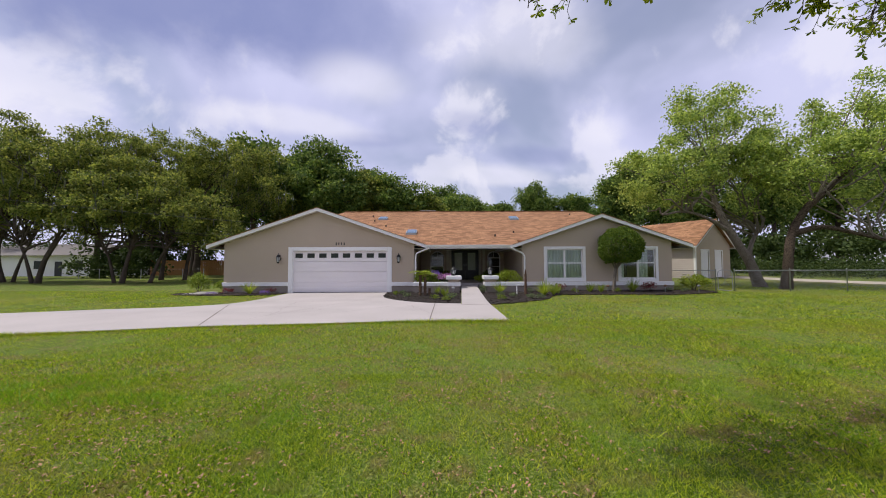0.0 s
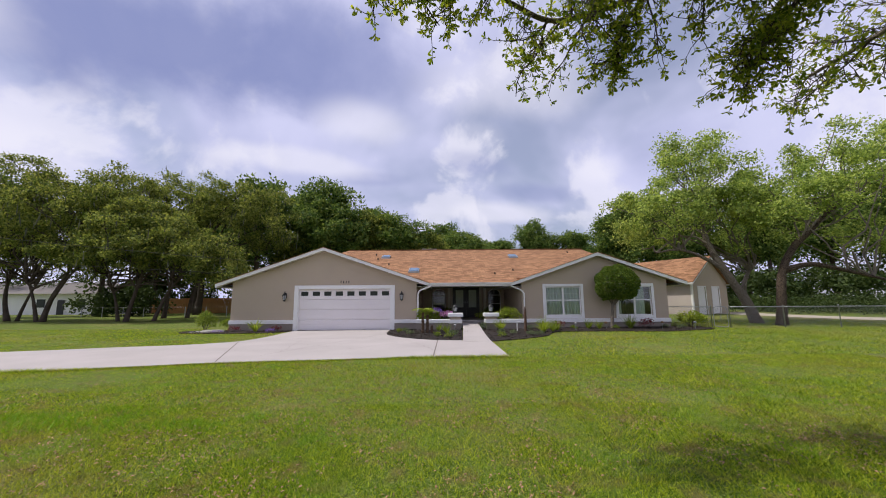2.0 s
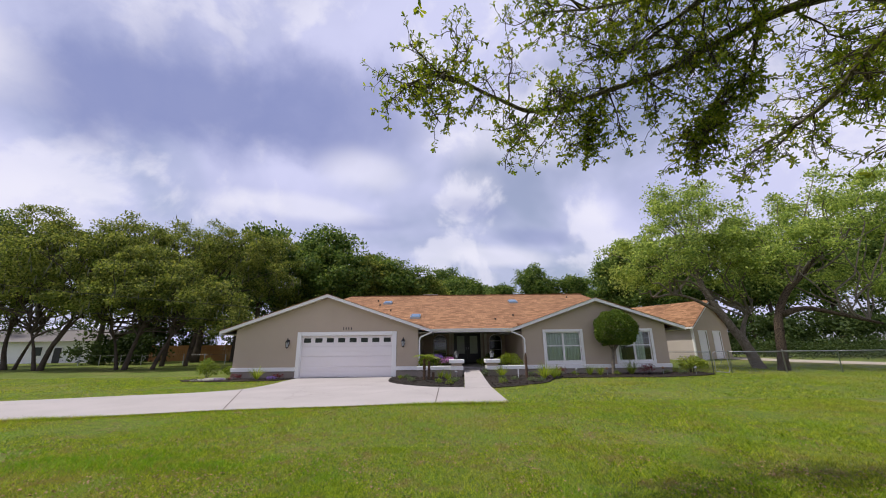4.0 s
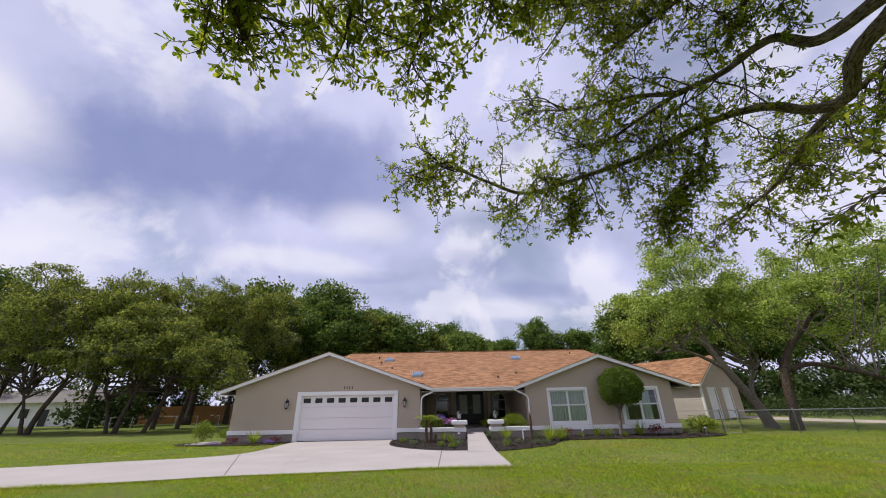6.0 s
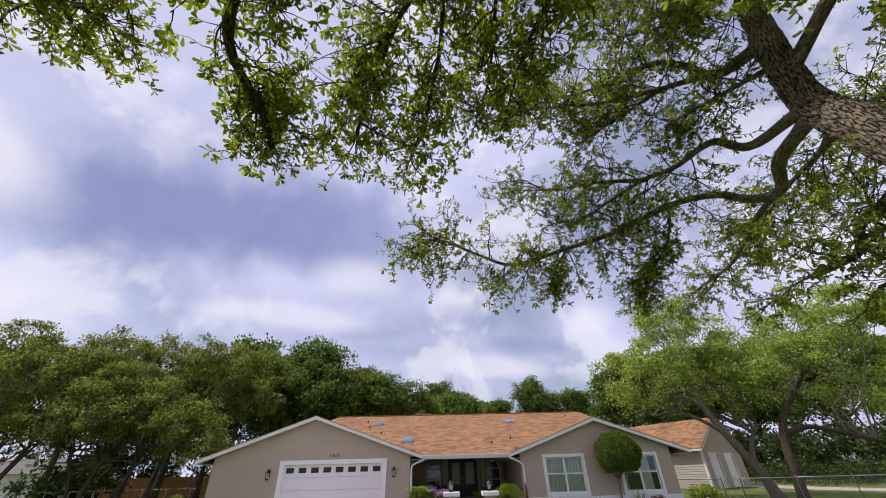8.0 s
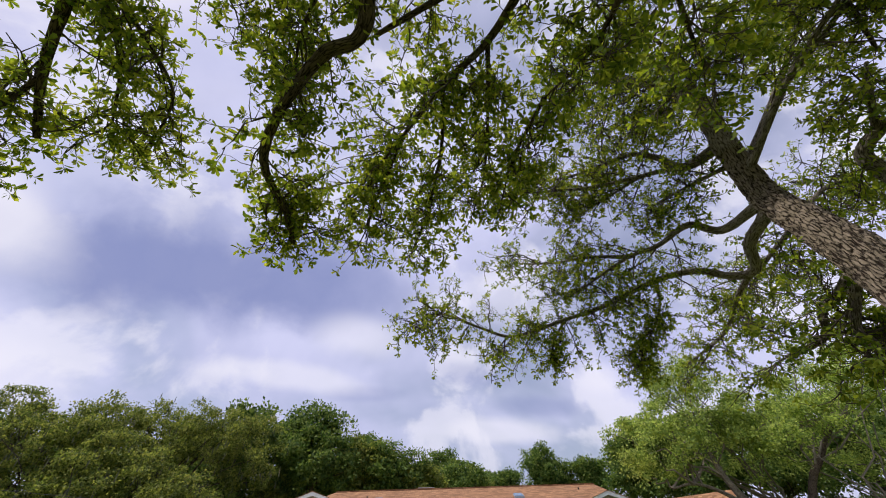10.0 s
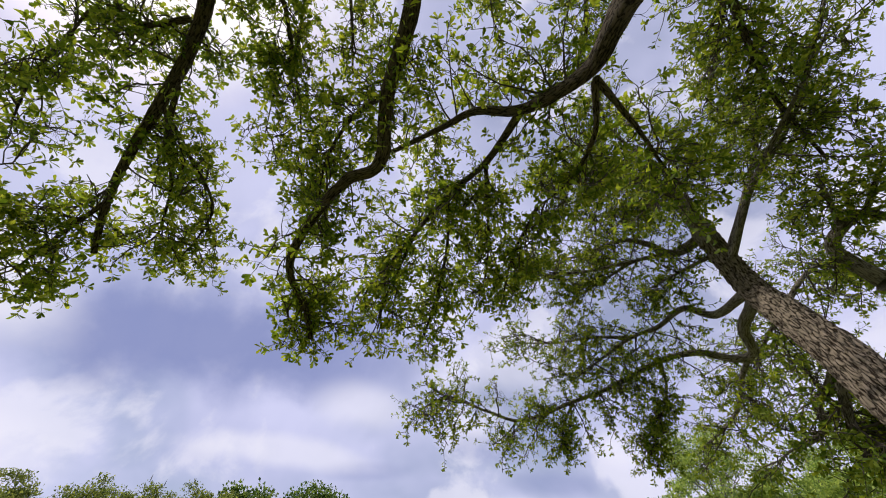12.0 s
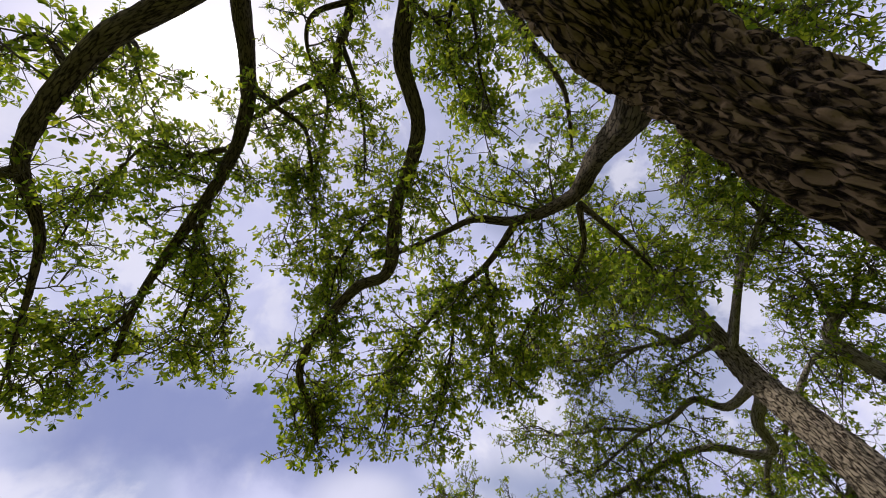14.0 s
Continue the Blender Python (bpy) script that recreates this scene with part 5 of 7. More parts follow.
OAK2_RADII = {"l1": (0.092, 0.014), "l1b": (0.03, 0.01), "l2": (0.075, 0.015), "l2b": (0.04, 0.012), "l3": (0.085, 0.015), "l3b": (0.05, 0.015), "l4": (0.165, 0.04), "l5": (0.045, 0.015), "r1": (0.07, 0.03), "r2": (0.06, 0.03),
              "u1": (0.05, 0.02), "u2": (0.07, 0.02), "u3": (0.07, 0.02), "u4": (0.05, 0.02), "u5": (0.05, 0.02), "l6": (0.04, 0.012), "l7": (0.04, 0.012), "l8": (0.025, 0.01), "u6": (0.06, 0.015), "u7": (0.04, 0.012), "l9": (0.04, 0.01)}
crown = Crown(oak2, 23, 0.066, 0.41)
lines = {k: add_limb(oak2, p, *OAK2_RADII[k], sides=14 if OAK2_RADII[k][0] > 0.08 else 8, per=7, bark=BARK_PALE) for k, p in OAK2_LIMBS.items()}
for k, subs, ln, start, pull in (("l1", 60, 0.7, 0.33, -0.3), ("l1b", 8, 0.35, 0.3, -0.2), ("l2", 26, 0.75, 0.35, -0.1), ("l2b", 26, 0.75, 0.15, -0.1), ("l3", 34, 0.85, 0.3, -0.1), ("l3b", 20, 0.75, 0.2, -0.1), ("l4", 28, 0.9, 0.3, 0),
                                 ("l5", 20, 0.7, 0.3, -0.1), ("r1", 16, 0.6, 0.3, -0.1), ("r2", 10, 0.5, 0.3, -0.1), ("u1", 34, 1.1, 0.3, 0), ("u2", 34, 1.0, 0.3, 0), ("u3", 38, 1.0, 0.3, -0.1), ("u4", 30, 1.0, 0.2, -0.1), ("u5", 20, 0.7, 0.2, -0.1), ("l6", 18, 0.5, 0.2, 0), ("l7", 26, 0.8, 0.2, 0), ("l8", 24, 0.45, 0.3, -0.1), ("u6", 20, 0.9, 0.4, 0), ("u7", 24, 0.8, 0.4, 0), ("l9", 20, 0.7, 0.2, 0.1)):
    crown.grow(lines[k], subs, ln * 1.08, 14, 0.30, start, (0, 0, pull), 1.0, 0.012)
crown.finish(11, LEAF)

# ---- a third oak, of which one bent limb reaches in ----
oak3 = thing("oak_tree", (7.5, -0.5, 0), "oak with a pale bent limb beside the lawn", "tree", "near oaks")
add_limb(oak3, [(7.6, -0.5, -0.15), (7.3, -0.5, 1.6), (6.6, -0.48, 3.0), (6.0, -0.45, 3.8), (5.13, -0.41, 4.47)], 0.24, 0.13, 16, 8, BARK_PALE, "trunk")
crown = Crown(oak3, 41, 0.078, 0.42)
for pts, r0, r1, subs in (([(5.13, -0.41, 4.47), (5.04, -0.42, 4.65), (4.97, -0.45, 5.02), (5.12, -0.67, 5.2), (5.32, -0.81, 5.24), (5.57, -0.83, 5.08)], 0.11, 0.05, 10), ([(5.1, -0.64, 5.18), (4.85, -1.0, 5.4), (4.5, -1.35, 5.4)], 0.05, 0.015, 13), ([(5.32, -0.81, 5.24), (5.3, -1.3, 5.4), (5.1, -1.7, 5.3)], 0.04, 0.015, 13), ([(6.6, -0.48, 3.0), (7.4, 0.4, 4.6), (7.6, 1.2, 6.0)], 0.12, 0.03, 24)):
    line = add_limb(oak3, pts, r0, r1, 12, 7, BARK_PALE)
    crown.grow(line, subs, 0.65, 11, 0.28, 0.3, (0, 0, -0.05), 1.0, 0.009)
crown.finish(10, LEAF)


# ---- trees further off ----
def cloud_leaves(rng, centres, radii, per, size, flat=0.7):
    """Small leaf sprays around clump centres, thicker at the rim and on top."""
    n = len(centres) * per
    c = np.repeat(centres, per, 0)
    r = np.repeat(radii, per)[:, None]
    u = unit(rng, n)
    u[:, 2] = np.where(rng.uniform(size=n) < 0.35, np.abs(u[:, 2]), u[:, 2])
    p = c + u * r * rng.uniform(0.02, 1.25, (n, 1)) ** 0.75 * np.array([1, 1, flat])
    way = u * 0.5 + unit(rng, n) * 0.8
    face = u * 0.3 + unit(rng, n) * 0.85 + np.array([0, 0, 0.55])
    L = size * rng.uniform(0.6, 1.35, n)
    return leaf_quads(p, way, face, L, L * 0.62, 0.15)


def far_tree(name, at, trunks, blobs, seed, leaf_material, bark, label, clump=0.9, clumps=60, per=120, size=0.24, category="tree", group="", limbs=14, stout=1.0, moss=0):
    """A tree with one or more trunks, limbs that reach into the crown, and a crown of leafy clumps."""
    rng = np.random.RandomState(seed)
    tree = thing(name, at, label, category, group)
    base = Vector(at)
    tops = []
    for pts, r in trunks:
        line = spline([base + Vector(p) for p in pts], 6)
        k = len(line)
        part("trunk", Geo().tube(line, [r * stout * (1 - 0.6 * i / k) * (1 + 0.35 * math.exp(-i / 2)) for i in range(k)], 10, rough=limb_rough(3.0, 0.15)), bark, tree, smooth=True)
        tops.append(line)
    vol = np.array([b[1][0] * b[1][1] * b[1][2] for b in blobs]) ** 0.75
    counts = np.maximum(3, (clumps * vol / vol.sum()).astype(int))
    cs = []
    for (c, rr), m in zip(blobs, counts):
        u = unit(rng, m)
        cs.append(np.array(c) + u * np.array(rr) * rng.uniform(0.45, 1.0, (m, 1)))
    cs = np.concatenate(cs)
    rad = clump * rng.uniform(0.6, 1.3, len(cs))
    v, f = cloud_leaves(rng, cs, rad, per, size)
    array_mesh("crown", v, f, leaf_material, tree)
    if moss:
        p = cs[rng.randint(0, len(cs), moss)] + rng.normal(size=(moss, 3)) * np.array([0.7, 0.7, 0.4])
        down = np.stack([rng.normal(size=moss) * 0.1, rng.normal(size=moss) * 0.1, -np.ones(moss)], 1)
        L = rng.uniform(0.4, 1.3, moss)
        v, f = leaf_quads(p, down, unit(rng, moss), L, np.full(moss, 0.10), 0.05)
        array_mesh("hanging_moss", v, f, MOSS, tree, "grey hanging moss")["kind"] = "stuff"
    pick = rng.choice(len(cs), min(limbs, len(cs)), replace=False)
    starts, ends = [], []
    for i in pick:
        line = tops[rng.randint(len(tops))]
        starts.append(np.array(line[int(len(line) * rng.uniform(0.55, 0.99))] - base))
        ends.append(cs[i])
    if len(pick):
        s, e = np.array(starts), np.array(ends)
        t = np.linspace(0, 1, 7)[None, :, None]
        paths = s[:, None] * (1 - t) + e[:, None] * t
        paths[:, 1:-1] += rng.normal(size=(len(s), 5, 3)) * 0.22
        v, f = tubes(paths, np.full(len(s), trunks[0][1] * 0.22), np.full(len(s), 0.015), 6)
        array_mesh("branchwork", v, f, BARK_FAR if bark is BARK_FAR else LIMB_PALE, tree)
    return tree


# two pale oaks by the wire fence
def oak_right():
    far_tree("oak_tree", (18.2, 21.2, ground_z(18.2, 21.2)),
             [([(0.2, 0, -0.2), (-0.4, 0, 1.4), (-1.3, 0.2, 3.2), (-2.0, 0.4, 5.0), (-2.2, 0.4, 7.0)], 0.29), ([(-0.3, 0.1, 1.0), (0.3, 0.8, 2.2), (1.4, 1.6, 3.2), (2.4, 2.2, 3.7)], 0.16), ([(-1.3, 0.2, 3.2), (-2.6, 0.2, 4.0), (-4.0, 0.1, 4.4), (-5.4, 0, 4.2)], 0.12)],
             [((-3.2, 0.5, 8.0), (3.4, 3.2, 2.6)), ((-5.6, 0, 6.2), (2.6, 2.6, 1.9)), ((-0.6, 0.8, 9.2), (2.6, 2.6, 2.4)), ((-2.2, 0.8, 11.2), (1.9, 1.9, 1.4)), ((0.4, 1.0, 6.2), (2.4, 2.4, 1.7))],
             5, LEAF_PALE, BARK_PALE, "spreading oak with pale grey trunks by the wire fence", 0.72, 150, 210, 0.15, group="fence oaks", limbs=34)
    far_tree("oak_tree", (18.4, 19.66, ground_z(18.4, 19.66)),
             [([(0, 0, -0.2), (0.15, 0, 1.3), (0.5, 0.1, 2.9), (1.4, 0.2, 4.3), (2.6, 0.3, 5.3), (3.8, 0.3, 6.4), (5.0, 0.2, 7.4)], 0.25), ([(0.6, 0.1, 3.0), (1.8, -0.3, 3.3), (3.4, -0.6, 2.9), (5.2, -0.8, 2.4)], 0.16)],
             [((2.0, 0.3, 7.0), (3.0, 3.0, 2.3)), ((4.8, 0.2, 9.2), (3.0, 3.0, 2.3)), ((7.8, 0, 9.6), (3.2, 3.0, 2.6)), ((0.6, 0.4, 7.0), (2.2, 2.0, 1.9)), ((6.5, 0, 5.2), (2.4, 2.4, 1.3)), ((10.4, 0, 8.6), (2.8, 2.6, 3.2))],
             6, LEAF_PALE, BARK, "leaning oak with a dark trunk by the wire fence", 0.72, 175, 210, 0.15, group="fence oaks", limbs=34)


oak_right()

# left group of multi-stemmed oaks
for at, stems, blobs, seed, clumps in (
    ((-35.4, 31.8), [([(0, 0, -0.2), (0.6, 0, 2.0), (1.6, 0.2, 4.5), (2.4, 0.3, 7.5)], 0.42), ([(-0.6, 0.2, -0.2), (-1.4, 0.2, 2.4), (-2.6, 0.2, 5)], 0.28), ([(0.5, 0, 1.8), (2.4, 0, 4.6), (4.8, 0.2, 6.6)], 0.22)],
     [((0.5, 0, 9.8), (4.6, 4.0, 2.8)), ((4.6, 0.5, 12.0), (3.2, 3.0, 2.4)), ((-3.5, 0, 12.8), (2.8, 3.0, 2.2)), ((-4.5, 0, 7.2), (4.0, 3.6, 2.2)), ((3.5, -1, 6.2), (3.0, 2.5, 1.8))], 31, 130),
    ((-41.0, 34.0), [([(0, 0, -0.2), (-0.6, 0, 2.5), (-0.4, 0.2, 6)], 0.4), ([(0.8, 0, -0.2), (1.8, 0, 2.6), (3.0, 0.1, 5)], 0.26)],
     [((-2, 0, 9.5), (4.6, 4.0, 3.0)), ((2.5, 0.5, 11.8), (3.0, 3.0, 2.2)), ((-5, 0, 6.5), (4, 3, 2.2))], 32, 110),
    ((-27.8, 31.5), [([(0, 0, -0.2), (0.5, 0, 2.0), (1.0, 0.2, 4.5)], 0.38), ([(-1.0, 0.5, -0.2), (-1.6, 0.5, 2.2), (-2.6, 0.4, 4.5)], 0.26), ([(2.0, 0.5, -0.2), (3.0, 0.6, 2.4), (4.6, 0.6, 4.6)], 0.3)],
     [((0.6, 0, 7.0), (5.4, 4.2, 2.9)), ((-3.6, -0.5, 6.2), (3.4, 3.2, 2.2)), ((4.6, 0.4, 6.0), (4.0, 3.6, 2.5)), ((1.2, 0.4, 9.4), (3.6, 3.2, 1.6)), ((7.4, 1.0, 4.6), (2.6, 3.0, 2.0))], 33, 170),
    ((-29.8, 38.5), [([(0, 0, -0.2), (0.4, 0, 3), (0.9, 0.2, 7)], 0.4), ([(2.5, 0, -0.2), (3, 0, 3), (4, 0.2, 6)], 0.35)],
     [((0, 0, 12.4), (4.6, 4.2, 3.4)), ((5.2, 0.5, 12.6), (4.0, 4.0, 3.0)), ((9.8, 1, 10.8), (3.8, 4.0, 3.6)), ((-4, 0, 13.0), (3.2, 3.2, 2.4))], 34, 150)):
    far_tree("oak_tree", (at[0], at[1], ground_z(*at)), stems, blobs, seed, LEAF_MID, BARK_FAR, "multi-stemmed oak hung with grey moss at the lawn's edge", 0.82, int(clumps * 1.6), 175, 0.20, group="boundary oaks", limbs=40, stout=0.5, moss=420)

# woods behind
proto = []
for k, (h, w, m) in enumerate(((14, 5.0, LEAF_DARK), (15, 4.2, LEAF_DARK), (12, 5.0, LEAF_MID), (13, 4.4, LEAF_DARK))):
    rng = random.Random(50 + k)
    blobs = [((rng.uniform(-1.5, 1.5), rng.uniform(-1.5, 1.5), h * rng.uniform(0.45, 0.86)), (w * rng.uniform(0.45, 0.75), w * rng.uniform(0.45, 0.75), h * rng.uniform(0.11, 0.17))) for _ in range(7)]
    proto.append(far_tree("woodland_tree", (-18.0 + 7 * k, 50.0 + 2 * k, -0.2), [([(0, 0, -0.2), (0.2, 0, h * 0.3), (-0.1, 0.2, h * 0.7)], 0.32)], blobs, 60 + k, m, BARK_FAR, "tall dark green woodland tree behind the house", 1.0, 120, 108, 0.33, group="woods behind the house", limbs=16))
WOODS = [
    (-30, 52, 0.95, 1), (-38, 55, 1.1, 3), (-21, 50, 0.9, 2),
    (-24, 46, 1.3, 0), (-15, 47, 1.18, 1), (-9, 50, 1.14, 3), (-20, 54, 1.25, 1), (-5, 52, 0.94, 0), (-12, 50, 1.2, 2), (0, 74, 1.15, 1), (8, 80, 1.2, 3), (4, 70, 1.05, 2), (12, 76, 1.14, 3), (19, 74, 1.15, 1), (23.5, 46, 0.92, 1), (24, 48, 1.05, 3), (27, 44, 0.95, 0), (-34, 50, 1.4, 2), (-46, 48, 1.25, 0), (-55, 42, 1.2, 1), (-48, 60, 1.2, 2),
    (-2, 74, 0.95, 2), (6, 80, 0.95, 1), (13, 78, 1.0, 2), (20, 74, 1.1, 0), (26, 72, 1.2, 3), (32, 62, 1.15, 1), (-10, 70, 1.1, 1),
    (36, 52, 1.15, 0), (42, 50, 1.0, 2), (30, 46, 0.95, 3), (38, 42, 0.95, 1), (48, 44, 1.05, 0), (54, 40, 1.1, 3), (60, 46, 1.1, 2), (46, 36, 0.9, 1), (40, 60, 1.1, 3), (52, 56, 1.1, 1),
]
rw = random.Random(7)
for x, y, s, k in WOODS:
    copy_thing(proto[k], Matrix.Translation((x, y, ground_z(x, y) - 0.1)) @ Matrix.Rotation(rw.uniform(0, 6.28), 4, "Z") @ Matrix.Diagonal((s * rw.uniform(0.9, 1.1), s * rw.uniform(0.9, 1.1), s, 1)))

# ---- undergrowth that closes the woods ----
def leaf_bank(name, stations, per, size, material, label, category, seed, kind="stuff"):
    rng = np.random.RandomState(seed)
    c, r = [], []
    for x0, y0, x1, y1, h, n in stations:
        t = rng.uniform(0, 1, n)
        z = h * rng.uniform(0.05, 1.0, n) ** 1.1
        c.append(np.stack([x0 + (x1 - x0) * t + rng.normal(size=n) * 1.2, y0 + (y1 - y0) * t + rng.normal(size=n) * 1.2, z], 1))
        r.append(rng.uniform(0.7, 1.4, n))
    v, f = cloud_leaves(rng, np.concatenate(c), np.concatenate(r), per, size, 0.85)
    tagged(array_mesh(name, v, f, material), label, category, kind=kind)


# both banks use the leaf colour with woodland shade painted in
leaf_bank("undergrowth", [(-90, 50, -50, 62, 6, 120), (-52, 62, -8, 66, 12, 460), (-12, 68, 34, 70, 5, 110), (-43, 45, -37, 46, 3.2, 45), (22, 42, 46, 36, 4.5, 150), (46, 36, 80, 24, 5.5, 160), (30, 55, 70, 48, 8, 150)], 110, 0.36, LEAF_SHADED, "dense undergrowth beneath the woods, its leaves coloured dark for shade", "undergrowth", 71)
leaf_bank("hedge", [(25, 31, 52, 22.5, 1.3, 150), (30, 30, 52, 23, 1.2, 80)], 120, 0.16, LEAF_SHADED, "low clipped dark green hedge beyond the lane", "hedge", 72)
lane = tagged(part("lane", strip(curve2([(19.5, 31.2), (22.5, 28.6), (25, 25.5), (29, 22.6), (36, 20), (60, 14)], 6), 2.6, 0.03), mat("sandy_lane", (0.52, 0.44, 0.37), (0.4, 0.34, 0.28), rough=0.95, scale=0.8, fine=20)), "pale sandy lane behind the wire fence", "lane", kind="structure")

# ---- outbuilding behind the fence ----
barn = thing("outbuilding", (18.5, 26.8, 0.30), "tan vinyl-sided garage outbuilding with orange shingle roof", "outbuilding")
barn.rotation_euler = (0, 0, radians(30))
BW, BL, BE, BA = 5.4, 9.0, 2.55, 4.4
bs = (BA - BE) / (BW / 2)
doors = ((0.85, 1.95), (2.95, 4.05))
g = Geo()
xs = [0, doors[0][0], doors[0][1], doors[1][0], doors[1][1], BW]
for i, (a, b) in enumerate(zip(xs, xs[1:])):
    z0 = 2.1 if i in (1, 3) else -0.4
    za, zb = BA - bs * abs(a - BW / 2), BA - bs * abs(b - BW / 2)
    mid = [(BW / 2, BA)] if a < BW / 2 < b else []
    g.prism([(a, z0), (b, z0), (b, zb)] + mid + [(a, za)], 0, 0.15)
part("gable_wall", g, SIDING, barn, local=True)
part("side_wall", Geo().box(0, 0.15, 0.15, 3.6, -0.4, BE).box(0, 0.15, 4.5, BL, -0.4, BE).box(0, 0.15, 3.6, 4.5, -0.4, 0.9).box(0, 0.15, 3.6, 4.5, 1.9, BE), PINK_SIDING, barn, local=True)
part("rear_wall", Geo().box(0.15, BW - 0.15, BL - 0.15, BL, -0.4, BE).box(BW - 0.15, BW, 0.15, BL, -0.4, BE), SIDING, barn, local=True)
for k in range(19):
    z = -0.3 + k * 0.15
    part("siding_lap", Geo().add([(-0.001, 0.02, z), (-0.03, 0.02, z), (-0.001, 0.02, z + 0.14), (-0.001, BL, z), (-0.03, BL, z), (-0.001, BL, z + 0.14)], [(0, 1, 2), (3, 5, 4), (0, 3, 4, 1), (1, 4, 5, 2)]), PINK_SIDING, barn, local=True)
for a, b in doors:
    d = part("door", Geo().box(a, b, 0.04, 0.09, -0.1, 2.1), WHITE, barn, "white panelled door", local=True)
    for x0, x1, z0, z1 in ((a - 0.08, a, -0.1, 2.18), (b, b + 0.08, -0.1, 2.18), (a, b, 2.1, 2.18)):
        part("casing", Geo().box(x0, x1, -0.03, -0.002, z0, z1), WHITE, d, local=True)
    for z0, z1 in ((0.05, 0.65), (0.75, 1.35), (1.45, 2.0)):
        part("panel", Geo().box(a + 0.12, b - 0.12, 0.028, 0.039, z0, z1), WHITE, d, local=True)
w = part("window", Geo().box(-0.03, -0.002, 3.5, 4.6, 0.82, 0.9), WHITE, barn, "small white window", local=True)
part("frame", Geo().box(-0.03, -0.002, 3.5, 3.6, 0.9, 1.98).box(-0.03, -0.002, 4.5, 4.6, 0.9, 1.98).box(-0.03, -0.002, 3.6, 4.5, 1.9, 1.98), WHITE, w, local=True)
part("pane", Geo().box(0.05, 0.06, 3.6, 4.5, 0.9, 1.9), DARK_GLASS, w, local=True)
for s in (-1, 1):
    ex = BW / 2 + s * (BW / 2 + 0.35)
    lo = BA + 0.1 - bs * (BW / 2 + 0.35)
    poly = [(BW / 2, BA + 0.16), (ex, lo + 0.06), (ex, lo), (BW / 2, BA + 0.1)]
    part("roof", Geo().prism(poly if s < 0 else poly[::-1], -0.3, BL + 0.3), SHINGLE_Y, barn, "orange-brown asphalt shingles", local=True)
    poly = [(BW / 2, BA + 0.098), (ex, lo - 0.002), (ex, lo - 0.14), (BW / 2, BA - 0.04)]
    part("fascia", Geo().prism(poly if s < 0 else poly[::-1], -0.28, -0.25), WHITE, barn, local=True)
    part("gutter", Geo().box(ex - 0.05, ex + 0.05, -0.28, BL + 0.3, lo - 0.13, lo - 0.02), WHITE, barn, local=True)
part("corner_board", Geo().box(-0.04, -0.002, -0.04, 0.1, -0.4, BE).box(-0.002, 0.1, -0.04, -0.002, -0.4, BE), WHITE, barn, local=True)

# ---- wire fence ----
fence = thing("chain_link_fence", (18, 18, 0), "grey galvanised chain-link fence with round posts", "fence")
line = [(11.95, 20.2), (13.58, 18.25)], [(14.28, 17.95), (17.1, 18.05), (19.8, 17.95), (22.8, 17.9), (25.8, 17.8), (28.8, 17.7), (33, 17.6)]
for run in line:
    for x, y in run:
        z = ground_z(x, y)
        part("post", Geo().lathe(x, y, [(0.024, z - 0.2), (0.024, z + 1.08), (0.03, z + 1.085), (0.018, z + 1.13)], 10), STEEL, fence, smooth=True)
    for (x0, y0), (x1, y1) in zip(run, run[1:]):
        part("top_rail", Geo().tube([(x0, y0, ground_z(x0, y0) + 1.04), (x1, y1, ground_z(x1, y1) + 1.04)], [0.021] * 2, 8), STEEL, fence, smooth=True)
        ln = math.hypot(x1 - x0, y1 - y0)
        wires = []
        step = 0.11
        for i in range(int((ln + 1.0) / step)):
            for s in (1, -1):
                a, b = i * step - (1.0 if s > 0 else 0), i * step - (0 if s > 0 else 1.0)
                u0, u1 = max(0, min(ln, a)), max(0, min(ln, b))
                if abs(u1 - u0) < 0.02:
                    continue
                w0, w1 = (u0 - a) / (b - a), (u1 - a) / (b - a)
                p = [(x0 + (x1 - x0) * u / ln, y0 + (y1 - y0) * u / ln, ground_z(x0, y0) + 0.03 + 1.0 * w) for u, w in ((u0, w0), (u1, w1))]
                wires.append(p)
        v, f = tubes(np.array(wires), np.full(len(wires), 0.0025), np.full(len(wires), 0.0025), 3)
        m = array_mesh("wire_mesh", v - np.array(fence.location), f, STEEL, fence)
        m["kind"] = "stuff"
gate = thing("fence_gate", (13.93, 18.1, 0), "narrow galvanised wire gate standing closed in the fence", "gate")
a, b = Vector((13.66, 18.2, 0.1)), Vector((14.2, 17.99, 0.1))
loop = spline([a, a + Vector((0, 0, 0.5)), a + Vector((0.02, 0, 0.9)), (a + b) / 2 + Vector((0, 0, 0.97)), b + Vector((-0.02, 0, 0.9)), b + Vector((0, 0, 0.5)), b, (a + b) / 2 - Vector((0, 0, 0.03)), a], 6)
part("gate_frame", Geo().tube(loop, [0.018] * len(loop), 8, cap=False), STEEL, gate, smooth=True)
wires = []
for i in range(10):
    t0 = i / 9
    wires.append([tuple(a.lerp(b, t0) + Vector((0, 0, 0.02))), tuple(a.lerp(b, max(0, min(1, 1 - t0))) + Vector((0, 0, 0.9)))])
v, f = tubes(np.array(wires), np.full(10, 0.0025), np.full(10, 0.0025), 3)
array_mesh("wire_mesh", v - np.array(gate.location), f, STEEL, gate)["kind"] = "stuff"


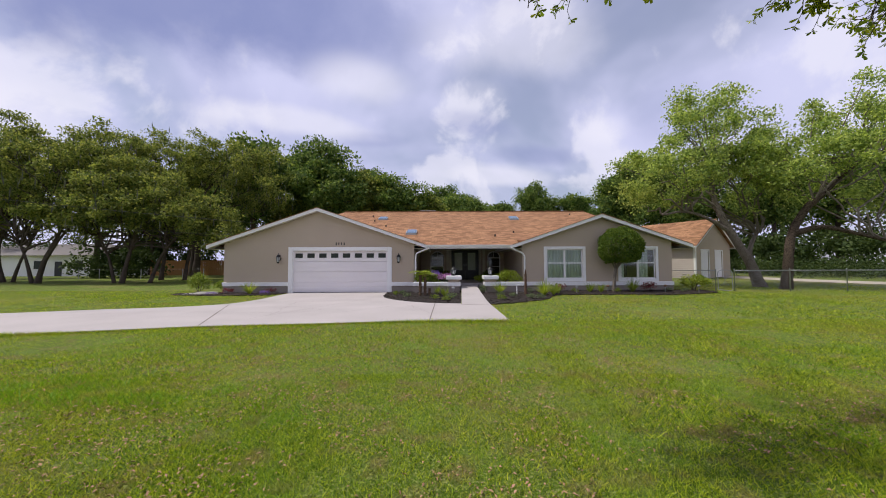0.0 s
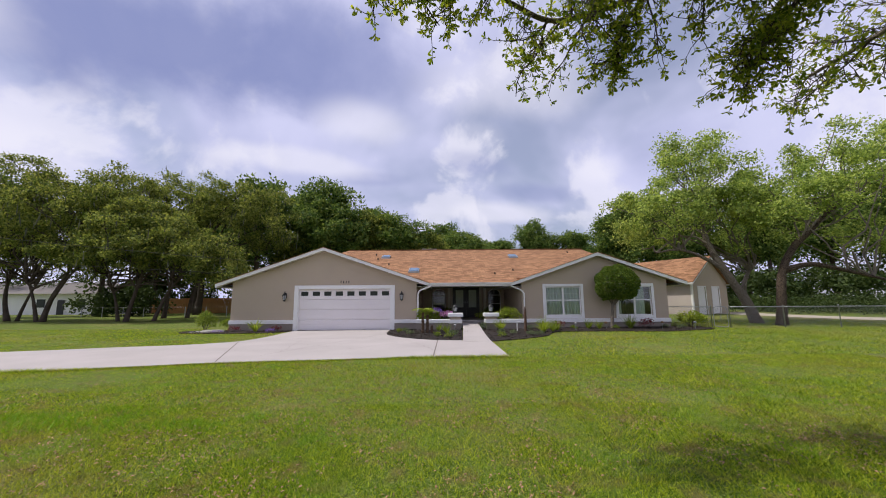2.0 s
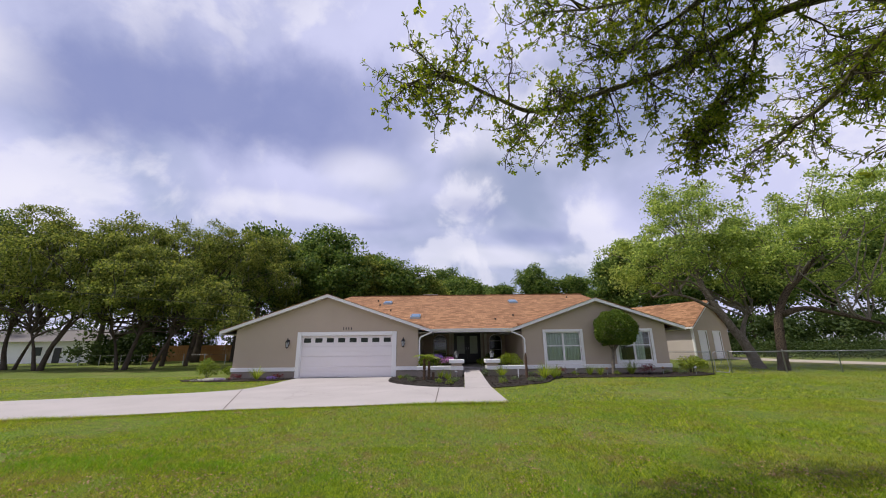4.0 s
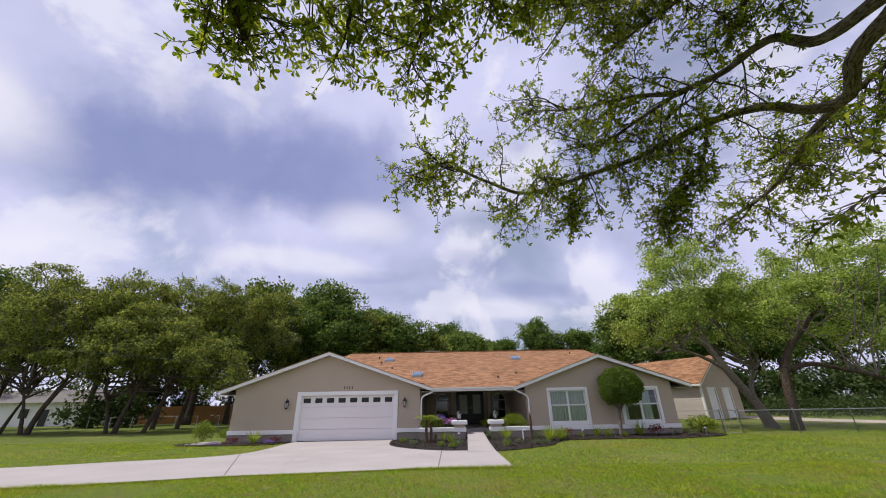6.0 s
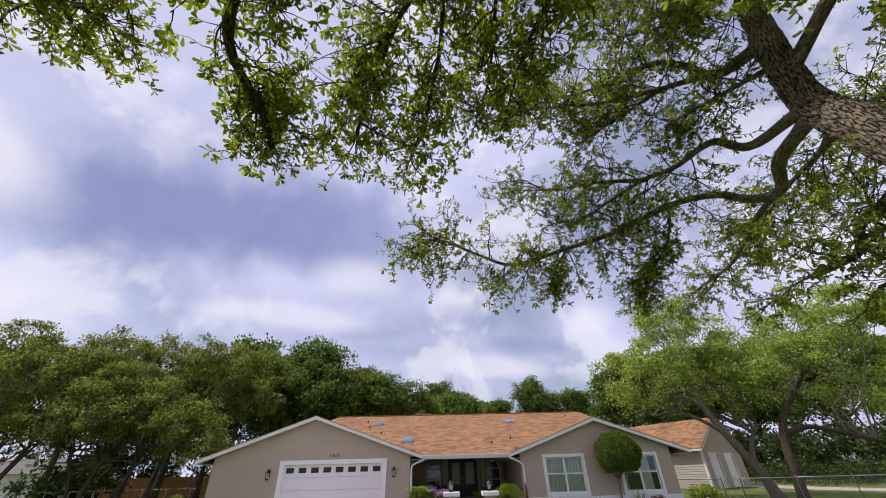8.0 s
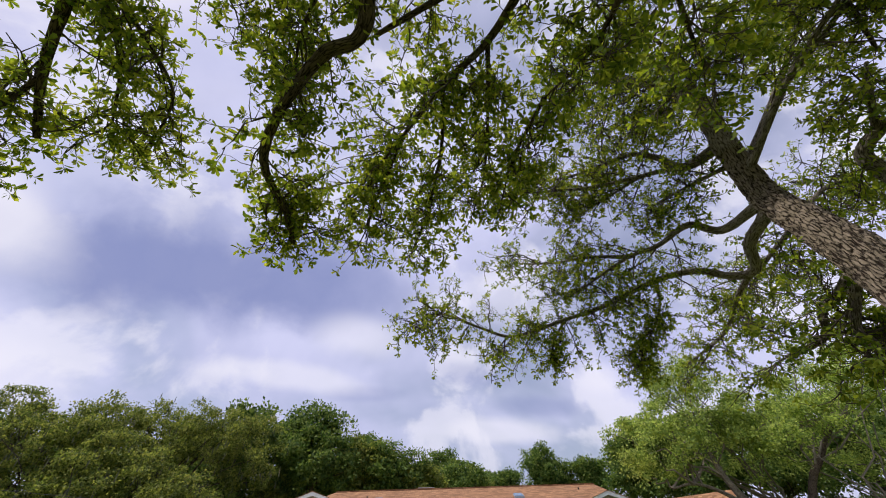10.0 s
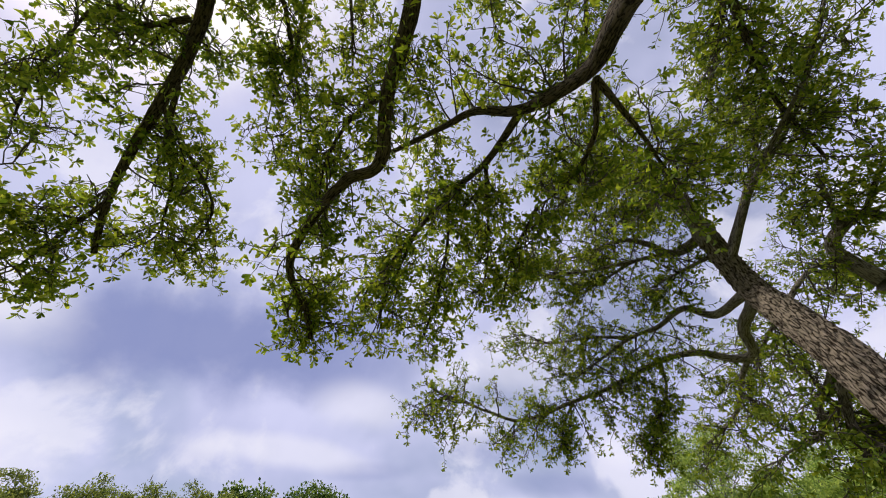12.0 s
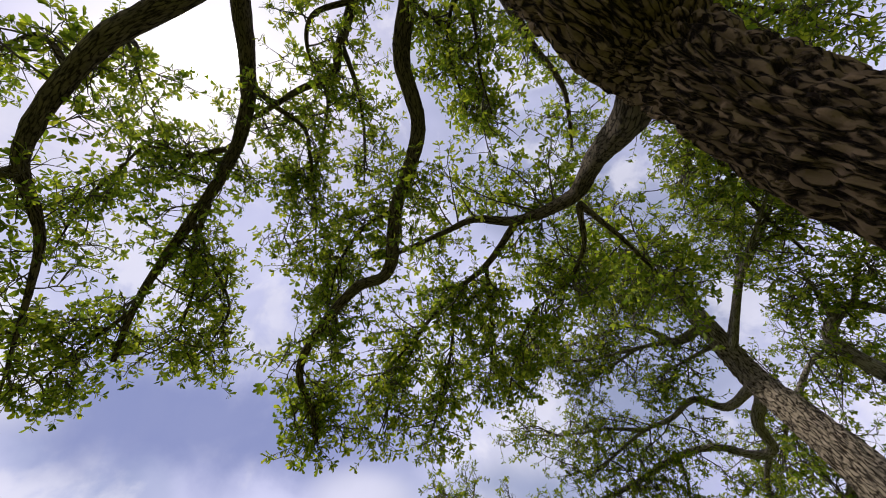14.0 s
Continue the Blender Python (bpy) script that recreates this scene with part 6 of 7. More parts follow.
# ---- plants round the house ----
def bush(name, at, radii, n, size, material, label, category="shrub", seed=0, stems=5, group="", lump=0.3, shell=0.55):
    """A shrub: stems from the ground and a lumpy crown of leaves."""
    rng = np.random.RandomState(seed + 100)
    x, y = at[0], at[1]
    z = at[2] if len(at) > 2 else ground_z(x, y)
    th = thing(name, (x, y, z), label, category, group)
    r = np.array(radii)
    lumps = unit(rng, 14) * np.array([1, 1, 0.8]) * 0.62
    lumps[:, 2] = np.abs(lumps[:, 2]) * 1.1 - 0.25
    c = lumps[rng.randint(0, 14, n)]
    p = c + unit(rng, n) * rng.uniform(shell, 1.0, (n, 1)) * 0.42
    p = p * r + np.array([0, 0, r[2]])
    p[:, 2] = np.maximum(p[:, 2], 0.02)
    u = p - np.array([0, 0, r[2] * 0.7])
    u /= np.linalg.norm(u, axis=1, keepdims=True) + 1e-6
    L = size * rng.uniform(0.6, 1.3, n)
    v, f = leaf_quads(p, u * 0.6 + unit(rng, n) * 0.7, u * 0.6 + unit(rng, n) * 0.6 + np.array([0, 0, 0.4]), L, L * 0.5)
    array_mesh("foliage", v, f, material, th)
    for k in range(stems):
        a = 2 * math.pi * k / stems
        pts = [(0.03 * math.cos(a), 0.03 * math.sin(a), -0.05), (r[0] * 0.25 * math.cos(a), r[1] * 0.25 * math.sin(a), r[2] * 0.7), (r[0] * 0.5 * math.cos(a), r[1] * 0.5 * math.sin(a), r[2] * 1.3)]
        part("stem", Geo().tube(spline(pts, 4), [0.018 - 0.0015 * i for i in range(9)], 6), TWIG, th, local=True)
    return th


def tuft(name, at, n, length, width, material, label, category="plant", seed=0, lean=0.8, group=""):
    """Arching strap leaves from one crown."""
    rng = np.random.RandomState(seed + 300)
    x, y = at[0], at[1]
    z = at[2] if len(at) > 2 else ground_z(x, y) + 0.03
    th = thing(name, (x, y, z), label, category, group)
    a = rng.uniform(0, 2 * math.pi, n)
    way = np.stack([np.cos(a) * lean * rng.uniform(0.2, 1, n), np.sin(a) * lean * rng.uniform(0.2, 1, n), np.ones(n)], 1)
    path = wander(rng, np.stack([np.cos(a), np.sin(a), np.zeros(n)], 1) * 0.03, way, length * rng.uniform(0.6, 1.2, n), 5, 0.08, 0.16)
    side = np.stack([-np.sin(a), np.cos(a), np.zeros(n)], 1)
    w = width * np.array([0.7, 1, 0.9, 0.6, 0.1])
    v = np.stack([path + side[:, None] * w[None, :, None] * 0.5, path - side[:, None] * w[None, :, None] * 0.5], 2).reshape(-1, 3)
    base = (np.arange(n)[:, None] * 5 + np.arange(4)[None]) * 2
    f = np.stack([base, base + 1, base + 3, base + 2], -1).reshape(-1, 4)
    array_mesh("blades", v, f, material, th)["kind"] = "stuff"
    return th


# clipped standard tree in front of the bedroom windows
topiary = thing("topiary_tree", (8.45, 18.2, ground_z(8.45, 18.2)), "small tree clipped to a round dark green dome", "tree")
rng = np.random.RandomState(3)
n = 19000
u = unit(rng, n)
u[:, 2] = np.where(u[:, 2] < -0.72, -0.72 - 0.12 * rng.uniform(size=n), u[:, 2])
p = u * np.array([1.02, 0.98, 0.93]) * (1 + 0.05 * np.sin(u[:, 0:1] * 9 + u[:, 2:3] * 7)) * rng.uniform(0.86, 1.02, (n, 1)) + np.array([0.42, 0.05, 2.28])
L = 0.085 * rng.uniform(0.6, 1.3, n)
v, f = leaf_quads(p, u * 0.5 + unit(rng, n) * 0.8, u * 0.35 + unit(rng, n) * 0.9, L, L * 0.55)
array_mesh("crown", v, f, TOPIARY, topiary)
g = Geo()
stem = spline([(0, 0, -0.1), (0.05, 0, 0.5), (0.12, 0.02, 1.05), (0.2, 0.03, 1.35)], 5)
part("trunk", Geo().tube(stem, [0.085 - 0.0012 * i for i in range(len(stem))], 10, rough=limb_rough(9, 0.15)), BARK_PALE, topiary, smooth=True, local=True)
for e in ((-0.45, 0.1, 2.3), (0.1, 0.3, 2.3), (0.55, -0.2, 2.35), (0.95, 0.1, 2.3), (0.3, -0.35, 2.4), (-0.15, -0.25, 2.3)):
    s = spline([(0.16 + e[0] * 0.06, 0.03, 1.2), (0.2 + (e[0] - 0.2) * 0.45, e[1] * 0.5, 1.62), e], 5)
    part("branch", Geo().tube(s, [0.045 - 0.0022 * i for i in range(len(s))], 7), BARK_PALE, topiary, smooth=True, local=True)

bush("viburnum_bush", (12.7, 18.6), (0.85, 0.6, 0.52), 1500, 0.10, SHRUB_YELLOW, "loose yellow-green shrub at the house corner", seed=1)
bush("gardenia_bush", (-12.9, 19.3), (0.58, 0.55, 0.66), 1100, 0.10, SHRUB, "upright dark green shrub beside the garage", seed=2)
bush("garden_shrub", (-11.9, 20.2), (0.75, 0.7, 0.42), 1100, 0.10, SHRUB, "rounded green shrub beside the garage wall", seed=3)
bush("yellow_shrub", (3.30, 18.66, 0.05), (0.72, 0.34, 0.66), 1700, 0.075, SHRUB_YELLOW, "yellow-green shrub behind the planter wall", seed=4)
bush("porch_plant", (-0.75, 18.75, 0.1), (0.70, 0.34, 0.60), 1900, 0.12, SHRUB, "dark leafy plants in the entrance planter", seed=5)
bush("porch_plant", (0.0, 18.85, 0.1), (0.42, 0.34, 0.45), 700, 0.09, GREY_LEAF, "grey-green leafy plant in the entrance planter", seed=6)
bush("flowering_plant", (0.05, 18.72, 0.52), (0.48, 0.3, 0.24), 520, 0.085, FLOWER_PINK, "pink and lilac flowers in the planter", "flowers", seed=7)
bush("flowering_plant", (-0.45, 18.62, 0.78), (0.24, 0.2, 0.18), 240, 0.08, FLOWER_BLUE, "violet flowers in the planter", "flowers", seed=8)
bush("red_plant", (-1.05, 18.7, 0.66), (0.22, 0.2, 0.16), 140, 0.07, RED_LEAF, "dark red leafy plant in the planter", seed=9)
bush("boxwood", (2.05, 20.4, 0.30), (0.42, 0.4, 0.30), 900, 0.06, SHRUB_YELLOW, "rounded green shrub by the walk", seed=10)
bush("silver_plant", (2.0, 18.1), (0.26, 0.5, 0.26), 500, 0.05, GREY_LEAF, "silvery plant spilling beside the walk", seed=11)
for k, (x, y) in enumerate(((2.9, 22.5), (3.9, 22.8), (-1.1, 22.6), (0.2, 23.0), (2.65, 22.0))):
    bush("porch_plant", (x, y, PORCH_Z), (0.28, 0.26, 0.40), 420, 0.11, SHRUB, "dark green potted plant on the porch", seed=20 + k)
for k, (x, y, m) in enumerate(((5.75, 18.1, RED_LEAF), (9.95, 18.0, RED_LEAF), (10.3, 18.2, RED_LEAF), (-10.9, 18.45, RED_LEAF), (-8.75, 18.5, RED_LEAF))):
    bush("red_shrub", (x, y), (0.34, 0.28, 0.30 if k < 3 else 0.2), 160, 0.075, m, "sparse red-leaved shrub in the mulch", seed=30 + k, stems=3, group="red shrubs")
for k, (x, y, ln, n) in enumerate(((2.75, 17.7, 0.62, 70), (4.45, 16.2, 0.75, 110), (5.0, 16.6, 0.6, 80), (7.2, 18.0, 0.55, 60), (9.2, 17.8, 0.75, 90), (-9.7, 18.3, 0.72, 90), (-0.3, 17.6, 0.45, 50), (0.05, 16.2, 0.45, 60), (5.4, 17.3, 0.5, 60), (7.6, 17.7, 0.5, 50))):
    tuft("ornamental_grass", (x, y), n, ln, 0.025, SHRUB_YELLOW if k in (1, 5, 0) else SHRUB, "arching strap-leaved tuft in the mulch bed", "ornamental grass", k, group="bed tufts")
for k, (x, y) in enumerate(((-2.2, 16.9), (-1.6, 15.9), (-1.9, 17.4), (-0.35, 14.6), (0.25, 14.9), (0.4, 15.6), (0.15, 14.1), (2.5, 15.9), (2.9, 15.2), (2.3, 14.4), (3.6, 15.0), (4.2, 17.9), (6.4, 17.9), (11.0, 17.9), (11.5, 17.4), (8.45, 17.85), (3.9, 14.7))):
    bush("bedding_plant", (x, y), (0.20, 0.2, 0.14), 190, 0.055, GREY_LEAF if k % 3 else SHRUB, "small grey-green bedding plant in the mulch", "bedding plant", 50 + k, 2, "bedding plants")
bush("lavender", (-8.9, 18.2), (0.3, 0.2, 0.14), 200, 0.05, FLOWER_BLUE, "low violet flowers beside the garage", "flowers", 80, 2)
bush("lavender", (-11.6, 18.2), (0.3, 0.2, 0.1), 160, 0.05, FLOWER_BLUE, "low violet flowers beside the garage", "flowers", 81, 2)


# small twin-stemmed palm and the stump
def palm(at, stems):
    th = thing("dwarf_palm", (*at, ground_z(*at)), "dwarf palm with stubby brown trunks and a bright green crown", "palm")
    for dx, h in stems:
        prof = []
        for i in range(14):
            z = -0.05 + h * i / 13
            prof.append(((0.06 if i % 2 else 0.078) * (1 - 0.15 * i / 13), z))
        part("trunk", Geo().lathe(dx, 0, prof, 10), mat("palm_fibre", (0.16, 0.10, 0.06), (0.08, 0.05, 0.03), rough=0.95, fine=30, bump=0.6), th, local=True)
    rng = np.random.RandomState(5)
    for dx, h in stems[:2]:
        for k in range(11):
            a = 2 * math.pi * k / 11 + rng.uniform(-0.2, 0.2)
            d = Vector((math.cos(a), math.sin(a), 0))
            pts = [Vector((dx, 0, h)) + d * t * 0.46 + Vector((0, 0, 0.55 * t - 0.50 * t * t)) for t in (0, 0.25, 0.5, 0.75, 1.0)]
            v, f = [], []
            for i, t in enumerate(np.linspace(0.15, 1, 14)):
                j = min(3, int(t * 4))
                q = pts[j].lerp(pts[j + 1], t * 4 - j)
                for s in (-1, 1):
                    side = Vector((-d.y, d.x, 0)) * s
                    tip = q + (side * 0.8 + d * 0.7 + Vector((0, 0, -0.15))).normalized() * 0.2
                    o = len(v)
                    v += [q - d * 0.022, q + d * 0.022, tip]
                    f.append((o, o + 1, o + 2))
            part("frond", Geo().add(v, f), SHRUB_YELLOW, th, local=True)


palm((-0.95, 16.6), ((-0.10, 1.02), (0.12, 0.92), (0.32, 0.42)))
stump = thing("palm_stump", (3.75, 16.7, 0), "bare brown palm stump standing in the mulch", "stump")
part("trunk", Geo().lathe(3.75, 16.7, [(0.075, -0.1), (0.06, 0.1), (0.068, 0.2), (0.055, 0.3), (0.066, 0.42), (0.055, 0.55), (0.064, 0.66), (0.052, 0.78), (0.056, 0.9), (0.04, 1.02), (0.02, 1.14)], 10), mat("stump_fibre", (0.15, 0.085, 0.05), (0.08, 0.045, 0.03), rough=0.95, fine=30, bump=0.6), stump)


# ---- lamps and small things ----
LAMP_GLASS = mat("lamp_glass", (0.45, 0.47, 0.47), (0.3, 0.32, 0.33), rough=0.12, scale=6, fine=30, bump=0)


def wall_lantern(x):
    y, z = HOUSE_Y, 1.50
    th = thing("wall_lantern", (x, y, z), "black metal carriage lantern on the garage wall", "wall lamp", "garage lanterns")
    part("backplate", Geo().box(x - 0.06, x + 0.06, y - 0.025, y - 0.002, z + 0.12, z + 0.40), BLACK, th, bevel=0.01)
    part("arm", Geo().tube(spline([(x, y - 0.02, z + 0.33), (x, y - 0.10, z + 0.47), (x, y - 0.17, z + 0.45), (x, y - 0.17, z + 0.40)], 5), [0.012] * 16, 8), BLACK, th, smooth=True)
    cy = y - 0.17
    part("cap", Geo().lathe(x, cy, [(0.12, z + 0.27), (0.10, z + 0.30), (0.05, z + 0.37), (0.02, z + 0.40), (0.012, z + 0.44)], 8), BLACK, th)
    part("glass", Geo().lathe(x, cy, [(0.062, z + 0.03), (0.095, z + 0.268)], 6), LAMP_GLASS, th)
    for k in range(6):
        a = 2 * math.pi * k / 6
        c, s = math.cos(a), math.sin(a)
        part("bar", Geo().tube([(x + 0.066 * c, cy + 0.066 * s, z + 0.03), (x + 0.10 * c, cy + 0.10 * s, z + 0.27)], [0.007] * 2, 5), BLACK, th)
    part("base", Geo().lathe(x, cy, [(0.015, z - 0.05), (0.03, z - 0.02), (0.07, z + 0.0), (0.075, z + 0.03)], 8), BLACK, th)


for x in (-8.52, -2.31):
    wall_lantern(x)


def pier_lantern(x, y, z):
    th = thing("pier_lantern", (x, y, z), "weathered dark metal lantern standing on the pier cap", "lantern", "pier lanterns")
    part("foot", Geo().lathe(x, y, [(0.11, z), (0.11, z + 0.03), (0.05, z + 0.05), (0.05, z + 0.09)], 10), BLACK, th)
    part("glass", Geo().lathe(x, y, [(0.075, z + 0.09), (0.115, z + 0.29)], 6), LAMP_GLASS, th)
    for k in range(6):
        a = 2 * math.pi * k / 6
        part("bar", Geo().tube([(x + 0.08 * math.cos(a), y + 0.08 * math.sin(a), z + 0.09), (x + 0.12 * math.cos(a), y + 0.12 * math.sin(a), z + 0.29)], [0.009] * 2, 5), BLACK, th)
    part("cap", Geo().lathe(x, y, [(0.15, z + 0.29), (0.13, z + 0.33), (0.06, z + 0.40), (0.02, z + 0.43), (0.03, z + 0.46), (0.01, z + 0.50)], 10), BLACK, th)


pier_lantern(0.51, 18.3, 0.82)
pier_lantern(2.34, 18.3, 0.82)

numerals = thing("house_sign", (-5.37, HOUSE_Y, 2.47), "four dark raised marks above the garage door", "sign")
for k in range(4):
    x = -5.58 + k * 0.14
    part("mark", Geo().box(x - 0.022, x + 0.022, HOUSE_Y - 0.02, HOUSE_Y - 0.002, 2.41, 2.54), BLACK, numerals, bevel=0.006)
spot = thing("eave_spotlight", (-1.1, 19.0, 2.35), "small white eave spotlight", "spotlight")
part("bulb", Geo().lathe(-3.0, HOUSE_Y - 0.1, [(0.03, 2.93), (0.055, 2.97), (0.055, 3.02), (0.03, 3.06)], 10), WHITE, spot)

for k, (x, y) in enumerate(((7.9, 17.6), (10.6, 17.5), (6.3, 17.3), (0.45, 17.0), (12.0, 17.2))):
    z = ground_z(x, y)
    th = thing("path_light", (x, y, z), "small stake garden light in the mulch", "garden light", "path lights")
    part("stake", Geo().lathe(x, y, [(0.012, z - 0.05), (0.012, z + 0.30)], 8), STEEL, th)
    part("head", Geo().lathe(x, y, [(0.03, z + 0.30), (0.06, z + 0.31), (0.075, z + 0.36), (0.03, z + 0.40)], 10), mat("copper_cap", (0.30, 0.17, 0.09), rough=0.5, metal=0.3) if k < 2 else STEEL, th)
tap = thing("standpipe", (3.55, 17.2, 0), "white plastic standpipe in the bed", "pipe")
part("pipe", Geo().tube([(3.45, 17.2, -0.1), (3.45, 17.2, 0.36), (3.47, 17.2, 0.4), (3.6, 17.2, 0.4)], [0.025] * 4, 8), WHITE, tap)
for x, y, w, d, z in ((-12.6, 18.7, 1.3, 0.7, 0.06), (-12.2, 18.9, 1.0, 0.6, 0.12), (-11.75, 18.6, 0.5, 0.5, 0.08)):
    th = thing("edging_stone", (x, y, ground_z(x, y)), "flat pale stone slab beside the garage bed", "stone", "edging stones")
    part("slab", Geo().slab([(x - w / 2, y - d * 0.3), (x - w * 0.2, y - d / 2), (x + w * 0.4, y - d * 0.45), (x + w / 2, y + d * 0.2), (x, y + d / 2), (x - w * 0.4, y + d * 0.4)], ground_z(x, y) - 0.05, ground_z(x, y) + z), STONE, th, bevel=0.02)

# ---- beyond the left boundary ----
nb = thing("neighbour_house", (-64, 56, 0), "low white house with a grey roof behind the trees", "house")
part("wall", Geo().box(-80, -50, 54, 62, -0.3, 2.9), WHITE, nb)
part("roof", Geo().add([(-81, 53, 2.9), (-49, 53, 2.9), (-49, 63, 2.9), (-81, 63, 2.9), (-77, 58, 4.8), (-53, 58, 4.8)], [(0, 1, 5, 4), (1, 2, 5), (2, 3, 4, 5), (3, 0, 4), (3, 2, 1, 0)]), mat("grey_shingles", (0.22, 0.2, 0.19), rough=0.95), nb)
for x in (-54, -60, -70):
    part("window", Geo().box(x - 0.6, x + 0.6, 53.9, 53.98, 0.9, 2.1), DARK_GLASS, nb)
part("door", Geo().box(-57.5, -56.5, 53.9, 53.98, -0.2, 2.0), BLACK, nb)
of = thing("board_fence", (-30, 56, 0), "orange-brown close-boarded fence behind the trees", "fence")
rf = random.Random(4)
for k in range(100):
    x = -45 + k * 0.30
    h = 2.15 + rf.uniform(-0.03, 0.03)
    part("board", Geo().box(x, x + 0.285, 56 + k * 0.02, 56.03 + k * 0.02, -0.3, h), FENCE_WOOD, of)
wf = thing("wire_fence", (-24, 36, 0), "low wire fence on thin posts under the trees", "fence")
for k in range(14):
    x = -42 + k * 2.4
    part("post", Geo().lathe(x, 42, [(0.04, -0.3), (0.04, 1.0)], 8), STEEL, wf)
part("top_rail", Geo().tube([(-42, 42, 0.95), (-11, 42, 0.95)], [0.012] * 2, 6), BLACK, wf)
for k, (z0, z1) in enumerate(((6.3, 3.9), (4.2, 3.2))):
    cb = thing("overhead_cable", (-38, 26, z0), "thin overhead service cable crossing the trees", "cable", "service cables")
    pts = [Vector((-45 + 38 * t, 24 + 2 * t, z0 + (z1 - z0) * t - 1.2 * t * (1 - t) + 1.4 * (1 - t))) for t in np.linspace(0, 1, 16)]
    part("wire", Geo().tube(pts, [0.012] * 16, 5), BLACK, cb)


# ---- turf: blades and fallen leaves ----
def inside(px, py, poly):
    hit = np.zeros(len(px), bool)
    n = len(poly)
    for i in range(n):
        (x0, y0), (x1, y1) = poly[i], poly[(i + 1) % n]
        if y0 == y1:
            continue
        cross = ((y0 > py) != (y1 > py)) & (px < (x1 - x0) * (py - y0) / (y1 - y0) + x0)
        hit ^= cross
    return hit


def ground_many(x, y):
    ss = lambda v, a, b: (lambda s: s * s * (3 - 2 * s))(np.clip((v - a) / (b - a), 0, 1))
    return ss(y, 4, 18) * (-0.06 + 0.005 * np.clip(x, -20, 14)) + 0.4 * ss(y, 19, 32) * ss(x, 6, 16)


def soft_noise(x, y, scale, seed):
    """Smooth value noise on the plan."""
    r = np.random.RandomState(seed)
    t = r.uniform(size=(64, 64))
    u, v = x * scale, y * scale
    i, j = np.floor(u).astype(int), np.floor(v).astype(int)
    a, b = u - i, v - j
    a, b = a * a * (3 - 2 * a), b * b * (3 - 2 * b)
    g = lambda p, q: t[p % 64, q % 64]
    return (g(i, j) * (1 - a) + g(i + 1, j) * a) * (1 - b) + (g(i, j + 1) * (1 - a) + g(i + 1, j + 1) * a) * b


def turf(name, x0, x1, y0, y1, count, height, width, seed, material, label, patch=None):
    rng = np.random.RandomState(seed)
    x, y = rng.uniform(x0, x1, count), rng.uniform(y0, y1, count)
    keep = ~(inside(x, y, drive_poly) | inside(x, y, walk_poly) | inside(x, y, bed2) | inside(x, y, left_bed))
    keep &= ~((x > -14) & (x < 12.2) & (y > 18.8))
    thin = 0.55 * soft_noise(x, y, 0.8, 1) + 0.45 * soft_noise(x, y, 2.7, 2)
    keep &= rng.uniform(size=count) < np.clip((thin - 0.26) * 3.0, 0.5, 1)
    if patch is not None:
        keep &= rng.uniform(size=count) < patch(x, y)
    x, y, thin = x[keep], y[keep], thin[keep]
    blades(name, x, y, rng, height, width, material, label)


def blades(name, x, y, rng, height, width, material, label):
    """One bent blade at each place."""
    n = len(x)
    tall = soft_noise(x, y, 0.45, 3)
    h = height * rng.uniform(0.5, 1.3, n) * (0.6 + 0.8 * tall)
    a = rng.uniform(0, 2 * math.pi, n)
    lean = rng.uniform(0.3, 1.7, n) * h
    z = ground_many(x, y) - 0.005
    w = width * rng.uniform(0.6, 1.3, n)
    b = rng.uniform(0, 2 * math.pi, n)
    v = np.stack([np.stack([x + np.cos(b) * w / 2, y + np.sin(b) * w / 2, z], 1), np.stack([x - np.cos(b) * w / 2, y - np.sin(b) * w / 2, z], 1), np.stack([x + np.cos(a) * lean, y + np.sin(a) * lean, z + h], 1)], 1).reshape(-1, 3)
    tagged(array_mesh(name, v, np.arange(3 * n).reshape(-1, 3), material), label, "grass", kind="stuff")


turf("grass", -6.0, 6.2, 1.6, 4.6, 330000, 0.036, 0.0072, 1, GRASS, "short mown grass blades with bare patches")
turf("grass", -10, 10.5, 4.6, 9.0, 270000, 0.038, 0.0095, 2, GRASS, "short mown grass blades with bare patches")
turf("grass", -30, 24, 9.0, 22.0, 260000, 0.045, 0.022, 3, GRASS, "mown grass blades further off")
rng = np.random.RandomState(15)
edge, _ = resample([(x, y, 0) for x, y in near_edge if x > -17], 400)
p, _ = along(edge[None], np.zeros(16000, int), rng.uniform(0, 1, 16000))
blades("grass", p[:, 0] + rng.normal(size=16000) * 0.02, p[:, 1] - np.abs(rng.normal(size=16000)) * 0.07 + 0.01, rng, 0.07, 0.011, GRASS, "longer grass along the driveway edge")
GRASS_BRIGHT = leaf_mat("lush_grass_blade", (0.14, 0.30, 0.008), (0.19, 0.34, 0.014), (1.5, 1.5, 0.8), rough=0.6, glow=0.3, spread=0.3)
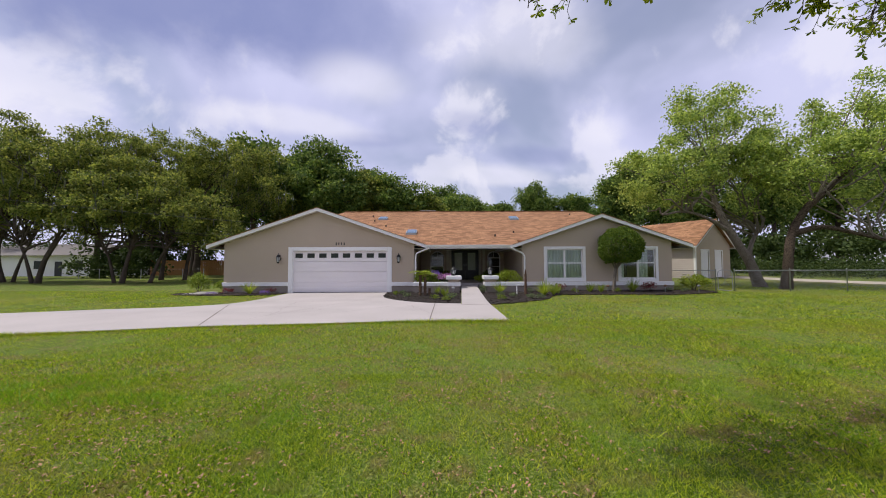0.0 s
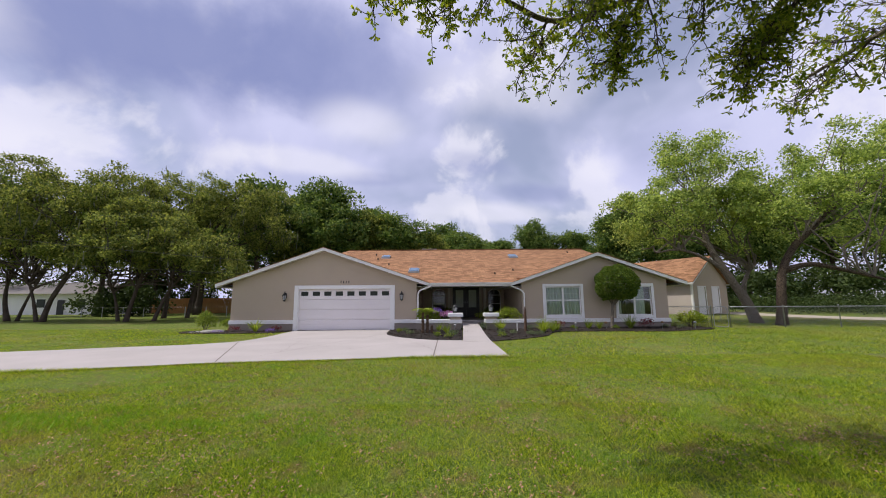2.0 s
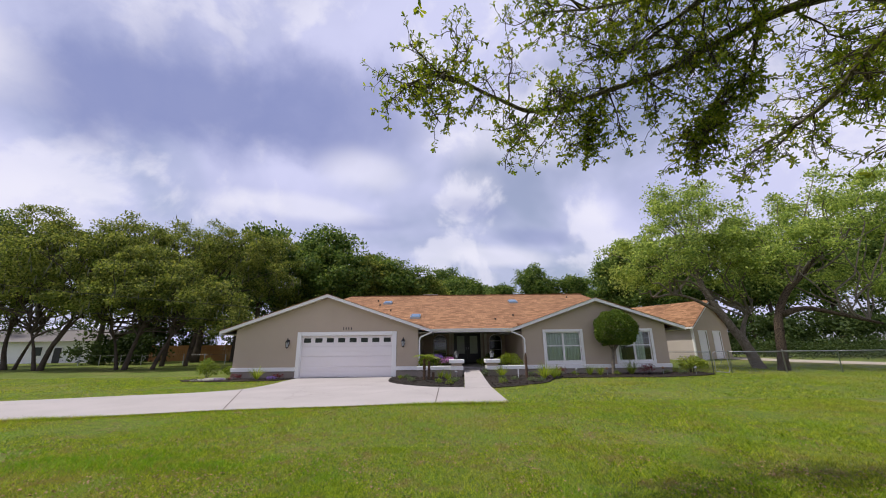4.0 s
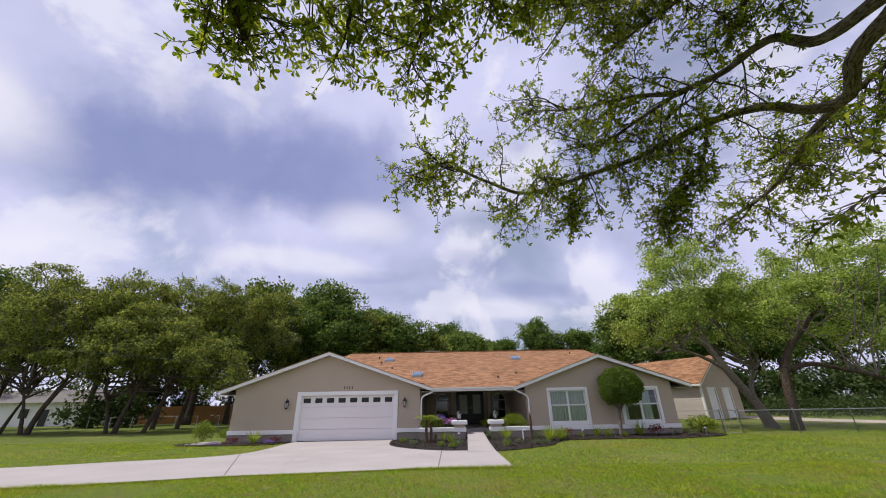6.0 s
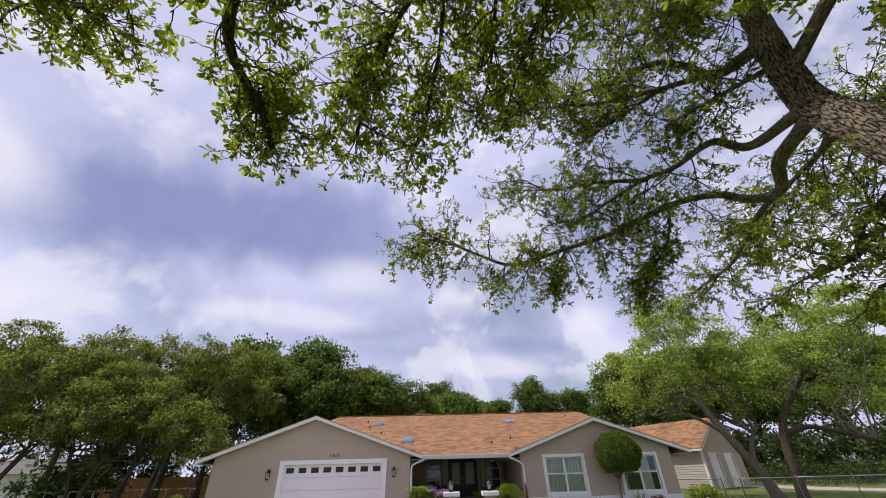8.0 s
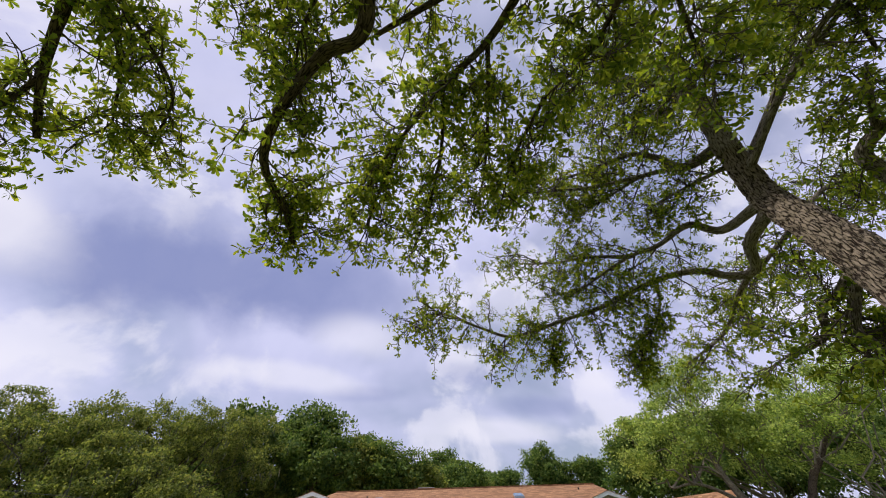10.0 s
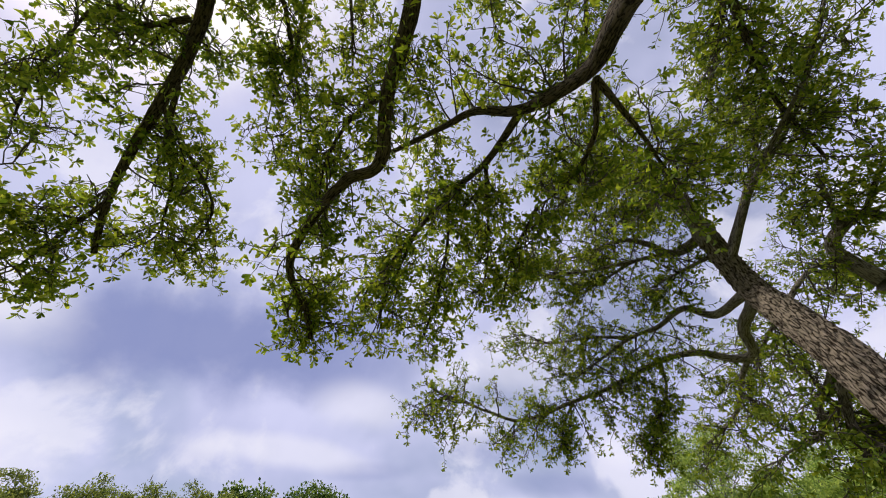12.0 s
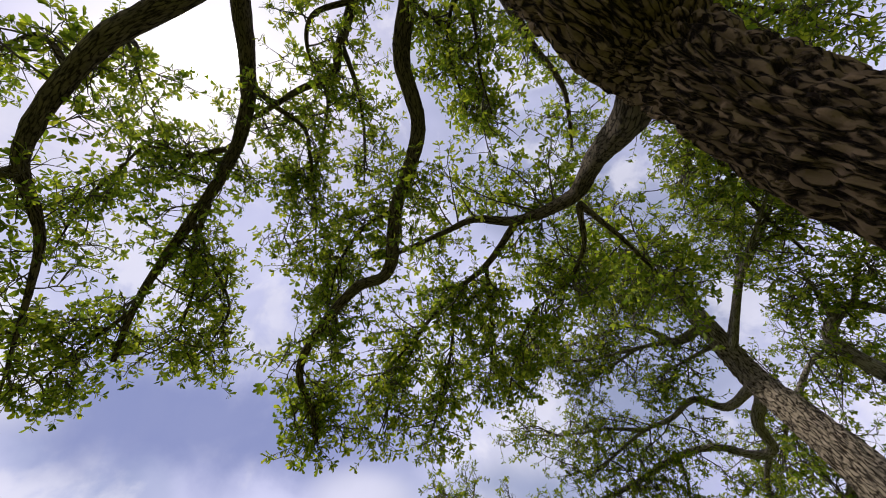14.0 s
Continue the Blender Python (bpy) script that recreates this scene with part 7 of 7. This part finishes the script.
turf("lush_grass", -7.5, -1.6, 2.6, 4.8, 20000, 0.075, 0.012, 4, GRASS_BRIGHT, "bright lush weedy grass patch", lambda x, y: np.exp(-((y - 3.9) / 0.5) ** 2) * (soft_noise(x, y, 3.0, 8) > 0.45))
turf("lush_grass", 1.5, 7.5, 1.8, 6.0, 30000, 0.09, 0.011, 5, GRASS, "longer grass under the oak", lambda x, y: (soft_noise(x, y, 1.2, 9) > 0.5) * 0.9)
rng = np.random.RandomState(9)
n = 34000
x, y = rng.uniform(-6.5, 5.5, n), 1.6 + 6.5 * rng.uniform(size=n) ** 1.6
keep = (soft_noise(x, y, 1.3, 12) * 0.6 + soft_noise(x, y, 3.7, 13) * 0.4) + rng.normal(size=n) * 0.12 > 0.54
x, y = x[keep], y[keep]
n = len(x)
p = np.stack([x, y, ground_many(x, y) + rng.uniform(0.008, 0.035, n)], 1)
a = rng.uniform(0, 6.28, n)
way = np.stack([np.cos(a), np.sin(a), rng.normal(size=n) * 0.25], 1)
L = rng.uniform(0.012, 0.042, n)
v, f = leaf_quads(p, way, unit(rng, n) * 0.4 + np.array([0, 0, 1.0]), L, L * 0.42, 0.2)
tagged(array_mesh("fallen_leaves", v, f, DEAD_LEAF), "dry brown oak leaves scattered on the lawn", "fallen leaves", kind="stuff")
# mulch chips
rng = np.random.RandomState(10)
n = 16000
x, y = rng.uniform(-14, 13.5, n), rng.uniform(12.8, 19.0, n)
keep = inside(x, y, left_bed) | inside(x, y, bed2) | inside(x, y, bed3)
x, y = x[keep], y[keep]
n = len(x)
p = np.stack([x, y, ground_many(x, y) + rng.uniform(0.03, 0.085, n)], 1)
a = rng.uniform(0, 6.28, n)
way = np.stack([np.cos(a), np.sin(a), rng.normal(size=n) * 0.3], 1)
L = rng.uniform(0.04, 0.12, n)
v, f = leaf_quads(p, way, unit(rng, n) * 0.6 + np.array([0, 0, 1.0]), L, L * 0.45, 0.1)
tagged(array_mesh("mulch_chips", v, f, MULCH), "dark bark chips on the planting beds", "mulch", kind="stuff")
